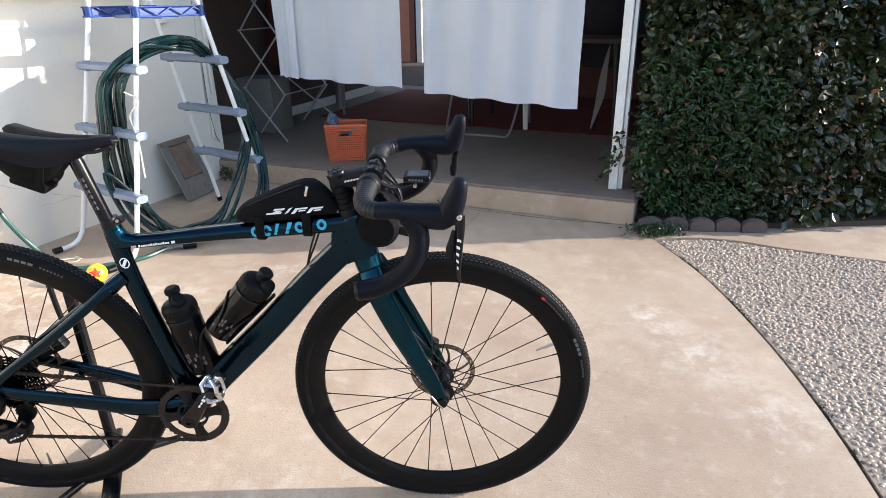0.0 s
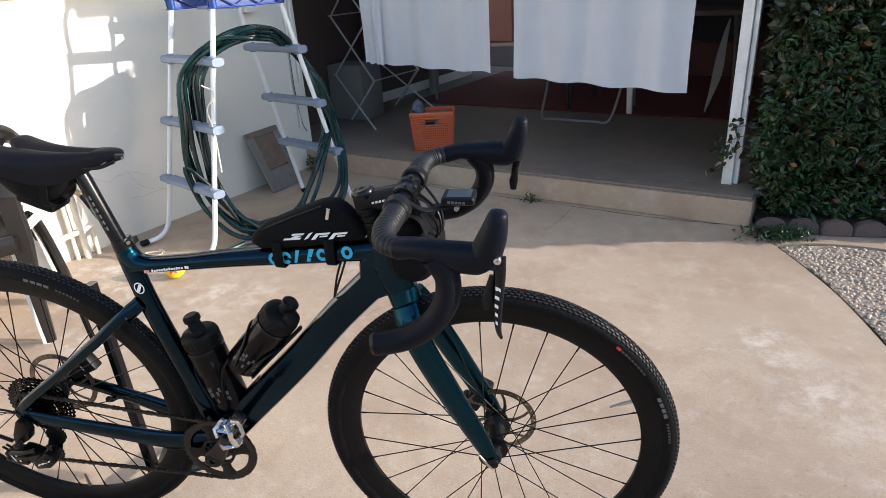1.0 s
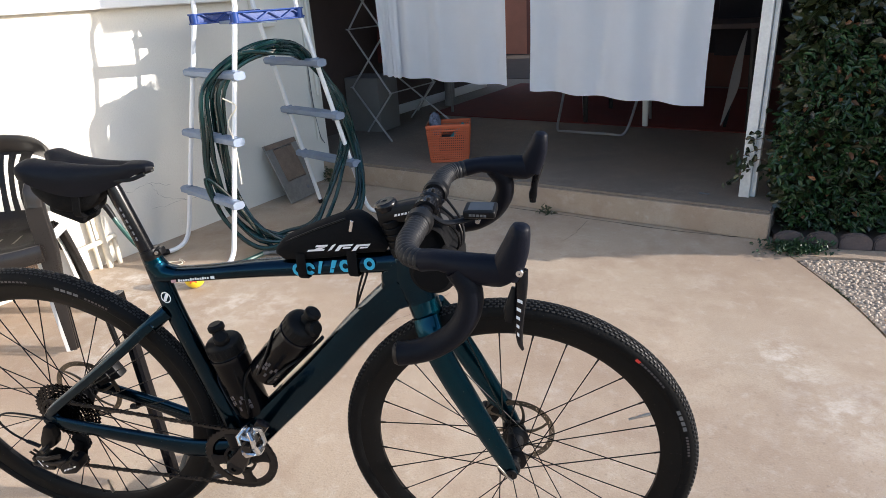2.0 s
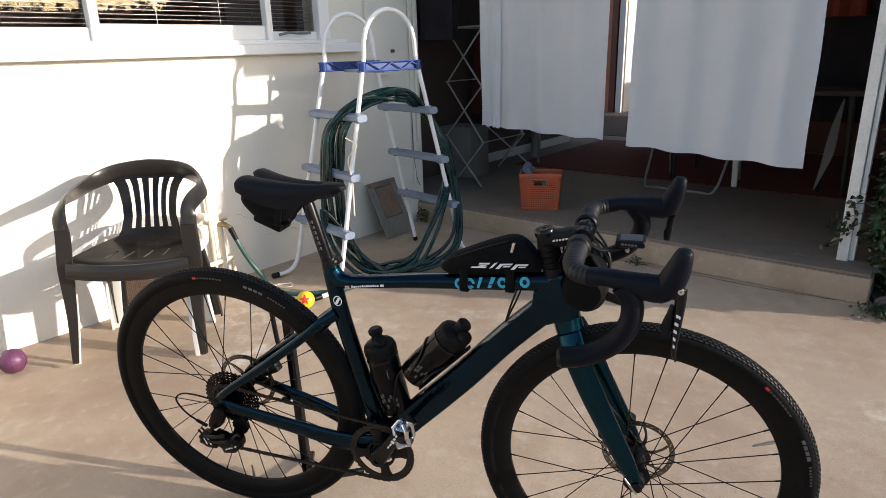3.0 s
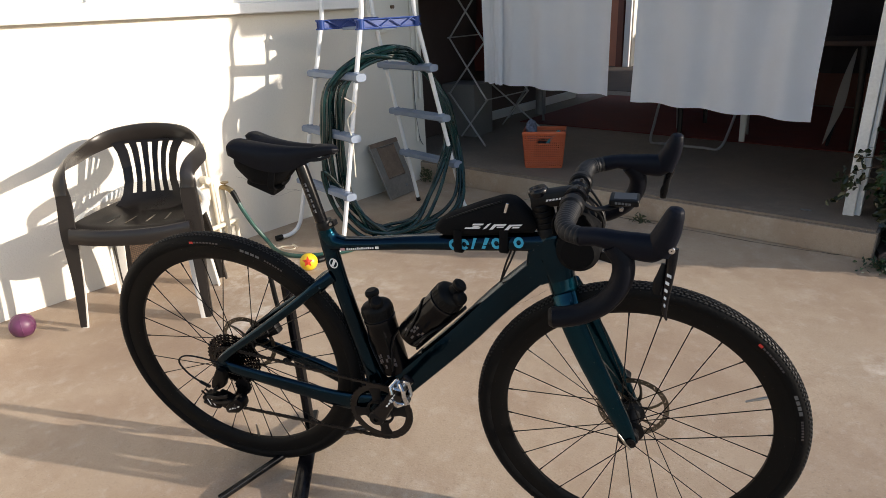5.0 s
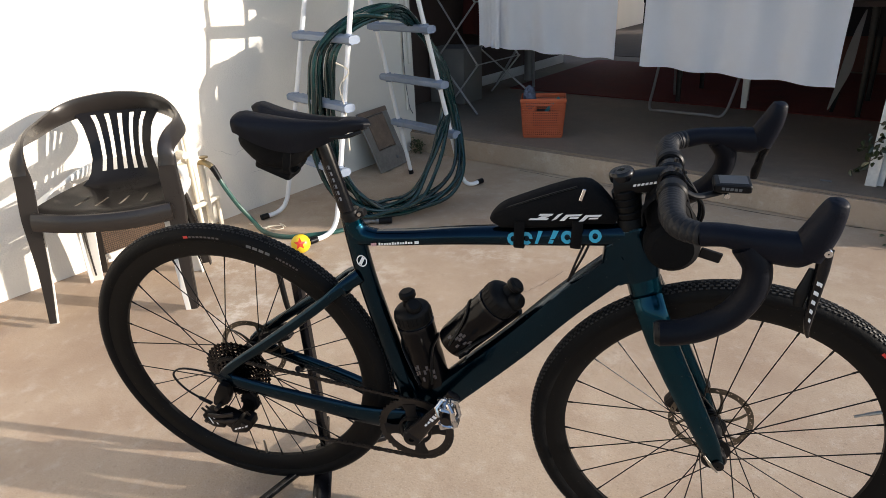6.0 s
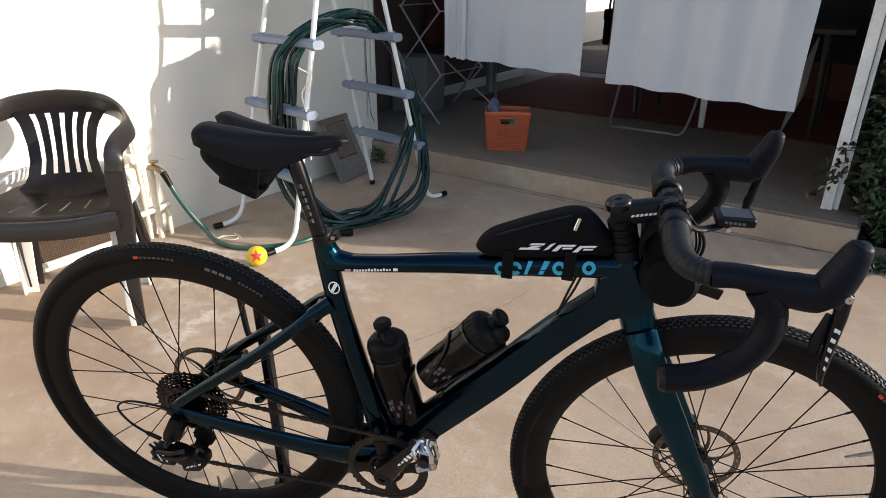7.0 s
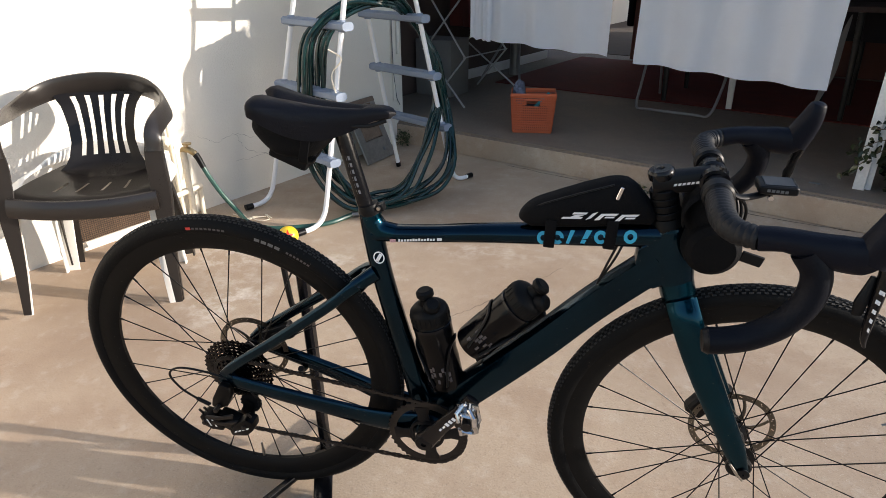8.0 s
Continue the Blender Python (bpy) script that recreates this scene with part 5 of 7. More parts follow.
# crank, chain ring, pedals
ring = bmesh.new()
T = 40
for yy in (-0.0465, -0.0435):
    vo = [ring.verts.new(((0.0790 + (0.0025 if i % 2 else -0.0020)) * math.cos(math.pi * i / T), yy, (0.0790 + (0.0025 if i % 2 else -0.0020)) * math.sin(math.pi * i / T))) for i in range(2 * T)]
    vi = [ring.verts.new((0.064 * math.cos(math.pi * i / T), yy, 0.064 * math.sin(math.pi * i / T))) for i in range(2 * T)]
    for i in range(2 * T):
        ring.faces.new((vi[i], vi[(i + 1) % (2 * T)], vo[(i + 1) % (2 * T)], vo[i]))
bmesh.ops.bridge_loops(ring, edges=[e for e in ring.edges if e.is_boundary and all(v.co.xz.length > 0.07 for v in e.verts)])
crank = part("chain_ring", ring, M["dark_steel"], bike, "black single chain ring with open spider", smooth=False)
crank.matrix_local = Matrix.Translation(BB)
part("ring_bolt_circle", turned([(0.030, -0.049), (0.036, -0.051), (0.036, -0.043), (0.030, -0.043)], 36), M["black"], crank)
for k in range(4):
    a = radians(56 + 90 * k + 45)
    part("spider_arm", tube([(0.026 * math.cos(a), -0.048, 0.026 * math.sin(a)), (0.048 * math.cos(a), -0.046, 0.048 * math.sin(a)), (0.067 * math.cos(a), -0.045, 0.067 * math.sin(a))], 0.003, [0.014, 0.0115, 0.017], seg=10, side=(0, 1, 0), square=3), M["black"], crank)
part("spindle", turned([(0.006, -0.078), (0.017, -0.076), (0.020, -0.070), (0.020, 0.070), (0.017, 0.076), (0.006, 0.078)], 24), M["black"], crank)
ca = radians(57.5)
for s in (-1, 1):
    d = Vector((math.cos(ca), 0, math.sin(ca))) * (1 if s < 0 else -1)
    armb = tube(spline([(0, s * 0.066, 0), d * 0.05 + Vector((0, s * 0.072, 0)), d * 0.12 + Vector((0, s * 0.082, 0)), d * 0.172 + Vector((0, s * 0.086, 0))], 5), [0.010, 0.008, 0.007, 0.007], [0.021, 0.016, 0.013, 0.014], seg=14, side=(0, 1, 0), square=2.6)
    part("crank_arm", armb, M["gloss_black"], crank, "glossy black crank arm with pale lettering")
    if s < 0:
        lb = bmesh.new()
        for k in range(5):
            p, q = d * (0.060 + 0.012 * k), d * (0.067 + 0.012 * k)
            nrm = Vector((-d.z, 0, d.x)) * (0.002 if k < 2 else 0.0042)
            lb.faces.new([lb.verts.new(v + Vector((0, -0.0835 - 0.0022 * k, 0))) for v in (p - nrm, q - nrm, q + nrm, p + nrm)])
        part("lettering", lb, M["white_print"], crank, "pale lettering", smooth=False)
    c = d * 0.172 + Vector((0, s * 0.137, 0))
    pm = Matrix.Translation(c) @ Matrix.Rotation(radians(-12), 4, "Y") @ Matrix.Scale(0.72, 4)
    pb, pj = bmesh.new(), bmesh.new()
    sweep(pb, [pm @ Vector((0, y, 0)) for y in (-0.030 * -s, 0.045 * -s)], 0.009, seg=12)
    box(pb, (0.024, 0.046, 0.022), pm, 0.006, 2)
    for q in (-1, 1):   # sprung jaws and their wire loops, above and below the axle
        box(pj, (0.034, 0.046, 0.008), pm @ pose(0.004 * q, 0, 0.024 * q, 0, 18, 0), 0.003)
        box(pj, (0.012, 0.030, 0.018), pm @ pose(-0.016 * q, 0, 0.028 * q, 0, -20, 0), 0.003)
        sweep(pj, [pm @ Vector(v) for v in ((-0.017, -0.022, 0.010 * q), (-0.020, -0.016, 0.032 * q), (-0.004, 0.0, 0.043 * q), (-0.020, 0.016, 0.032 * q), (-0.017, 0.022, 0.010 * q))], 0.0042, seg=8)
        sweep(pj, [pm @ Vector(v) for v in ((0.019, -0.024, 0.0), (0.021, -0.020, 0.020 * q), (0.010, -0.008, 0.034 * q), (0.010, 0.008, 0.034 * q), (0.021, 0.020, 0.020 * q), (0.019, 0.024, 0.0))], 0.0048, seg=8)
    box(pj, (0.009, 0.016, 0.010), pm @ pose(0.003, -0.004, 0.050), 0.003)
    part("pedal", pb, M["dark_steel"], crank, "dark axle body of a clipless pedal")
    part("pedal_jaw", pj, M["chrome"], crank, "shiny silver sprung pedal jaws")

# chain: separate links along the run from chain ring to cassette and jockey wheels
JOCKEY_A, JOCKEY_B = Vector((0.036, 0, 0.283)), Vector((0.020, 0, 0.232))


def arc_pts(c, r, a0, a1, n, y0, y1):
    return [Vector((c.x + r * math.cos(radians(a0 + (a1 - a0) * i / n)), y0 + (y1 - y0) * i / n, c.z + r * math.sin(radians(a0 + (a1 - a0) * i / n)))) for i in range(n + 1)]


loop = arc_pts(BB, 0.079, 100, -95, 24, -0.045, -0.045) + arc_pts(JOCKEY_B, 0.022, 265, 95, 10, -0.046, -0.046) + arc_pts(JOCKEY_A, 0.022, -80, 60, 8, -0.046, -0.044) + arc_pts(REAR, 0.036, -40, -270, 16, -0.044, -0.044)
dense, links = [], []
for i, p in enumerate(loop):
    q = loop[(i + 1) % len(loop)]
    n = max(1, int((q - p).length / 0.002))
    dense += [p.lerp(q, k / n) for k in range(n)]
total = 0.0
acc = [0.0]
for i in range(1, len(dense)):
    total += (dense[i] - dense[i - 1]).length
    acc.append(total)
ch = bmesh.new()
pitch = 0.0127
k, nlinks = 0, int(total / pitch)
for li in range(nlinks):
    while k < len(acc) - 7 and acc[k] < li * pitch:
        k += 1
    p, q = dense[k], dense[min(k + 6, len(dense) - 1)]
    t = (q - p).normalized()
    w = 0.0028 if li % 2 else 0.0018
    for sgn in (-1, 1):
        sweep(ch, [p + Vector((0, sgn * w, 0)) + t * (0.013 * f - 0.002) for f in (0, 0.3, 0.7, 1.15)], 0.0005, [0.0028, 0.0044, 0.0030, 0.0044][0:4], seg=6, side=(0, 1, 0))
    sweep(ch, [p + Vector((0, -0.003, 0)), p + Vector((0, 0.003, 0))], 0.0032, seg=6)
part("chain", ch, M["dark_steel"], bike, "dark oily bicycle chain")

# rear derailleur
def outline_body(pts, y0, y1, bevel):
    """A bevelled block over an outline of (x, z) pairs."""
    bm = slab(bmesh.new(), [(x, -z) for x, z in pts], y0, y1)
    bm.transform(Matrix.Rotation(radians(-90), 4, "X"))
    bmesh.ops.bevel(bm, geom=bm.edges[:], offset=bevel, segments=2, profile=0.6, affect="EDGES")
    return bm


rd = part("rear_derailleur", outline_body([(-0.006, 0.352), (0.014, 0.350), (0.016, 0.322), (0.008, 0.300), (-0.016, 0.284), (-0.030, 0.292), (-0.026, 0.312)], -0.084, -0.064, 0.004), M["moulding"], bike, "black rear derailleur with a motor body")
part("pivot_body", outline_body([(-0.058, 0.264), (-0.050, 0.272), (-0.022, 0.268), (0.000, 0.252), (-0.006, 0.236), (-0.034, 0.234), (-0.050, 0.242)], -0.094, -0.064, 0.005), M["moulding"], rd)
part("link_body", outline_body([(-0.012, 0.282), (0.012, 0.276), (0.040, 0.262), (0.034, 0.242), (0.004, 0.238), (-0.016, 0.252)], -0.092, -0.066, 0.005), M["moulding"], rd)
part("motor_body", outline_body([(0.026, 0.266), (0.050, 0.282), (0.066, 0.276), (0.066, 0.256), (0.050, 0.238), (0.014, 0.230), (0.010, 0.246)], -0.098, -0.068, 0.006), M["moulding"], rd)
for x0_, z0_, x1_, z1_ in ((-0.040, 0.268, 0.020, 0.280), (-0.030, 0.256, 0.030, 0.266)):
    part("link_arm", tube([(x0_, -0.094, z0_), ((x0_ + x1_) / 2, -0.097, (z0_ + z1_) / 2), (x1_, -0.090, z1_)], 0.003, 0.0046, seg=8, side=(0, 1, 0), square=3), M["dark_steel"], rd)
for x_, z_ in ((-0.052, 0.270), (-0.040, 0.278), (0.058, 0.282)):
    part("limit_screw", tube([(x_, -0.086, z_), (x_ - 0.004, -0.090, z_ + 0.012)], 0.0026, seg=8), M["dark_steel"], rd)
for x_, z_ in ((-0.012, 0.296), (0.046, 0.262), (-0.044, 0.256)):
    part("pivot_pin", turned([(0.001, -0.1010), (0.0048, -0.1008), (0.0052, -0.098), (0.0052, -0.066), (0.001, -0.066)], 14), M["dark_steel"], rd).matrix_local = Matrix.Translation((x_, 0, z_))
for sgn in (-1, 1):
    part("cage_plate", tube(spline([(0.040, -0.046 + sgn * 0.006, 0.290), (0.030, -0.046 + sgn * 0.006, 0.262), (0.018, -0.046 + sgn * 0.006, 0.226)], 4), 0.0012, [0.010, 0.013, 0.012], seg=8, side=(0, 1, 0)), M["moulding"], rd)
for jc in (JOCKEY_A, JOCKEY_B):
    jb = bmesh.new()
    for yy in (-0.0475, -0.0445):
        vo = [jb.verts.new(((0.021 + (0.002 if i % 2 else -0.0015)) * math.cos(math.pi * i / 14), yy, (0.021 + (0.002 if i % 2 else -0.0015)) * math.sin(math.pi * i / 14))) for i in range(28)]
        jb.faces.new(vo)
    part("jockey_wheel", jb, M["black"], rd, smooth=False).matrix_local = Matrix.Translation(jc)
lb = bmesh.new()
for k in range(4):
    x0 = 0.022 + 0.009 * k
    plate_on(lb, [(x0, 0.2425 + 0.0045 * k), (x0 + 0.006, 0.2450 + 0.0045 * k), (x0 + 0.0085, 0.2505 + 0.0045 * k), (x0 + 0.0025, 0.2480 + 0.0045 * k)], -0.0986)
for k in range(2):
    x0 = -0.034 + 0.012 * k
    plate_on(lb, [(x0, 0.246), (x0 + 0.004, 0.246), (x0 - 0.004, 0.264), (x0 - 0.008, 0.264)], -0.0947)
part("lettering", lb, M["white_print"], rd, "white printed stripes", smooth=False)
part("cable", tube(spline([(0.018, -0.066, 0.352), (-0.03, -0.074, 0.372), (-0.09, -0.078, 0.376), (-0.116, -0.080, 0.356), (-0.095, -0.082, 0.325), (-0.058, -0.082, 0.302), (-0.034, -0.080, 0.292)], 8), 0.0023, seg=8), M["black"], bike, "looped black derailleur cable")
part("cable_end", tube([(-0.062, -0.082, 0.304), (-0.036, -0.080, 0.291)], 0.0042, seg=8), M["black"], bike)

# logo shapes on the top tube and the badge
lb = bmesh.new()
for k, w in enumerate((0.022, 0.018, 0.014, 0.018, 0.018, 0.008, 0.024)):
    x0 = 0.592 + 0.0225 * k
    z0 = 0.7285 + (x0 - 0.592) * 0.152
    n = 10
    if k in (0, 1, 4, 6):
        for i in range(n):
            a0, a1 = 2 * math.pi * i / n, 2 * math.pi * (i + 1) / n
            if k == 0 and i in (0, 9) or k in (1, 4) and i == 9:
                continue
            lb.faces.new([lb.verts.new((x0 + 0.010 + r_ * 0.0105 * math.cos(a), -0.0226 - 0.0012 * (k > 3), z0 + 0.013 + r_ * 0.0125 * math.sin(a))) for r_, a in ((0.45, a0), (1, a0), (1, a1), (0.45, a1))])
    else:
        plate_on(lb, [(x0 + 0.002, z0 + 0.001), (x0 + w * 0.5, z0 + 0.001), (x0 + w, z0 + 0.026), (x0 + w * 0.5, z0 + 0.026)], -0.0226 - 0.0012 * (k > 3))
part("logo", lb, M["cyan_print"], bike, "pale cyan logo shapes on the top tube", smooth=False)
lb = bmesh.new()
flag = plate_on(bmesh.new(), [(0.340, 0.6945), (0.351, 0.6962), (0.351, 0.7028), (0.340, 0.7011)], -0.0193)
part("flag_sticker", flag, M["flag"], bike, "tiny red and white sticker", smooth=False)
for k in range(13):
    x0 = 0.3555 + 0.0051 * k
    z0 = 0.6985 + 0.165 * (x0 - 0.3555)
    tall = 0.0052 if k in (0, 5, 7, 10) else 0.0040
    plate_on(lb, [(x0, z0), (x0 + 0.0036, z0 + 0.0006), (x0 + 0.0036, z0 + tall + 0.0006), (x0, z0 + tall)], -0.0197)
plate_on(lb, [(0.4245, 0.7095), (0.4325, 0.7108), (0.4325, 0.7165), (0.4245, 0.7152)], -0.0203)
part("name_strip", lb, M["white_print"], bike, "narrow white printed strip on the top tube", smooth=False)
lb = bmesh.new()
for i in range(20):
    a0, a1 = 2 * math.pi * i / 20, 2 * math.pi * (i + 1) / 20
    lb.faces.new([lb.verts.new((0.319 + r_ * 0.0105 * math.cos(a), -0.0178, 0.660 + r_ * 0.0125 * math.sin(a))) for r_, a in ((0.8, a0), (1, a0), (1, a1), (0.8, a1))])
plate_on(lb, [(0.312, 0.653), (0.318, 0.651), (0.326, 0.667), (0.320, 0.669)], -0.0178)
part("badge", lb, M["white_print"], bike, "round white sticker", smooth=False)

# ---- bags, bottles and stand at the bicycle ----
def on_bike(name, label, category):
    return thing(name, label, category, BIKE)


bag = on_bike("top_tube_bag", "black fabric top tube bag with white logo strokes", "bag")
xs = [(0.566, 0.752, 0.768, 0.008), (0.571, 0.751, 0.782, 0.018), (0.590, 0.755, 0.800, 0.024), (0.625, 0.759, 0.817, 0.026), (0.665, 0.764, 0.835, 0.026), (0.700, 0.769, 0.849, 0.025), (0.715, 0.771, 0.851, 0.024), (0.735, 0.774, 0.834, 0.023), (0.752, 0.776, 0.817, 0.021), (0.768, 0.778, 0.797, 0.014)]
pts = spline([(x, 0, (a + b) / 2) for x, a, b, w in xs], 4)
body = tube(pts, [(b - a) / 2 for x, a, b, w in xs], [w for x, a, b, w in xs], seg=24, side=(0, 0, 1), square=3.2)
part("bag_body", body, M["bag"], bag)
part("zip", tube(spline([(0.572, -0.010, 0.782), (0.592, -0.018, 0.798), (0.65, -0.0205, 0.825), (0.70, -0.0195, 0.845)], 6), 0.0016, 0.003, seg=6), M["black"], bag)
part("zip_pull", box(bmesh.new(), (0.006, 0.002, 0.022), pose(0.710, -0.0240, 0.833, 0, 14, 0), 0.001), M["alu"], bag, "small silver zip pull")
z = bmesh.new()
for k, (x0, w) in enumerate(((0.626, 0.031), (0.664, 0.008), (0.677, 0.026), (0.708, 0.026))):   # leaning strokes, each with a notch cut in
    z0, h, lean_ = 0.7815 + 0.075 * (x0 - 0.626), 0.0125, 0.010
    def corner(f, g):
        return (x0 + w * f + lean_ * g, z0 + 0.0035 * f + h * g)
    if w < 0.02:
        plate_on(z, [corner(0, 0), corner(1, 0), corner(1, 1), corner(0, 1)], -0.0272)
    else:
        plate_on(z, [corner(0, 0), corner(0.30, 0), corner(0.30, 1), corner(0, 1)] if k > 1 else [corner(0, 0), corner(1, 0), corner(1, 0.30), corner(0, 0.30)], -0.0272)
        plate_on(z, [corner(0.30, 0.68), corner(1, 0.68), corner(1, 1), corner(0.30, 1)], -0.0272)
        plate_on(z, [corner(0.36, 0.30), corner(0.78, 0.30), corner(0.95, 0.60), corner(0.50, 0.60)] if k < 2 else [corner(0.45, 0.30), corner(1, 0.30), corner(1, 0.55), corner(0.45, 0.55)], -0.0272)
tagged(part("print", z, M["white_print"], bag, "white printed strokes", smooth=False), kind="stuff")
for x0, z0 in ((0.612, 0.747), (0.707, 0.757)):
    st = tube(spline([(x0, -0.0265, z0 + 0.03), (x0, -0.0275, z0), (x0, -0.020, z0 - 0.0225), (x0, 0.020, z0 - 0.0225), (x0, 0.0275, z0), (x0, 0.0265, z0 + 0.03)], 4), 0.009, 0.0012, seg=8, side=(1, 0, 0), square=4)
    part("strap", st, M["bag"], bag)

sb = on_bike("saddle_bag", "small black saddle bag strapped under the saddle", "bag")
part("bag_body", tube(spline([(0.112, 0, 0.896), (0.122, 0, 0.886), (0.155, 0, 0.868), (0.190, 0, 0.866), (0.220, 0, 0.876), (0.234, 0, 0.885)], 5), [0.010, 0.022, 0.034, 0.034, 0.022, 0.012], [0.024, 0.034, 0.038, 0.034, 0.026, 0.020], seg=20, side=(0, 0, 1), square=3.0), M["bag"], sb)
part("flap", box(bmesh.new(), (0.070, 0.052, 0.020), pose(0.165, 0, 0.832, 0, 20, 0), 0.007, 2), M["bag"], sb)
part("strap", tube(spline([(0.205, -0.030, 0.900), (0.205, -0.037, 0.870), (0.196, -0.030, 0.830), (0.196, 0.030, 0.830), (0.205, 0.037, 0.870), (0.205, 0.030, 0.900)], 5), 0.008, 0.0015, seg=8, side=(1, 0, 0), square=4), M["bag"], sb)

bb_ = on_bike("handlebar_bag", "round black pouch strapped under the stem", "bag")
part("bag_body", turned([(0.0004, -0.058), (0.030, -0.056), (0.039, -0.047), (0.042, -0.030), (0.042, 0.030), (0.039, 0.047), (0.030, 0.056), (0.0004, 0.058)], 32), M["bag"], bb_).matrix_local = STEER @ Matrix.Translation((0.856, 0, 0.768)) @ Matrix.Scale(1.05, 4)
sleeve = tube(spline([(0.850, 0, 0.790), (0.840, 0, 0.812), (0.836, 0, 0.835), (0.838, 0, 0.856)], 4), [0.034, 0.032, 0.026, 0.020], [0.044, 0.042, 0.040, 0.036], seg=20, side=(1, 0, 0), square=3.0)
part("sleeve", sleeve, M["bag"], bb_, "gathered black fabric up to the bar")
for y_ in (-0.030, 0.030):
    part("strap", tube(spline([(0.806, y_ * 1.3, 0.800), (0.804, y_ * 1.3, 0.826), (0.822, y_ * 1.2, 0.848), (0.846, y_ * 1.2, 0.846), (0.868, y_ * 1.2, 0.838), (0.880, y_ * 1.2, 0.812)], 5), 0.011, 0.0018, seg=8, side=(0, 1, 0)), M["bag"], bb_)
part("strap_end", box(bmesh.new(), (0.034, 0.004, 0.018), pose(0.913, -0.046, 0.760, 0, 14, 0), 0.0015), M["black"], bb_)


def make_bottle(foot, top, label):
    a, b = Vector(foot), Vector(top)
    ob = on_bike("water_bottle", label, "bottle")
    m = Matrix.Translation(a) @ (b - a).to_track_quat("Z", "Y").to_matrix().to_4x4()
    L = (b - a).length
    k = L / 0.235
    part("bottle_body", lathe(bmesh.new(), [(r, h * k) for r, h in ((0.006, 0.002), (0.030, 0), (0.035, 0.004), (0.0365, 0.012), (0.0365, 0.07), (0.0355, 0.082), (0.0355, 0.09), (0.0365, 0.10), (0.0365, 0.150), (0.0345, 0.162), (0.030, 0.168), (0.006, 0.170))], m, 32), M["bottle"], ob, "smoked translucent black bottle")
    part("cap", lathe(bmesh.new(), [(r, h * k) for r, h in ((0.010, 0.160), (0.0350, 0.161), (0.0368, 0.165), (0.0368, 0.186), (0.0352, 0.192), (0.0300, 0.198), (0.0190, 0.203), (0.008, 0.204))], m, 32), M["cap"], ob, "matt black screw cap")
    rg = bmesh.new()   # grip ribs round the cap
    for i in range(24):
        w = 2 * math.pi * i / 24
        sweep(rg, [m @ Vector((0.0366 * math.cos(w), 0.0366 * math.sin(w), h * k)) for h in (0.167, 0.185)], 0.0012, seg=5)
    tagged(part("cap_ribs", rg, M["cap"], ob), kind="stuff")
    part("collar", lathe(bmesh.new(), [(r, h * k) for r, h in ((0.0340, 0.151), (0.0375, 0.152), (0.0375, 0.158), (0.0340, 0.160))], m, 32), M["gloss_black"], ob)
    part("nozzle", lathe(bmesh.new(), [(r, h * k) for r, h in ((0.013, 0.200), (0.0145, 0.204), (0.0125, 0.214), (0.0135, 0.219), (0.0165, 0.222), (0.0165, 0.231), (0.012, 0.236), (0.003, 0.236))], m, 24), M["cap"], ob)
    side_ = m.to_3x3().inverted() @ Vector((0.55, -0.55, -0.45))
    side_.z = 0
    side_.normalize()
    fm = m @ Matrix.Translation((side_.x * 0.023, side_.y * 0.023, 0.207 * k)) @ Matrix.Rotation(math.atan2(side_.y, side_.x), 4, "Z") @ Matrix.Rotation(radians(40), 4, "Y")
    part("flip_cap", lathe(bmesh.new(), [(0.002, 0.013), (0.011, 0.012), (0.0150, 0.007), (0.0155, -0.007), (0.012, -0.010), (0.002, -0.011)], fm, 20), M["cap"], ob)
    part("hinge", box(bmesh.new(), (0.022, 0.008, 0.005), m @ Matrix.Translation((side_.x * 0.016, side_.y * 0.016, 0.2035 * k)) @ Matrix.Rotation(math.atan2(side_.y, side_.x), 4, "Z"), 0.0015), M["cap"], ob)
    g = bmesh.new()
    for i in range(9):
        for j in range(3):
            if (i * 7 + j * 5) % 3 != 1 and (i + j) % 4:
                continue
            w0 = radians((-40 if m.col[0][1] < 0 else 140) + 9 * i)
            w1 = w0 + radians(7.5)
            h0 = (0.028 + 0.014 * j) * k + 0.004 * (i % 2)
            vs_ = []
            for w, h in ((w0, h0), (w1, h0), (w1, h0 + 0.011 * k), (w0, h0 + 0.011 * k)):
                vs_.append(g.verts.new(m @ Vector((0.0371 * math.cos(w), 0.0371 * math.sin(w), h))))
            g.faces.new(vs_)
    tagged(part("print", g, M["dull_print"], ob, "blocky grey print", smooth=False), kind="stuff")
    # the cage that holds it belongs to the bicycle
    cage = tube(spline([m @ Vector((0.0375 * math.cos(w), 0.0375 * math.sin(w), h * k)) for w, h in ((radians(200), 0.02), (radians(215), 0.07), (radians(235), 0.105), (radians(265), 0.115), (radians(295), 0.105), (radians(320), 0.07), (radians(340), 0.02))], 5), 0.0022, 0.0052, seg=8)
    part("bottle_cage", cage, M["black"], bike, "black bottle cage")
    cage = tube(spline([m @ Vector((0.0375 * math.cos(w), 0.0375 * math.sin(w), h * k)) for w, h in ((radians(20), 0.02), (radians(35), 0.07), (radians(55), 0.105), (radians(90), 0.115), (radians(125), 0.105), (radians(145), 0.07), (radians(160), 0.02))], 5), 0.0022, 0.0052, seg=8)
    part("bottle_cage", cage, M["black"], bike, "black bottle cage")
    cage = tube(spline([m @ Vector((0.020 * math.cos(w), 0.020 * math.sin(w), -0.004)) for w in [math.pi * i / 4 for i in range(8)]], 3, True), 0.0026, closed=True, seg=8)
    part("bottle_cage", cage, M["black"], bike)
    return ob


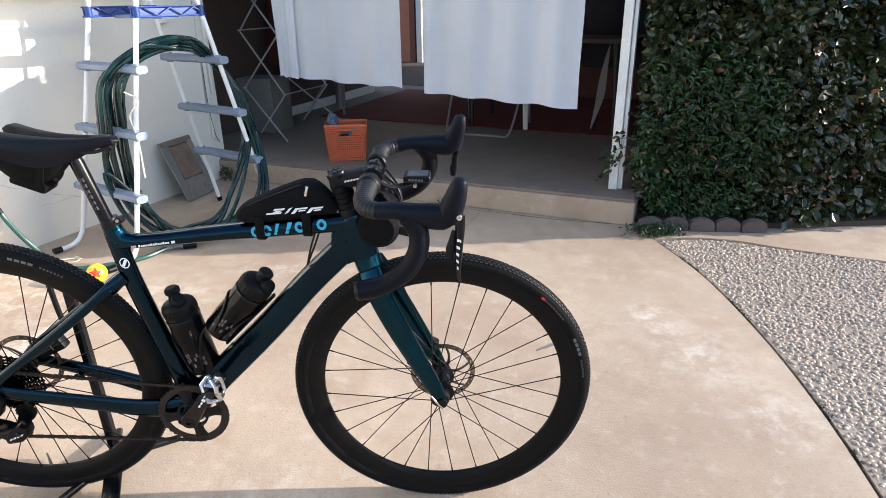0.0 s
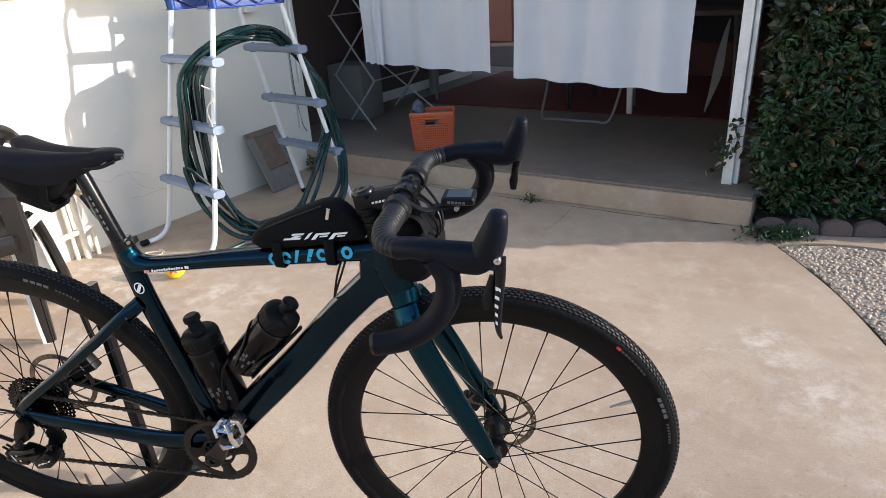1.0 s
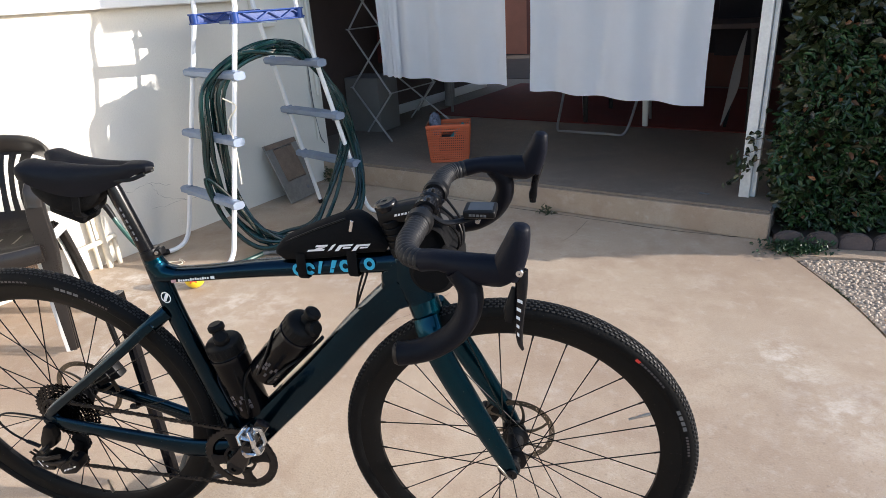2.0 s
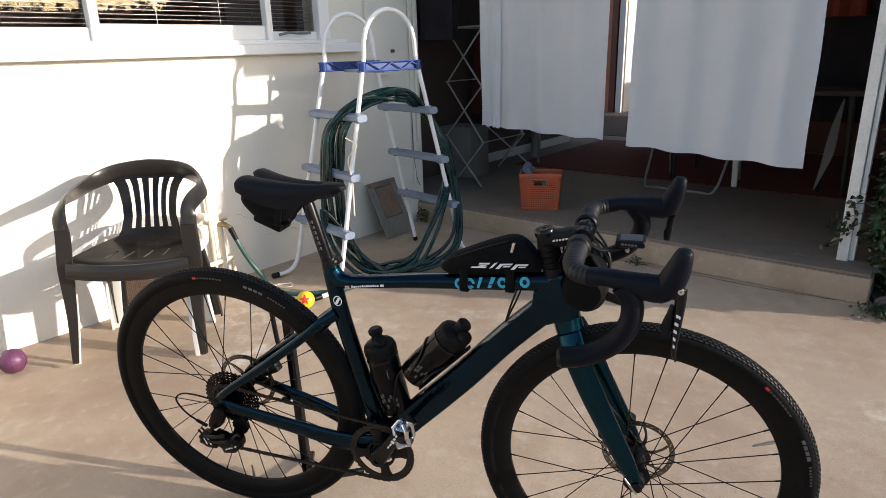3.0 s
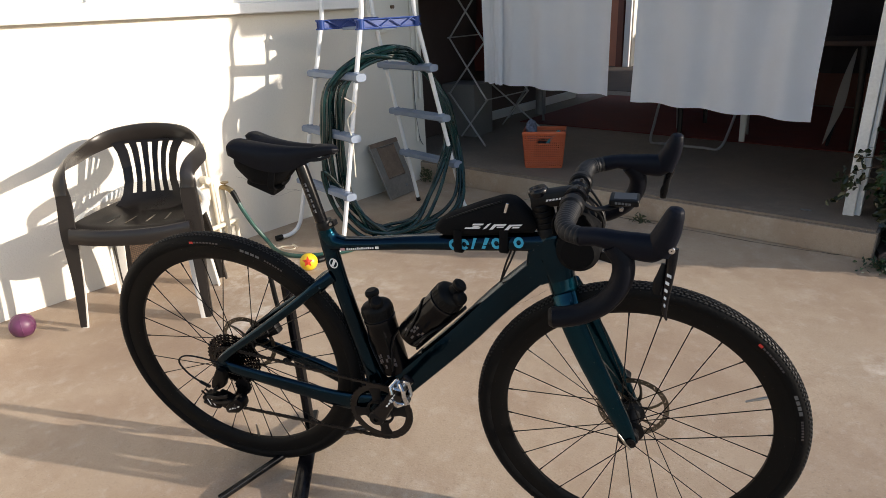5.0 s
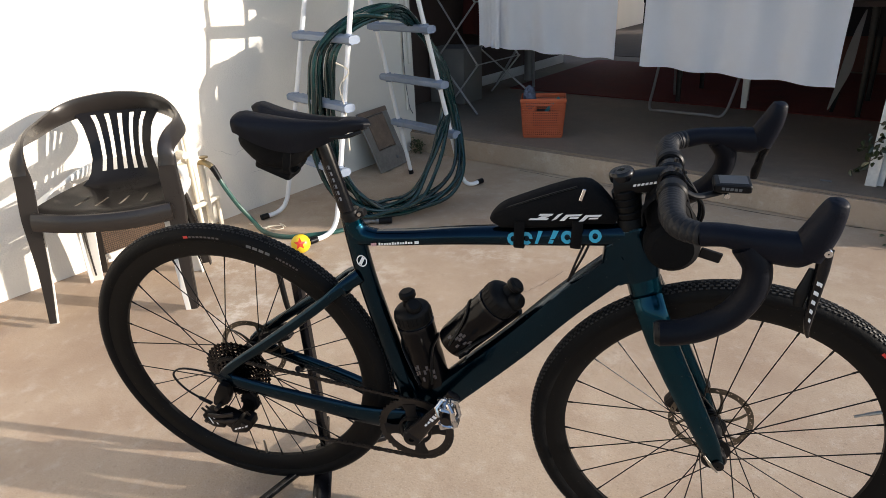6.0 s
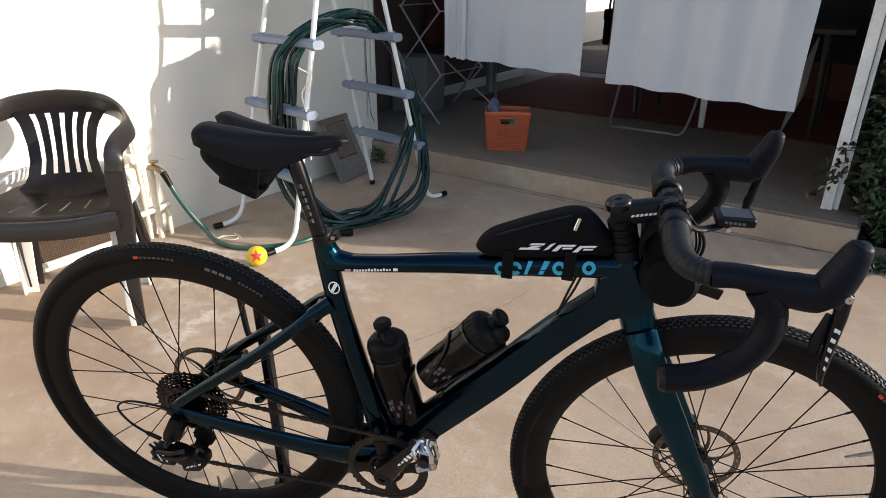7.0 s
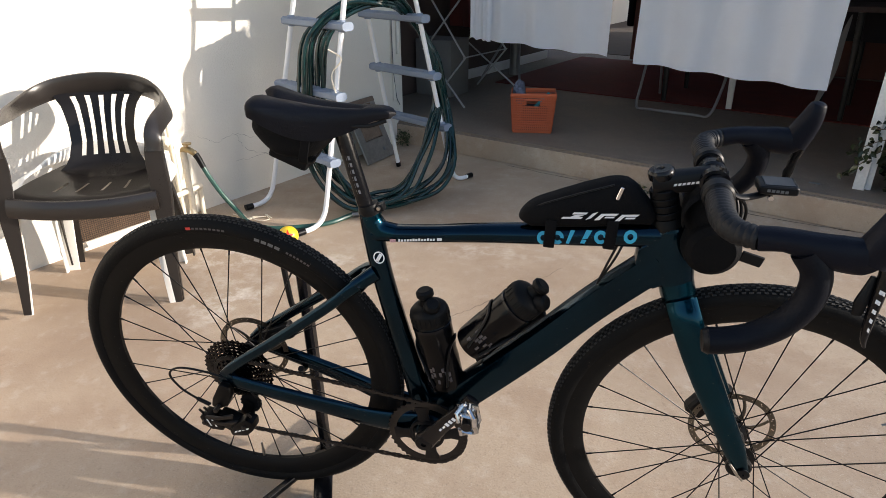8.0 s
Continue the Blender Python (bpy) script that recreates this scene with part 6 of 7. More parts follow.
make_bottle((0.447, 0, 0.384), (0.398, 0, 0.594), "black water bottle upright in the seat tube cage")
make_bottle((0.490, 0, 0.486), (0.612, 0, 0.640), "black water bottle slanting in the down tube cage")
part("cage_rail", tube(spline([(0.422, 0, 0.40), (0.404, 0, 0.47), (0.384, 0, 0.54)], 4), 0.004, 0.009, seg=10), M["black"], bike)
part("cage_rail", tube(spline([(0.505, 0, 0.455), (0.56, 0, 0.515), (0.62, 0, 0.580)], 4), 0.004, 0.009, seg=10), M["black"], bike)

stand = thing("bicycle_stand", "black steel display stand holding up the rear wheel", "stand", pose(0.115, 0.085, 0))
part("post", tube([(0.008, 0, 0.03), (0.002, 0, 0.30), (-0.006, 0, 0.620)], 0.012, 0.015, seg=12, square=4), M["gloss_black"], stand)
for x, y in ((-0.14, -0.255), (0.12, 0.125), (0.105, -0.27), (-0.075, 0.16)):
    part("foot", tube([(0, 0, 0.040), (x * 0.25, y * 0.25, 0.036), (x, y, 0.009)], 0.008, 0.022 if x > 0.1 and y < 0 else 0.010, seg=10, square=4), M["gloss_black"], stand)
part("collar", lathe(bmesh.new(), [(0.016, 0.02), (0.022, 0.022), (0.022, 0.060), (0.016, 0.062)], Matrix(), 16), M["gloss_black"], stand)
part("hook", tube(spline([(-0.004, -0.004, 0.485), (-0.022, -0.012, 0.480), (-0.030, -0.016, 0.492), (-0.038, -0.018, 0.595)], 5), 0.0065, seg=10), M["black"], stand)
part("hook", tube(spline([(-0.002, -0.004, 0.335), (-0.005, -0.04, 0.335), (-0.005, -0.055, 0.345)], 4), 0.007, seg=10), M["black"], stand)

# ---- chairs ----
def make_chair(m, material, label, tuck=0.0, under=False):
    """A moulded garden armchair. Its own x runs across, y to the back."""
    ch = thing("garden_chair", label, "chair", m, "stacked garden chairs")
    W, WF = 0.242, 0.258
    # one moulded band makes both arms and the top of the back; it turns from lying flat to standing up
    half_ = [(-W - 0.002, -0.206, 0.565), (-W - 0.005, -0.192, 0.626), (-W - 0.018, -0.12, 0.650), (-W - 0.028, -0.01, 0.658), (-W - 0.018, 0.09, 0.664), (-W + 0.018, 0.185, 0.685), (-0.160, 0.245, 0.708), (-0.08, 0.268, 0.718), (0, 0.272, 0.720)]
    P = spline(half_ + [(-x, y, z) for x, y, z in reversed(half_[:-1])], 7)
    n, SEG = len(P), 14
    rings = []
    for i, p in enumerate(P):
        t = (P[min(n - 1, i + 1)] - P[max(0, i - 1)]).normalized()
        u = min(i, n - 1 - i) / (n - 1)
        th = radians(28 + 64 * min(1, max(0, (u - 0.03) / 0.32)) ** 0.9)
        wide = Vector((-math.cos(th) * (1 if p.x > 0 else -1) * min(1, abs(p.x) / 0.05), -0.2 * math.sin(th), math.sin(th)))
        wide = (wide - t * wide.dot(t)).normalized()
        thin = t.cross(wide)
        hw = 0.034 - 0.001 * math.sin(math.pi * min(1, u / 0.3)) + 0.012 * max(0, u - 0.3) / 0.2
        hw *= 0.74 + 0.26 * min(1, u / 0.11)
        ring = []
        for k in range(SEG):
            w = 2 * math.pi * k / SEG
            c, d = math.cos(w), math.sin(w)
            f = (abs(c) ** 3 + abs(d) ** 3) ** (-1 / 3)
            ring.append(p + wide * (hw * c * f) + thin * (0.0115 * d * f))
        rings.append(ring)
    for name, a, b in (("armrest", 0, int(n * 0.34)), ("top_rail", int(n * 0.34) - 1, int(n * 0.66) + 1), ("armrest", int(n * 0.66), n)):
        bm = bmesh.new()
        vs = [[bm.verts.new(q) for q in r] for r in rings[a:b]]
        for A, B in zip(vs, vs[1:]):
            for k in range(SEG):
                bm.faces.new((A[k], A[(k + 1) % SEG], B[(k + 1) % SEG], B[k]))
        if a == 0:
            bm.faces.new(vs[0][::-1])
        if b == n:
            bm.faces.new(vs[-1])
        part(name, bm, material, ch)
    # slotted back panel
    bm = bmesh.new()
    rows = [(0.409, 0.060, 0.200), (0.415, 0.105, 0.182), (0.428, 0.138, 0.160), (0.446, 0.154, 0.140), (0.470, 0.166, 0.127), (0.52, 0.188, 0.115), (0.575, 0.208, 0.117), (0.625, 0.226, 0.127), (0.650, 0.238, 0.136), (0.680, 0.252, 0.156), (0.700, 0.266, 0.176)]
    cols = [-1.0]
    for k in range(5):
        c0 = -0.63 + 0.315 * k
        cols += [c0 - 0.058, c0 + 0.058]
    cols += [1.0]
    gv = {}
    for i, (zz, yy, hw) in enumerate(rows):
        for j, c in enumerate(cols):
            gv[i, j] = bm.verts.new((hw * c, yy + 0.030 * (1 - c * c) - 0.02, zz))
    for i in range(len(rows) - 1):
        for j in range(len(cols) - 1):
            if j % 2 == 1 and 4 <= i <= 8:
                continue
            bm.faces.new((gv[i, j], gv[i, j + 1], gv[i + 1, j + 1], gv[i + 1, j]))
    bmesh.ops.solidify(bm, geom=bm.faces[:], thickness=0.006)
    part("backrest", bm, material, ch)
    # dished seat with slanting slots
    bm = bmesh.new()
    NX_, NY_ = 48, 22
    gv = {}
    for i in range(NX_ + 1):
        for j in range(NY_ + 1):
            a, b = -1 + 2 * i / NX_, j / NY_
            hw = 0.235 - 0.075 * b ** 1.5
            x = (a + 0.16 * (b - 0.5) * (1 - a * a)) * hw
            y = -0.235 + 0.42 * b + 0.018 * (a * a) * (1 - b)
            zz = 0.425 - 0.012 * math.sin(math.pi * b) * (1 - a * a) - 0.010 * b + 0.018 * abs(a) ** 4 - 0.30 * max(0, 0.10 - b)
            gv[i, j] = bm.verts.new((x, y, zz))
    for i in range(NX_):
        for j in range(NY_):
            hole = False
            for c in (-0.54, -0.18, 0.18, 0.54):
                if 6 <= j <= 11 and abs((-1 + 2 * (i + 0.5) / NX_) - c) < 0.022:
                    hole = True
            if not hole:
                bm.faces.new((gv[i, j], gv[i + 1, j], gv[i + 1, j + 1], gv[i, j + 1]))
    bmesh.ops.solidify(bm, geom=bm.faces[:], thickness=0.005)
    part("seat", bm, material, ch)
    apron = tube(spline([(-0.236, -0.215, 0.400), (-0.12, -0.238, 0.392), (0, -0.243, 0.388), (0.12, -0.238, 0.390), (0.236, -0.215, 0.398)], 5), 0.034, 0.015, seg=14, side=(0, 0, 1), square=2.4)
    if not under:   # the lower chair of the stack hides its apron inside the upper one
        part("seat_front", apron, material, ch)
    for s in (-1, 1):
        part("seat_side", tube(spline([(s * 0.238, -0.21, 0.400), (s * 0.215, -0.05, 0.404), (s * 0.180, 0.10, 0.398), (s * 0.152, 0.165, 0.398)], 5), [0.022, 0.021, 0.015, 0.008], 0.006, seg=10, side=(0, 0, 1), square=3), material, ch)
        for along, pts in (("front_leg", [(s * (W + 0.002), -0.204, 0.595), (s * (W - 0.001), -0.203, 0.53), (s * (W + 0.006), -0.204, 0.40), (s * (WF - 0.010), -0.205, 0.20), (s * WF, -0.210, 0.0)]),
                           ("back_leg", [(s * 0.160, 0.140, 0.408), (s * 0.182, 0.143 + tuck * 0.5, 0.36), (s * 0.204, 0.156 + tuck, 0.18), (s * 0.222, 0.176 + tuck, 0.0)])):
            wa = [0.027, 0.031, 0.032, 0.021, 0.013] if along == "front_leg" else [0.034, 0.034, 0.030, 0.022]
            if under and along == "back_leg":
                wa = [0.028, 0.031, 0.029, 0.023]
            # each leg is an angle of two thin walls
            part(along, tube(spline(pts, 5), wa, 0.004, seg=10, side=(1, 0.0, 0), square=4), material, ch)
            q = [Vector(p) + Vector((s * wa[min(i, len(wa) - 1)] * 0.9, 0.016 if along == "front_leg" else -0.016, 0)) for i, p in enumerate(pts)]
            part(along + "_web", tube(spline(q, 5), [w * 0.55 for w in wa], 0.004, seg=10, side=(0, 1, 0), square=4), material, ch)
    # the upper front of the shell leans to one side and back
    for piece in ch.children:
        for v in piece.data.vertices:
            f = min(1, max(0, (0.2 - v.co.y) / 0.4)) * v.co.z / 0.6
            v.co.x += 0.026 * f
            v.co.y += 0.032 * f
            if under:
                v.co.z -= 0.235 * min(1, max(0, (v.co.z - 0.40) / 0.3))
    return ch


CH = Matrix.Translation((-1.076, 0.820, 0)) @ Matrix.Rotation(radians(23.8), 4, "Z")
make_chair(CH @ pose(-0.016, 0.020, -0.012) @ Matrix.Diagonal((0.97, 1, 1, 1)), M["white_plastic"], "white plastic garden armchair under a brown one", -0.02, True)
make_chair(CH @ pose(0.012, -0.030, 0.028), M["brown_plastic"], "dark brown plastic garden armchair stacked on a white one", 0.045)

# ---- ladder with hose ----
LC, LY = Vector((-0.479, 2.042, 0)), radians(-31.3)
LCX, LAX = Vector((math.cos(LY), math.sin(LY), 0)), Vector((-math.sin(LY), math.cos(LY), 0))
LW, LKW, LS0, LK = 0.194, 0.039, 0.180, 0.237
ladder = thing("pool_ladder", "white folding pool ladder with grey steps and blue top braces", "ladder")


def rail(cs, asn, z, out=0.0):
    return LC + LCX * (cs * (LW + LKW * (1.15 - z))) + LAX * (asn * (LS0 + LK * (1.15 - z) + out)) + Vector((0, 0, z))


for cs in (-1, 1):
    for asn in (-1, 1):
        pts = [rail(cs, asn, 1.20), rail(cs, asn, 0.9), rail(cs, asn, 0.5), rail(cs, asn, 0.14), rail(cs, asn, 0.062, 0.010), rail(cs, asn, 0.030, 0.036), rail(cs, asn, 0.018, 0.075), rail(cs, asn, 0.018, 0.125)]
        if cs < 0 < asn:   # this leg has lost its bent foot
            pts = pts[:3] + [rail(cs, asn, 0.14), rail(cs, asn, 0.0165)]
        part("leg", tube(spline(pts, 6), 0.0120, seg=14), M["ladder_white"], ladder)
        a, b = rail(cs, asn, 0.018, 0.112), rail(cs, asn, 0.018, 0.152)
        if cs < 0 < asn:
            a, b = rail(cs, asn, 0.030), rail(cs, asn, 0.004)
        part("foot_cap", tube([a, b], 0.0155, seg=14), M["black"], ladder, "black rubber foot")
    arch = []
    for k in range(13):
        w = math.pi * k / 12
        arch.append(LC + LCX * (cs * LW) + LAX * (-math.cos(w) * (LS0 - 0.012)) + Vector((0, 0, 1.20 + 0.235 * math.sin(w) ** 0.75)))
    part("handrail", tube(arch, 0.0120, seg=14), M["ladder_white"], ladder)
    a, b = rail(cs, -1, 1.155), rail(cs, 1, 1.155)
    o = LCX * (-0.006)
    brace = part("blue_brace", tube([a - (b - a) * 0.06 + o, b + (b - a) * 0.06 + o], 0.019, 0.003, seg=8, side=(0, 0, 1), square=6), M["blue"], ladder, "bright blue plastic brace")
    for lift in (-0.022, 0.022):
        part("flange", tube([a - (b - a) * 0.06 + o + Vector((0, 0, lift)), b + (b - a) * 0.06 + o + Vector((0, 0, lift))], 0.004, 0.015, seg=8, side=(0, 0, 1), square=6), M["blue"], brace)
    for e in (a, b):
        part("socket", lathe(bmesh.new(), [(0.013, -0.026), (0.0175, -0.024), (0.0175, 0.024), (0.013, 0.026)], Matrix.Translation(e), 16), M["blue"], brace)
    d = (b - a)
    for k in range(5):
        p = a + d * (0.12 + 0.19 * k)
        for sd in (-1, 1):   # zigzag ribs on both faces of the brace
            q0, q1 = (-0.018, 0.018) if k % 2 else (0.018, -0.018)
            part("brace_rib", tube([p + Vector((0, 0, q0)) + LCX * (sd * 0.013 - 0.006), p + d * 0.19 + Vector((0, 0, q1)) + LCX * (sd * 0.013 - 0.006)], 0.004, seg=6), M["blue"], ladder)
part("blue_deck", box(bmesh.new(), (2 * LW, 0.10, 0.016), Matrix.Translation(LC + Vector((0, 0, 1.13))) @ Matrix.Rotation(LY, 4, "Z"), 0.004), M["step_grey"], ladder, smooth=False)
for asn, zs in ((-1, (0.905, 0.608, 0.315)), (1, (0.908, 0.624, 0.347))):
    for zz in zs:
        a, b = rail(-1, asn, zz), rail(1, asn, zz)
        d = (b - a).normalized()
        step = tube([a - d * 0.045, b + d * 0.045], 0.019, 0.030, seg=12, side=(0, 0, 1), square=6)
        step = part("step", step, M["step_grey"], ladder, "blue-grey plastic step")
        for e in (a, b):   # the socket that grips the rail
            part("socket", lathe(bmesh.new(), [(0.0125, -0.026), (0.0175, -0.025), (0.0190, -0.012), (0.0190, 0.012), (0.0175, 0.025), (0.0125, 0.026)], Matrix.Translation(e), 16), M["step_grey"], step)
        for k in range(5):   # tread ribs
            o_ = LAX * (0.010 * (k - 2)) + Vector((0, 0, 0.019))
            part("tread_rib", tube([a + d * 0.03 + o_, b - d * 0.03 + o_], 0.0016, seg=5), M["step_grey"], step)
# cord tied to a rail
part("cord", tube(spline([rail(1, -1, 0.79) + Vector((-0.04, -0.03, 0.02)), rail(1, -1, 0.77) + Vector((0.02, -0.022, 0)), rail(1, -1, 0.70) + Vector((-0.02, -0.02, 0)), rail(1, -1, 0.60) + Vector((0.02, -0.03, 0)), rail(1, -1, 0.42) + Vector((0.055, -0.03, 0))], 6), 0.0035, seg=6), M["cream_pipe"], ladder, "knotted pale cord")

hose = thing("garden_hose", "long dark green garden hose coiled over the ladder", "hose")
H0, HD = Vector((-0.605, 1.77, 0)), Vector((0.871, 0.491, 0))
HN = Vector((0.491, -0.871, 0))
big = [(-0.07, 0.64), (-0.02, 0.86), (0.155, 0.995), (0.343, 1.035), (0.49, 0.95), (0.59, 0.67), (0.65, 0.43), (0.69, 0.21), (0.61, 0.085), (0.43, 0.035), (0.26, 0.028), (0.09, 0.06), (-0.03, 0.20), (-0.08, 0.42)]
small = [(0.045, 0.66), (0.07, 0.84), (0.19, 0.965), (0.34, 1.00), (0.48, 0.93), (0.575, 0.72), (0.605, 0.50), (0.58, 0.36), (0.50, 0.235), (0.39, 0.13), (0.25, 0.085), (0.14, 0.13), (0.06, 0.26), (0.03, 0.46)]
rng = random.Random(3)
path = []
LOOPS = (0.0, 0.95, 0.06, 0.88, -0.03, 0.10, 1.05, 0.04, 1.0, 0.0, 0.90)
APART = (0.0, 0.62, 0.14, 0.86, 0.30, 0.72, 1.05, 0.22, 0.95, 0.45, 0.07)
for k, f in enumerate(LOOPS):
    g_ = LOOPS[(k + 1) % len(LOOPS)]
    for i in range(14):
        q = f + (g_ - f) * max(0, (i - 8) / 6) if i > 8 else f
        if i <= 2 or i >= 11:   # the strands lie further apart on the side of the steps
            q = APART[k] if i <= 2 else APART[(k + 1) % len(APART)]
        s_, z_ = big[i][0] * (1 - q) + small[i][0] * q, big[i][1] * (1 - q) + small[i][1] * q
        off = -0.075 + 0.0165 * k + rng.uniform(-0.012, 0.012) - (0.055 if 5 <= i <= 7 else 0.0) + (0.09 if 9 <= i <= 11 else 0.0)
        if 4 <= i <= 6:   # here the loops hang behind the far rail
            off = -0.165 - 0.007 * k
            s_ += 0.022 if i == 4 else 0.034 + 0.0055 * k
        if 2 <= i <= 3:
            off *= 0.75
        if 2 <= i <= 4:
            z_ -= 0.010 * (k % 3)
        path.append(H0 + HD * (s_ + rng.uniform(-0.014, 0.014)) + HN * off + Vector((0, 0, max(0.014, z_ + rng.uniform(-0.010, 0.010)))))
path.append(H0 + HD * 0.02 + HN * 0.10 + Vector((0, 0, 0.30)))
path.append(H0 + HD * 0.15 + HN * 0.12 + Vector((0, 0, 0.05)))
path.append(Vector((-0.29, 1.725, 0.022)))
part("coil", tube(spline(path, 5), 0.0105, seg=9), M["hose"], hose, "glossy green hose with pale streaks")
part("coupling", tube([(-0.345, 1.712, 0.021), (-0.362, 1.708, 0.021), (-0.366, 1.707, 0.021), (-0.392, 1.700, 0.021), (-0.396, 1.699, 0.021), (-0.425, 1.690, 0.020)], [0.015, 0.015, 0.011, 0.011, 0.0145, 0.0145], seg=12), M["dull_metal"], hose, "grey metal hose coupling")
part("grip_sleeve", tube([(-0.285, 1.727, 0.022), (-0.300, 1.723, 0.022), (-0.348, 1.711, 0.021)], [0.0165, 0.0185, 0.0170], seg=14), M["black"], hose, "black rubber grip of the coupling")
part("supply", tube(spline([uv(-1.60, 0.985, 0.305), uv(-1.575, 0.995, 0.24), uv(-1.52, 1.02, 0.14), (-0.97, 1.535, 0.050), (-0.885, 1.487, 0.015), (-0.75, 1.452, 0.012), (-0.62, 1.495, 0.012), (-0.50, 1.575, 0.012), (-0.425, 1.690, 0.018)], 7), 0.0115, seg=10), M["hose_light"], hose, "pale green hose from the tap")
part("supply_end", tube([uv(-1.618, 0.978, 0.335), uv(-1.605, 0.983, 0.312), uv(-1.588, 0.990, 0.270)], [0.016, 0.015, 0.013], seg=12), M["black"], hose)

# ---- tap and pipes on the wall ----
tap = tagged(thing("garden_tap", "cream painted standpipe with a brass garden tap", "tap", HOUSE), kind="")
part("riser", tube([(WALL_U + 0.055, 0.955, 0.0), (WALL_U + 0.055, 0.955, 0.345)], 0.0165, seg=14), M["cream_pipe"], tap)
part("riser", tube([(WALL_U + 0.030, 0.915, 0.0), (WALL_U + 0.030, 0.915, 0.60)], 0.010, seg=12), M["cream_pipe"], tap)
part("riser", tube([(WALL_U + 0.050, 1.010, 0.0), (WALL_U + 0.050, 1.010, 0.15)], 0.012, seg=12), M["cream_pipe"], tap)
part("cross_pipe", tube([(WALL_U + 0.055, 0.80, 0.135), (WALL_U + 0.055, 1.02, 0.150)], 0.0135, seg=12), M["cream_pipe"], tap)
part("elbow", tube(spline([(WALL_U + 0.055, 0.955, 0.335), (WALL_U + 0.06, 0.955, 0.352), (WALL_U + 0.085, 0.962, 0.356), (WALL_U + 0.110, 0.972, 0.344), (WALL_U + 0.118, 0.977, 0.335)], 4), 0.015, seg=12), M["brass"], tap)
part("tap_handle", lathe(bmesh.new(), [(0.004, 0.0), (0.006, 0.018), (0.021, 0.020), (0.022, 0.027), (0.004, 0.028)], pose(WALL_U + 0.085, 0.962, 0.360), 14), M["brass"], tap)
part("socket", lathe(bmesh.new(), [(0.010, 0.0), (0.022, 0.002), (0.022, 0.05), (0.016, 0.06), (0.004, 0.06)], pose(WALL_U + 0.0, 0.885, 0.405, 0, 90, 0), 16), M["cream_pipe"], tap)
part("valve_body", box(bmesh.new(), (0.05, 0.05, 0.07), pose(WALL_U + 0.03, 0.865, 0.33), 0.014, 2), M["cream_pipe"], tap)

# ---- sheet-metal cover leaning on the wall ----
cover = thing("metal_cover", "rusty grey sheet-metal cover leaning on the wall", "metal panel", HOUSE @ Matrix.Translation((-1.545, 2.235, 0.004)) @ Matrix.Rotation(radians(96), 4, "Z") @ Matrix.Rotation(radians(-24), 4, "X"))
part("sheet", box(bmesh.new(), (0.30, 0.014, 0.40), pose(0, 0, 0.20), 0.003), M["rust_plate"], cover, smooth=False)
g = bmesh.new()
sweep(g, [(-0.085, -0.010, 0.36), (0.085, -0.010, 0.36), (0.085, -0.010, 0.14), (-0.085, -0.010, 0.14)], 0.006, closed=True, seg=8)
part("raised_rim", g, M["rust"], cover)
part("inner_panel", box(bmesh.new(), (0.160, 0.004, 0.21), pose(0, -0.0095, 0.25), 0.001), M["rust"], cover, "rust-brown recessed panel", smooth=False)
part("rust_band", box(bmesh.new(), (0.296, 0.003, 0.03), pose(0, -0.0085, 0.382), 0.001), M["rust"], cover, smooth=False)
for x, zz in ((0.10, 0.19), (0.06, 0.06)):
    part("knob", lathe(bmesh.new(), [(0.002, 0.006), (0.010, 0.005), (0.012, 0)], pose(x, -0.007, zz, 90, 0, 0), 14), M["dull_metal"], cover)

# ---- balls ----
ball = thing("toy_ball", "purple rubber toy ball on the concrete", "ball", pose(-1.446, 0.418, 0.050))
bm = bmesh.new()
bmesh.ops.create_icosphere(bm, subdivisions=4, radius=0.050)
for v in bm.verts:
    v.co *= 1 + 0.02 * noise.noise(v.co * 40)
part("skin", bm, M["purple"], ball)
for k in range(3):
    part("seam", tube([Matrix.Rotation(radians(60 * k + 20), 3, "Z") @ Matrix.Rotation(radians(30), 3, "Y") @ Vector((0.0505 * math.cos(w), 0, 0.0505 * math.sin(w))) for w in [2 * math.pi * i / 24 for i in range(24)]], 0.0014, closed=True, seg=6), M["purple"], ball)
ball = thing("star_ball", "small yellow ball with a red star and blue band", "ball", pose(-0.588, 1.318, 0.0455))
bm = bmesh.new()
bmesh.ops.create_icosphere(bm, subdivisions=4, radius=0.045)
part("skin", bm, M["yellow"], ball)
face = Matrix.Rotation(radians(-65), 4, "Z") @ Matrix.Rotation(radians(-22), 4, "Y")
bm = bmesh.new()
c0 = bm.verts.new(face @ Vector((0.0482, 0, 0)))
rim_ = []
for k in range(10):
    w, r_ = math.pi * k / 5 + 0.3, (0.029 if k % 2 == 0 else 0.013)
    rim_.append(bm.verts.new(face @ (Vector((math.sqrt(0.0470 ** 2 - r_ * r_), r_ * math.cos(w), r_ * math.sin(w))))))
for k in range(10):
    bm.faces.new((c0, rim_[k], rim_[(k + 1) % 10]))
part("star", bm, M["star_red"], ball, "red star", smooth=False)
bm = bmesh.new()
ba = [[bm.verts.new(face @ Vector((-0.010 - 0.018 * j, math.sqrt(0.0455 ** 2 - (0.010 + 0.018 * j) ** 2) * math.cos(2 * math.pi * i / 32), math.sqrt(0.0455 ** 2 - (0.010 + 0.018 * j) ** 2) * math.sin(2 * math.pi * i / 32)))) for i in range(32)] for j in (0, 0.5, 1)]
for j in (0, 1):
    for i in range(32):
        bm.faces.new((ba[j][i], ba[j][(i + 1) % 32], ba[j + 1][(i + 1) % 32], ba[j + 1][i]))
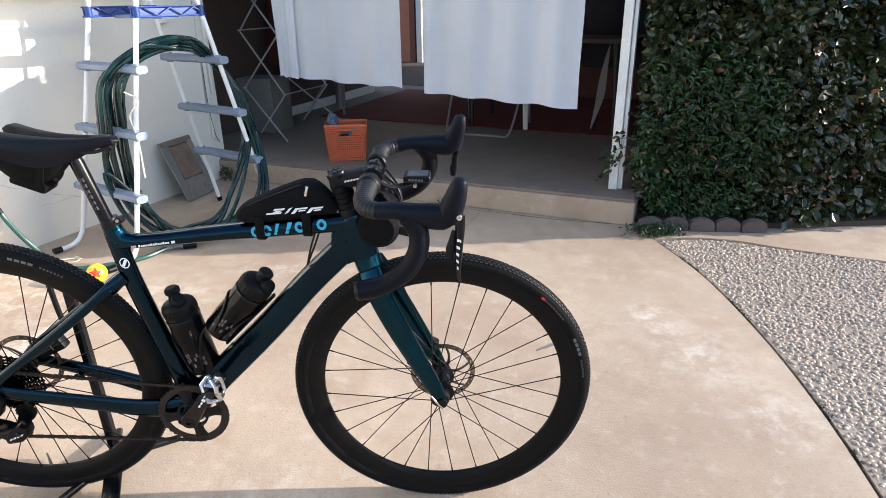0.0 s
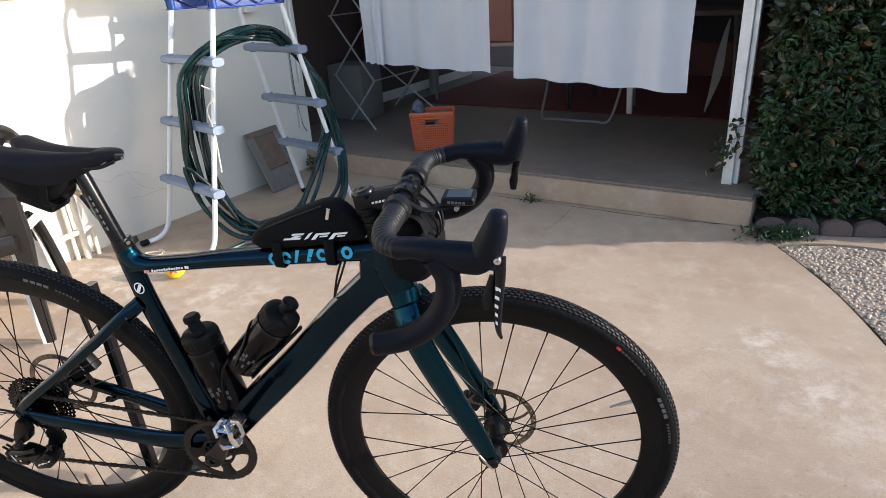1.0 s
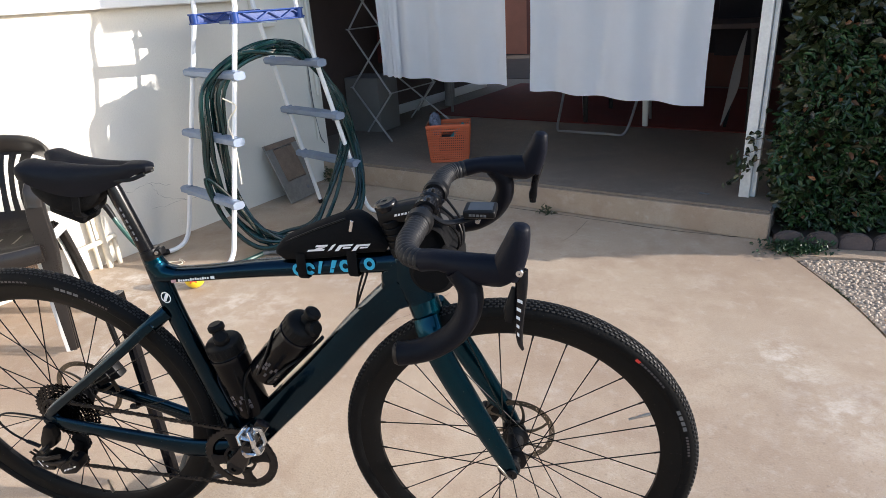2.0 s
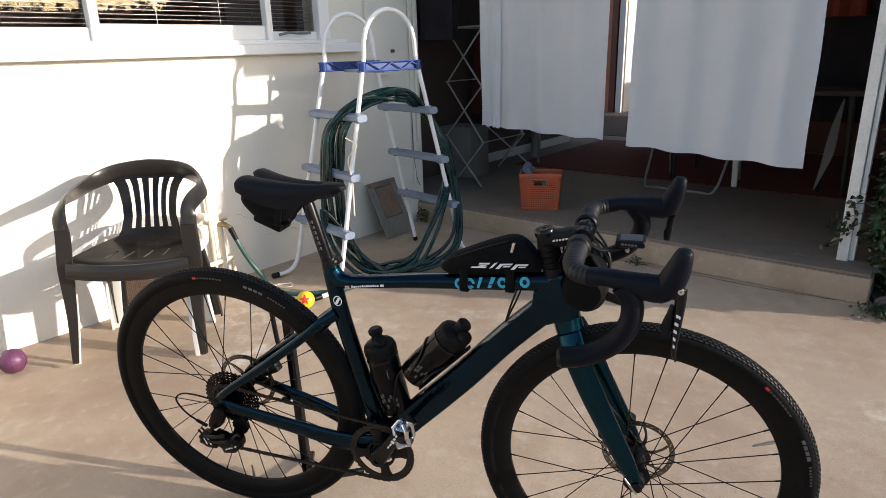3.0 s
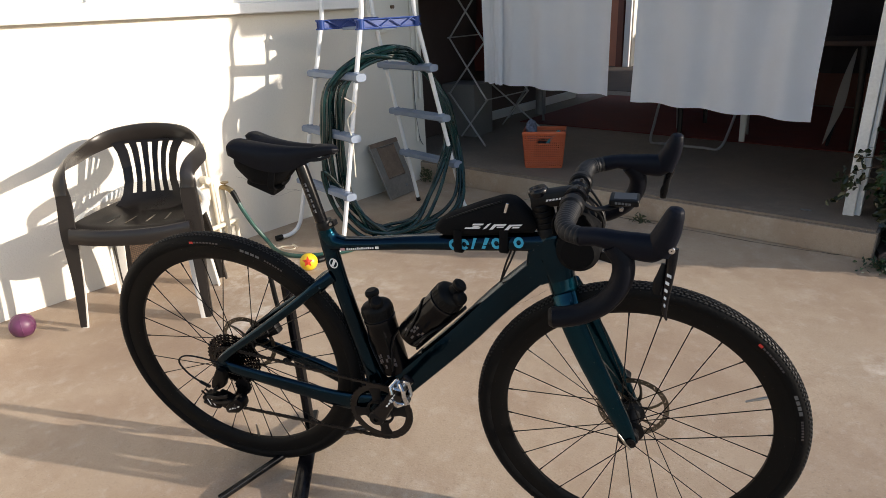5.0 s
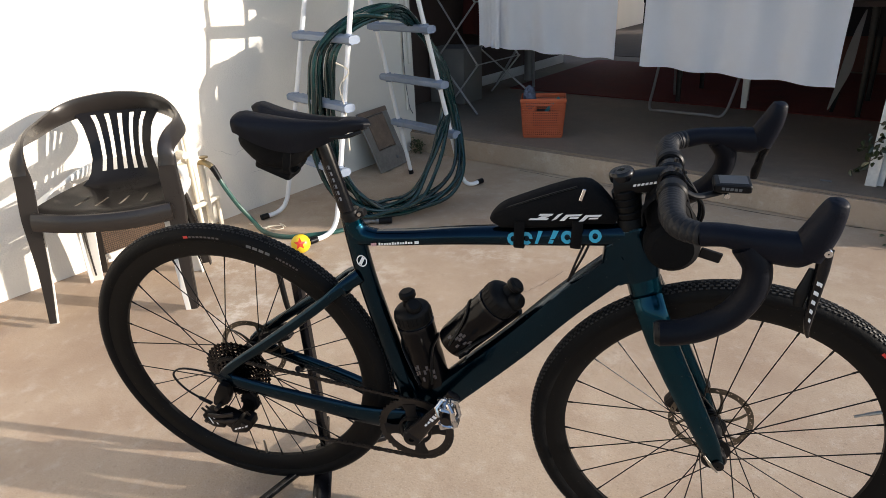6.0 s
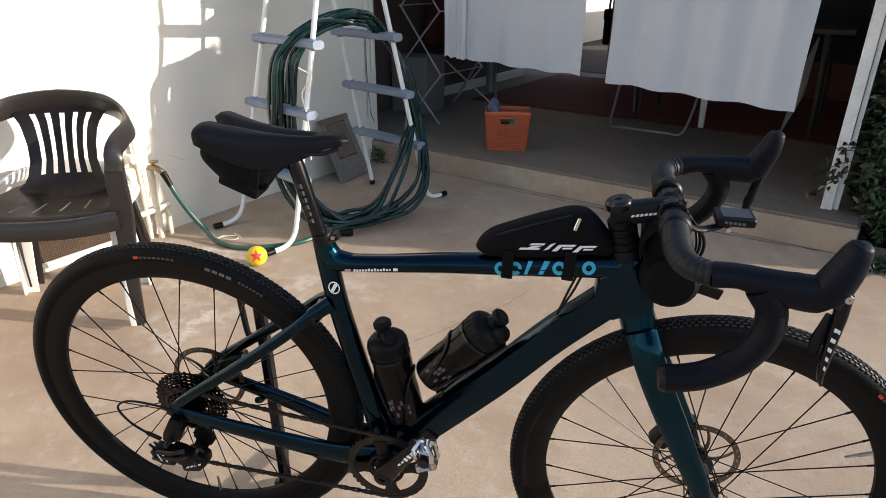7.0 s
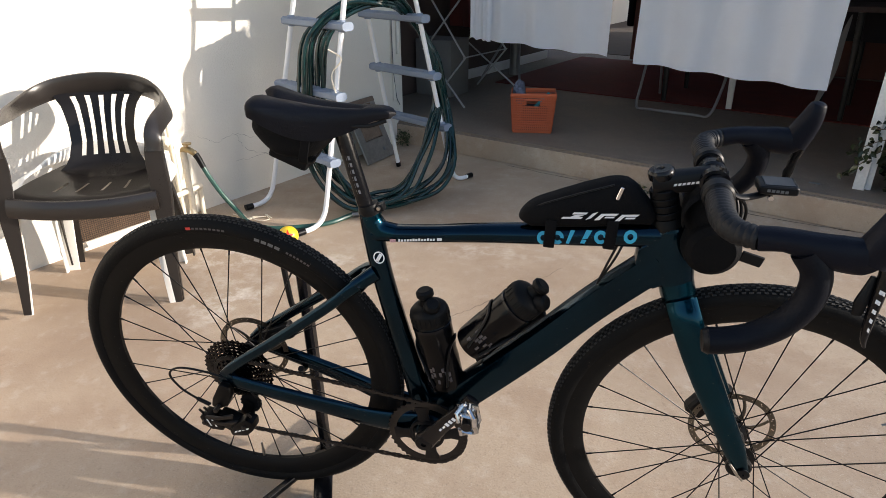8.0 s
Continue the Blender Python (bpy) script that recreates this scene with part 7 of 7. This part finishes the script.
part("band", bm, M["ball_blue"], ball, "blue band")

# ---- curtains and what stands on the patio ----
def make_curtain(u0, u1, z_left, z_right, folds, depth, seed, label, lean=0.0):
    cu = thing("curtain", label, "curtain", HOUSE)
    bm = bmesh.new()
    NU, NZ = 60, 30
    gv = {}
    for i in range(NU + 1):
        a = i / NU
        zb = z_left + (z_right - z_left) * a + 0.012 * noise.noise((a * 5, seed, 0))
        for j in range(NZ + 1):
            b = j / NZ
            zz = zb + (2.042 - zb) * b
            wave = depth * (1.15 - 0.55 * b) * (math.sin(a * folds * 2 * math.pi + seed + 0.5 * noise.noise((a * 3, b * 1.5, seed))) + 0.5 * noise.noise((a * 9, b * 1.2, seed + 3)))
            u = u0 + (u1 - u0) * a + lean * (1 - b) * (1 - a) + 0.006 * noise.noise((b * 4, seed, a))
            gv[i, j] = bm.verts.new((u, 2.80 + wave - 0.012 * (1 - b), zz))
    for i in range(NU):
        for j in range(NZ):
            bm.faces.new((gv[i, j], gv[i + 1, j], gv[i + 1, j + 1], gv[i, j + 1]))
    bmesh.ops.solidify(bm, geom=bm.faces[:], thickness=0.002)
    part("cloth", bm, M["curtain"], cu)
    return cu


make_curtain(-1.275, -1.08, 0.715, 0.705, 0.6, 0.010, 1.0, "narrow white cotton curtain panel at the patio front", 0.03)
make_curtain(-1.115, -0.322, 0.712, 0.672, 3.2, 0.016, 2.0, "white cotton curtain hanging in soft folds", 0.0)
make_curtain(-0.155, 0.772, 0.655, 0.600, 3.6, 0.017, 4.2, "wide plain white cotton curtain with a sewn hem", -0.010)
rod = thing("curtain_rod", "thin dark curtain rod under the beam", "curtain rod", HOUSE)
part("bar", tube([(-1.72, 2.80, 2.034), (1.03, 2.80, 2.034)], 0.008, seg=10), M["black"], rod)

basket = thing("laundry_basket", "orange woven plastic basket on the patio step", "basket", Matrix.Translation((0.318, 3.045, 0.149)) @ Matrix.Rotation(radians(6), 4, "Z") @ Matrix.Diagonal((1, 1, 1.24, 1)))
BW, BD, BH = 0.285, 0.200, 0.205


def wall_pt(side, a, z):
    f = 0.86 + 0.14 * z / BH
    w, d = BW / 2 * f, BD / 2 * f
    return {0: Vector((a * w, -d, z)), 1: Vector((a * w, d, z)), 2: Vector((-w, a * d, z)), 3: Vector((w, a * d, z))}[side]


for side in range(4):
    bm = bmesh.new()
    nv = 20 if side < 2 else 14
    for k in range(nv + 1):
        a = -1 + 2 * k / nv
        for z0, z1 in (((0.01, 0.135), (0.172, 0.195)) if side < 2 and abs(a) < 0.32 else ((0.01, 0.195),)):
            sweep(bm, [wall_pt(side, a, z0), wall_pt(side, a, z1)], 0.0034, 0.0022, seg=4)
    for k in range(15):
        zz = 0.012 + 0.0125 * k
        if side < 2 and 0.137 < zz < 0.172:
            sweep(bm, [wall_pt(side, -1, zz), wall_pt(side, -0.30, zz)], 0.0036, 0.0022, seg=4)
            sweep(bm, [wall_pt(side, 0.30, zz), wall_pt(side, 1, zz)], 0.0036, 0.0022, seg=4)
        else:
            sweep(bm, [wall_pt(side, -1, zz), wall_pt(side, 1, zz)], 0.0036, 0.0022, seg=4)
    tagged(part("woven_side", bm, M["orange"], basket), kind="stuff")
    if side < 2:
        part("hand_hole", tube([wall_pt(side, -0.32, 0.137), wall_pt(side, 0.32, 0.137), wall_pt(side, 0.32, 0.172), wall_pt(side, -0.32, 0.172)], 0.004, closed=True, seg=6), M["orange"], basket)
part("rim", tube([wall_pt(0, -1, 0.197), wall_pt(0, 1, 0.197), wall_pt(1, 1, 0.197), wall_pt(1, -1, 0.197)], 0.008, 0.006, closed=True, seg=8), M["orange"], basket)
part("base", box(bmesh.new(), (BW * 0.86, BD * 0.86, 0.008), pose(0, 0, 0.005), 0.002), M["orange"], basket, smooth=False)
bm = bmesh.new()
bmesh.ops.create_icosphere(bm, subdivisions=3, radius=0.05)
for v in bm.verts:
    v.co = Vector((v.co.x * 0.85, v.co.y * 0.9, v.co.z * 1.5)) * (1 + 0.35 * noise.noise(v.co * 26))
ob = tagged(part("cloth_bundle", bm, M["cloth_pattern"]), "dark patterned cloth bundle stuffed in the orange basket", "cloth")
ob.matrix_world = pose(0.232, 3.04, 0.394)
bm = box(bmesh.new(), (0.16, 0.12, 0.10), Matrix(), 0.03, 3)
for v in bm.verts:
    v.co *= 1 + 0.2 * noise.noise(v.co * 30)
ob = tagged(part("clothes", bm, M["cloth_dark"]), "dark folded clothes filling the orange basket", "clothes")
ob.matrix_world = pose(0.33, 3.05, 0.256)
ob = tagged(part("hand_brush", tube(spline([(0, 0, 0), (0.04, 0.005, 0.05), (0.085, 0.008, 0.09)], 5), [0.012, 0.008, 0.012], 0.006, seg=10), M["teal_plastic"]), "teal plastic brush handle sticking out of the basket", "brush")
ob.matrix_world = pose(0.335, 3.04, 0.301)

# folding drying rack seen side on
rack = thing("drying_rack", "grey metal folding drying rack with crossed arms", "drying rack", HOUSE)
RV = 3.45
for a, b in (((-2.09, 1.40), (-1.73, 0.94)), ((-1.72, 1.40), (-2.09, 0.97)), ((-2.09, 0.97), (-1.715, 0.48)), ((-1.73, 0.94), (-2.11, 0.52)), ((-2.11, 0.52), (-1.57, 0.154)), ((-1.715, 0.48), (-2.0, 0.154))):
    for dv in (0.0, 0.62):
        part("cross_arm", tube([(a[0], RV + dv + (0.012 if a[0] > -2 else 0), a[1]), (b[0], RV + dv + (0.012 if a[0] > -2 else 0) - (0.22 if b[1] < 0.2 and b[0] > -1.8 and dv == 0 else 0), b[1])], 0.0075, seg=8), M["rack_white"], rack)
for u, zz in ((-2.09, 1.40), (-1.72, 1.40), (-2.09, 0.97), (-1.72, 0.94), (-2.11, 0.52), (-1.715, 0.48)):
    part("rod", tube([(u, RV - 0.02, zz), (u, RV + 0.64, zz)], 0.005, seg=8), M["rack_white"], rack)
part("rod", tube([(-2.09, RV, 1.40), (-1.72, RV, 1.40)], 0.007, seg=8), M["rack_white"], rack)


def draped(name, u, v, z0, z1, wide, deep, material, label, seed):
    """Hanging cloth with folds, thick enough to be seen from any side."""
    bm = bmesh.new()
    ring = []
    for j in range(9):
        b = j / 8
        row = []
        for i in range(28):
            w = 2 * math.pi * i / 28
            r = 1 + 0.22 * math.sin(5 * w + seed) * (1 - 0.6 * b) + 0.2 * noise.noise((math.cos(w) * 2, math.sin(w) * 2, b * 3 + seed))
            row.append(bm.verts.new((u + wide / 2 * math.cos(w) * r, v + deep / 2 * math.sin(w) * r, z0 + (z1 - z0) * b)))
        ring.append(row)
    for j in range(8):
        for i in range(28):
            bm.faces.new((ring[j][i], ring[j][(i + 1) % 28], ring[j + 1][(i + 1) % 28], ring[j + 1][i]))
    bm.faces.new(ring[0][::-1])
    bm.faces.new(ring[-1])
    ob = thing(name, label, "clothes", HOUSE)
    part("cloth", bm, material, ob)
    part("hanger", tube(spline([(u - wide * 0.3, v, z1 - 0.01), (u, v, z1 + 0.03), (u + wide * 0.3, v, z1 - 0.01)], 5), 0.005, seg=6), M["black"], ob)
    part("hook", tube(spline([(u, v, z1 + 0.02), (u + 0.015, v, z1 + 0.06), (u, v, z1 + 0.09)], 5), 0.003, seg=6), M["black"], ob)
    return ob


draped("hanging_clothes", -2.02, 4.35, 0.62, 2.2, 0.42, 0.5, M["cloth_dark"], "dark clothes hanging at the patio wall", 1.0)
draped("hanging_clothes", -1.98, 3.95, 0.66, 1.35, 0.34, 0.22, M["cloth_red"], "dark red cloth hanging behind the drying rack", 2.0)
draped("hanging_clothes", -2.0, 3.2, 1.3, 2.2, 0.36, 0.3, M["cloth_dark"], "dark clothes hanging from the patio ceiling", 3.0)
draped("hanging_clothes", 0.66, 4.2, 1.36, 2.2, 0.24, 0.3, M["cloth_bright"], "bright orange-red cloth hanging at the side wall", 5.0)
draped("hanging_clothes", 0.72, 5.0, 0.62, 2.2, 0.8, 0.4, M["cloth_dark"], "dark clothes hanging deep in the patio", 6.0)

ob = tagged(part("storage_box", box(bmesh.new(), (0.34, 0.28, 0.44), Matrix(), 0.008, 2), M["card"]), "pale grey box on the patio floor", "box")
ob.matrix_world = hm(-2.05, 3.62, 0.369, 3)
ob = tagged(part("rug", box(bmesh.new(), (2.9, 1.9, 0.008), Matrix(), 0.002), M["rug"]), "dark red rug on the patio floor", "rug")
ob.matrix_world = hm(-0.48, 5.22, 0.153)

table = thing("folding_table", "folding table with one white leg behind the curtain", "table", hm(0.15, 4.62, 0.149))
part("tabletop", box(bmesh.new(), (1.5, 0.70, 0.035), pose(0, 0, 0.72), 0.008, 2), M["dark_wall"], table, smooth=False)
for x, y in ((-0.60, -0.30), (-0.11, -0.33), (0.60, -0.30), (-0.60, 0.30), (0.60, 0.30)):
    part("leg", tube([(x, y, 0.70), (x + 0.02, y, 0.35), (x + 0.03, y, 0.006)], [0.034, 0.026, 0.020] if x == -0.11 else [0.022, 0.020, 0.016], 0.016, seg=10, square=4), M["white_plastic" if x == -0.11 else "dark_steel"], table, "white plastic table leg" if x == -0.11 else "dark steel table leg")
part("brace", tube([(-0.11, -0.30, 0.40), (-0.24, -0.22, 0.70)], 0.012, seg=8), M["white_plastic"], table)

fc = thing("tubular_chair", "folding chair with a bent grey tube frame", "chair", hm(-0.25, 4.02, 0.149))
part("sled_leg", tube(spline([(-0.30, 0.25, 0.44), (-0.28, 0.05, 0.15), (-0.26, -0.05, 0.012), (-0.15, -0.085, 0.010), (0.15, -0.085, 0.010), (0.26, -0.06, 0.012), (0.29, 0.05, 0.15), (0.30, 0.25, 0.44)], 6), 0.010, seg=10), M["rack_grey"], fc)
part("seat", box(bmesh.new(), (0.56, 0.42, 0.03), pose(0, 0.28, 0.45), 0.01, 2), M["cloth_dark"], fc)
part("back_leg", tube([(-0.28, 0.46, 0.45), (-0.28, 0.55, 0.008)], 0.010, seg=8), M["rack_grey"], fc)
part("back_leg", tube([(0.28, 0.46, 0.45), (0.28, 0.55, 0.008)], 0.010, seg=8), M["rack_grey"], fc)

board = thing("ironing_board", "folded ironing board with a pale cover standing on end", "ironing board", hm(0.645, 4.40, 0.149, 8))
for nm, y0, y1, m_, pr in (("cover", -0.012, 0.005, "rack_pale", [(-0.056, 0.02), (-0.037, 0.19), (-0.015, 0.41), (0.017, 0.58), (0.050, 0.68), (0.045, 0.51), (0.037, 0.31), (-0.005, 0.16)]),
                           ("folded_leg", 0.007, 0.020, "black", [(-0.040, 0.0), (-0.020, 0.20), (0.012, 0.44), (0.026, 0.44), (0.006, 0.20), (-0.020, 0.0)])):
    bm = bmesh.new()
    P = spline([(x, 0, z) for x, z in pr], 4, True)
    f0 = [bm.verts.new((p.x, y0, max(0, p.z))) for p in P]
    f1 = [bm.verts.new((p.x, y1, max(0, p.z))) for p in P]
    bm.faces.new(f0[::-1])
    bm.faces.new(f1)
    for i in range(len(P)):
        bm.faces.new((f0[i], f0[(i + 1) % len(P)], f1[(i + 1) % len(P)], f1[i]))
    part(nm, bm, M[m_], board, smooth=False)
pb = thing("pedestal", "grey metal pedestal leg on the patio floor", "table leg", hm(-2.0, 4.75, 0.149))
part("column", tube([(0, 0, 0.0), (0, 0, 0.6)], 0.05, seg=16), M["rack_grey"], pb)
part("strut", tube([(0.25, -0.35, 0.006), (0.0, 0, 0.5)], 0.012, seg=8), M["rack_grey"], pb)
part("strut", tube([(-0.15, -0.35, 0.006), (0.0, 0, 0.5)], 0.012, seg=8), M["rack_grey"], pb)
drain = tagged(part("floor_plate", box(bmesh.new(), (0.05, 0.018, 0.003), Matrix()), M["dull_metal"], smooth=False), "small dull metal plate set in the patio floor", "floor plate")
drain.matrix_world = hm(0.82, 2.80, 0.1498)
hb = thing("hanging_bag", "black bag hanging by its strap from the wall end", "bag", hm(-1.466, 6.37, 0.0))
part("body", box(bmesh.new(), (0.074, 0.16, 0.34), pose(0, 0, 0.66), 0.03, 3), M["bag"], hb)
part("flap", box(bmesh.new(), (0.086, 0.17, 0.12), pose(-0.004, 0, 0.80, 0, 0, 0), 0.03, 3), M["bag"], hb)
part("strap", tube(spline([(0.008, -0.06, 0.82), (0.014, -0.05, 1.02), (0.026, 0, 1.26), (0.014, 0.05, 1.02), (0.008, 0.06, 0.82)], 6), 0.012, 0.008, seg=8), M["bag"], hb)
part("hook", tube([(0.040, 0, 1.262), (0.016, 0, 1.262), (0.012, 0, 1.275)], 0.005, seg=8), M["black"], hb)
rng = random.Random(21)
pts = [(-1.01 + 0.20 * k / 16 + rng.uniform(-0.035, 0.035), 1.575 + rng.uniform(-0.045, 0.045), 0.004 + 0.004 * (k % 3)) for k in range(17)]
st = thing("string", "tangled pale string lying on the concrete", "string")
part("strand", tube(spline(pts, 6), 0.0022, seg=6), M["cream_pipe"], st)
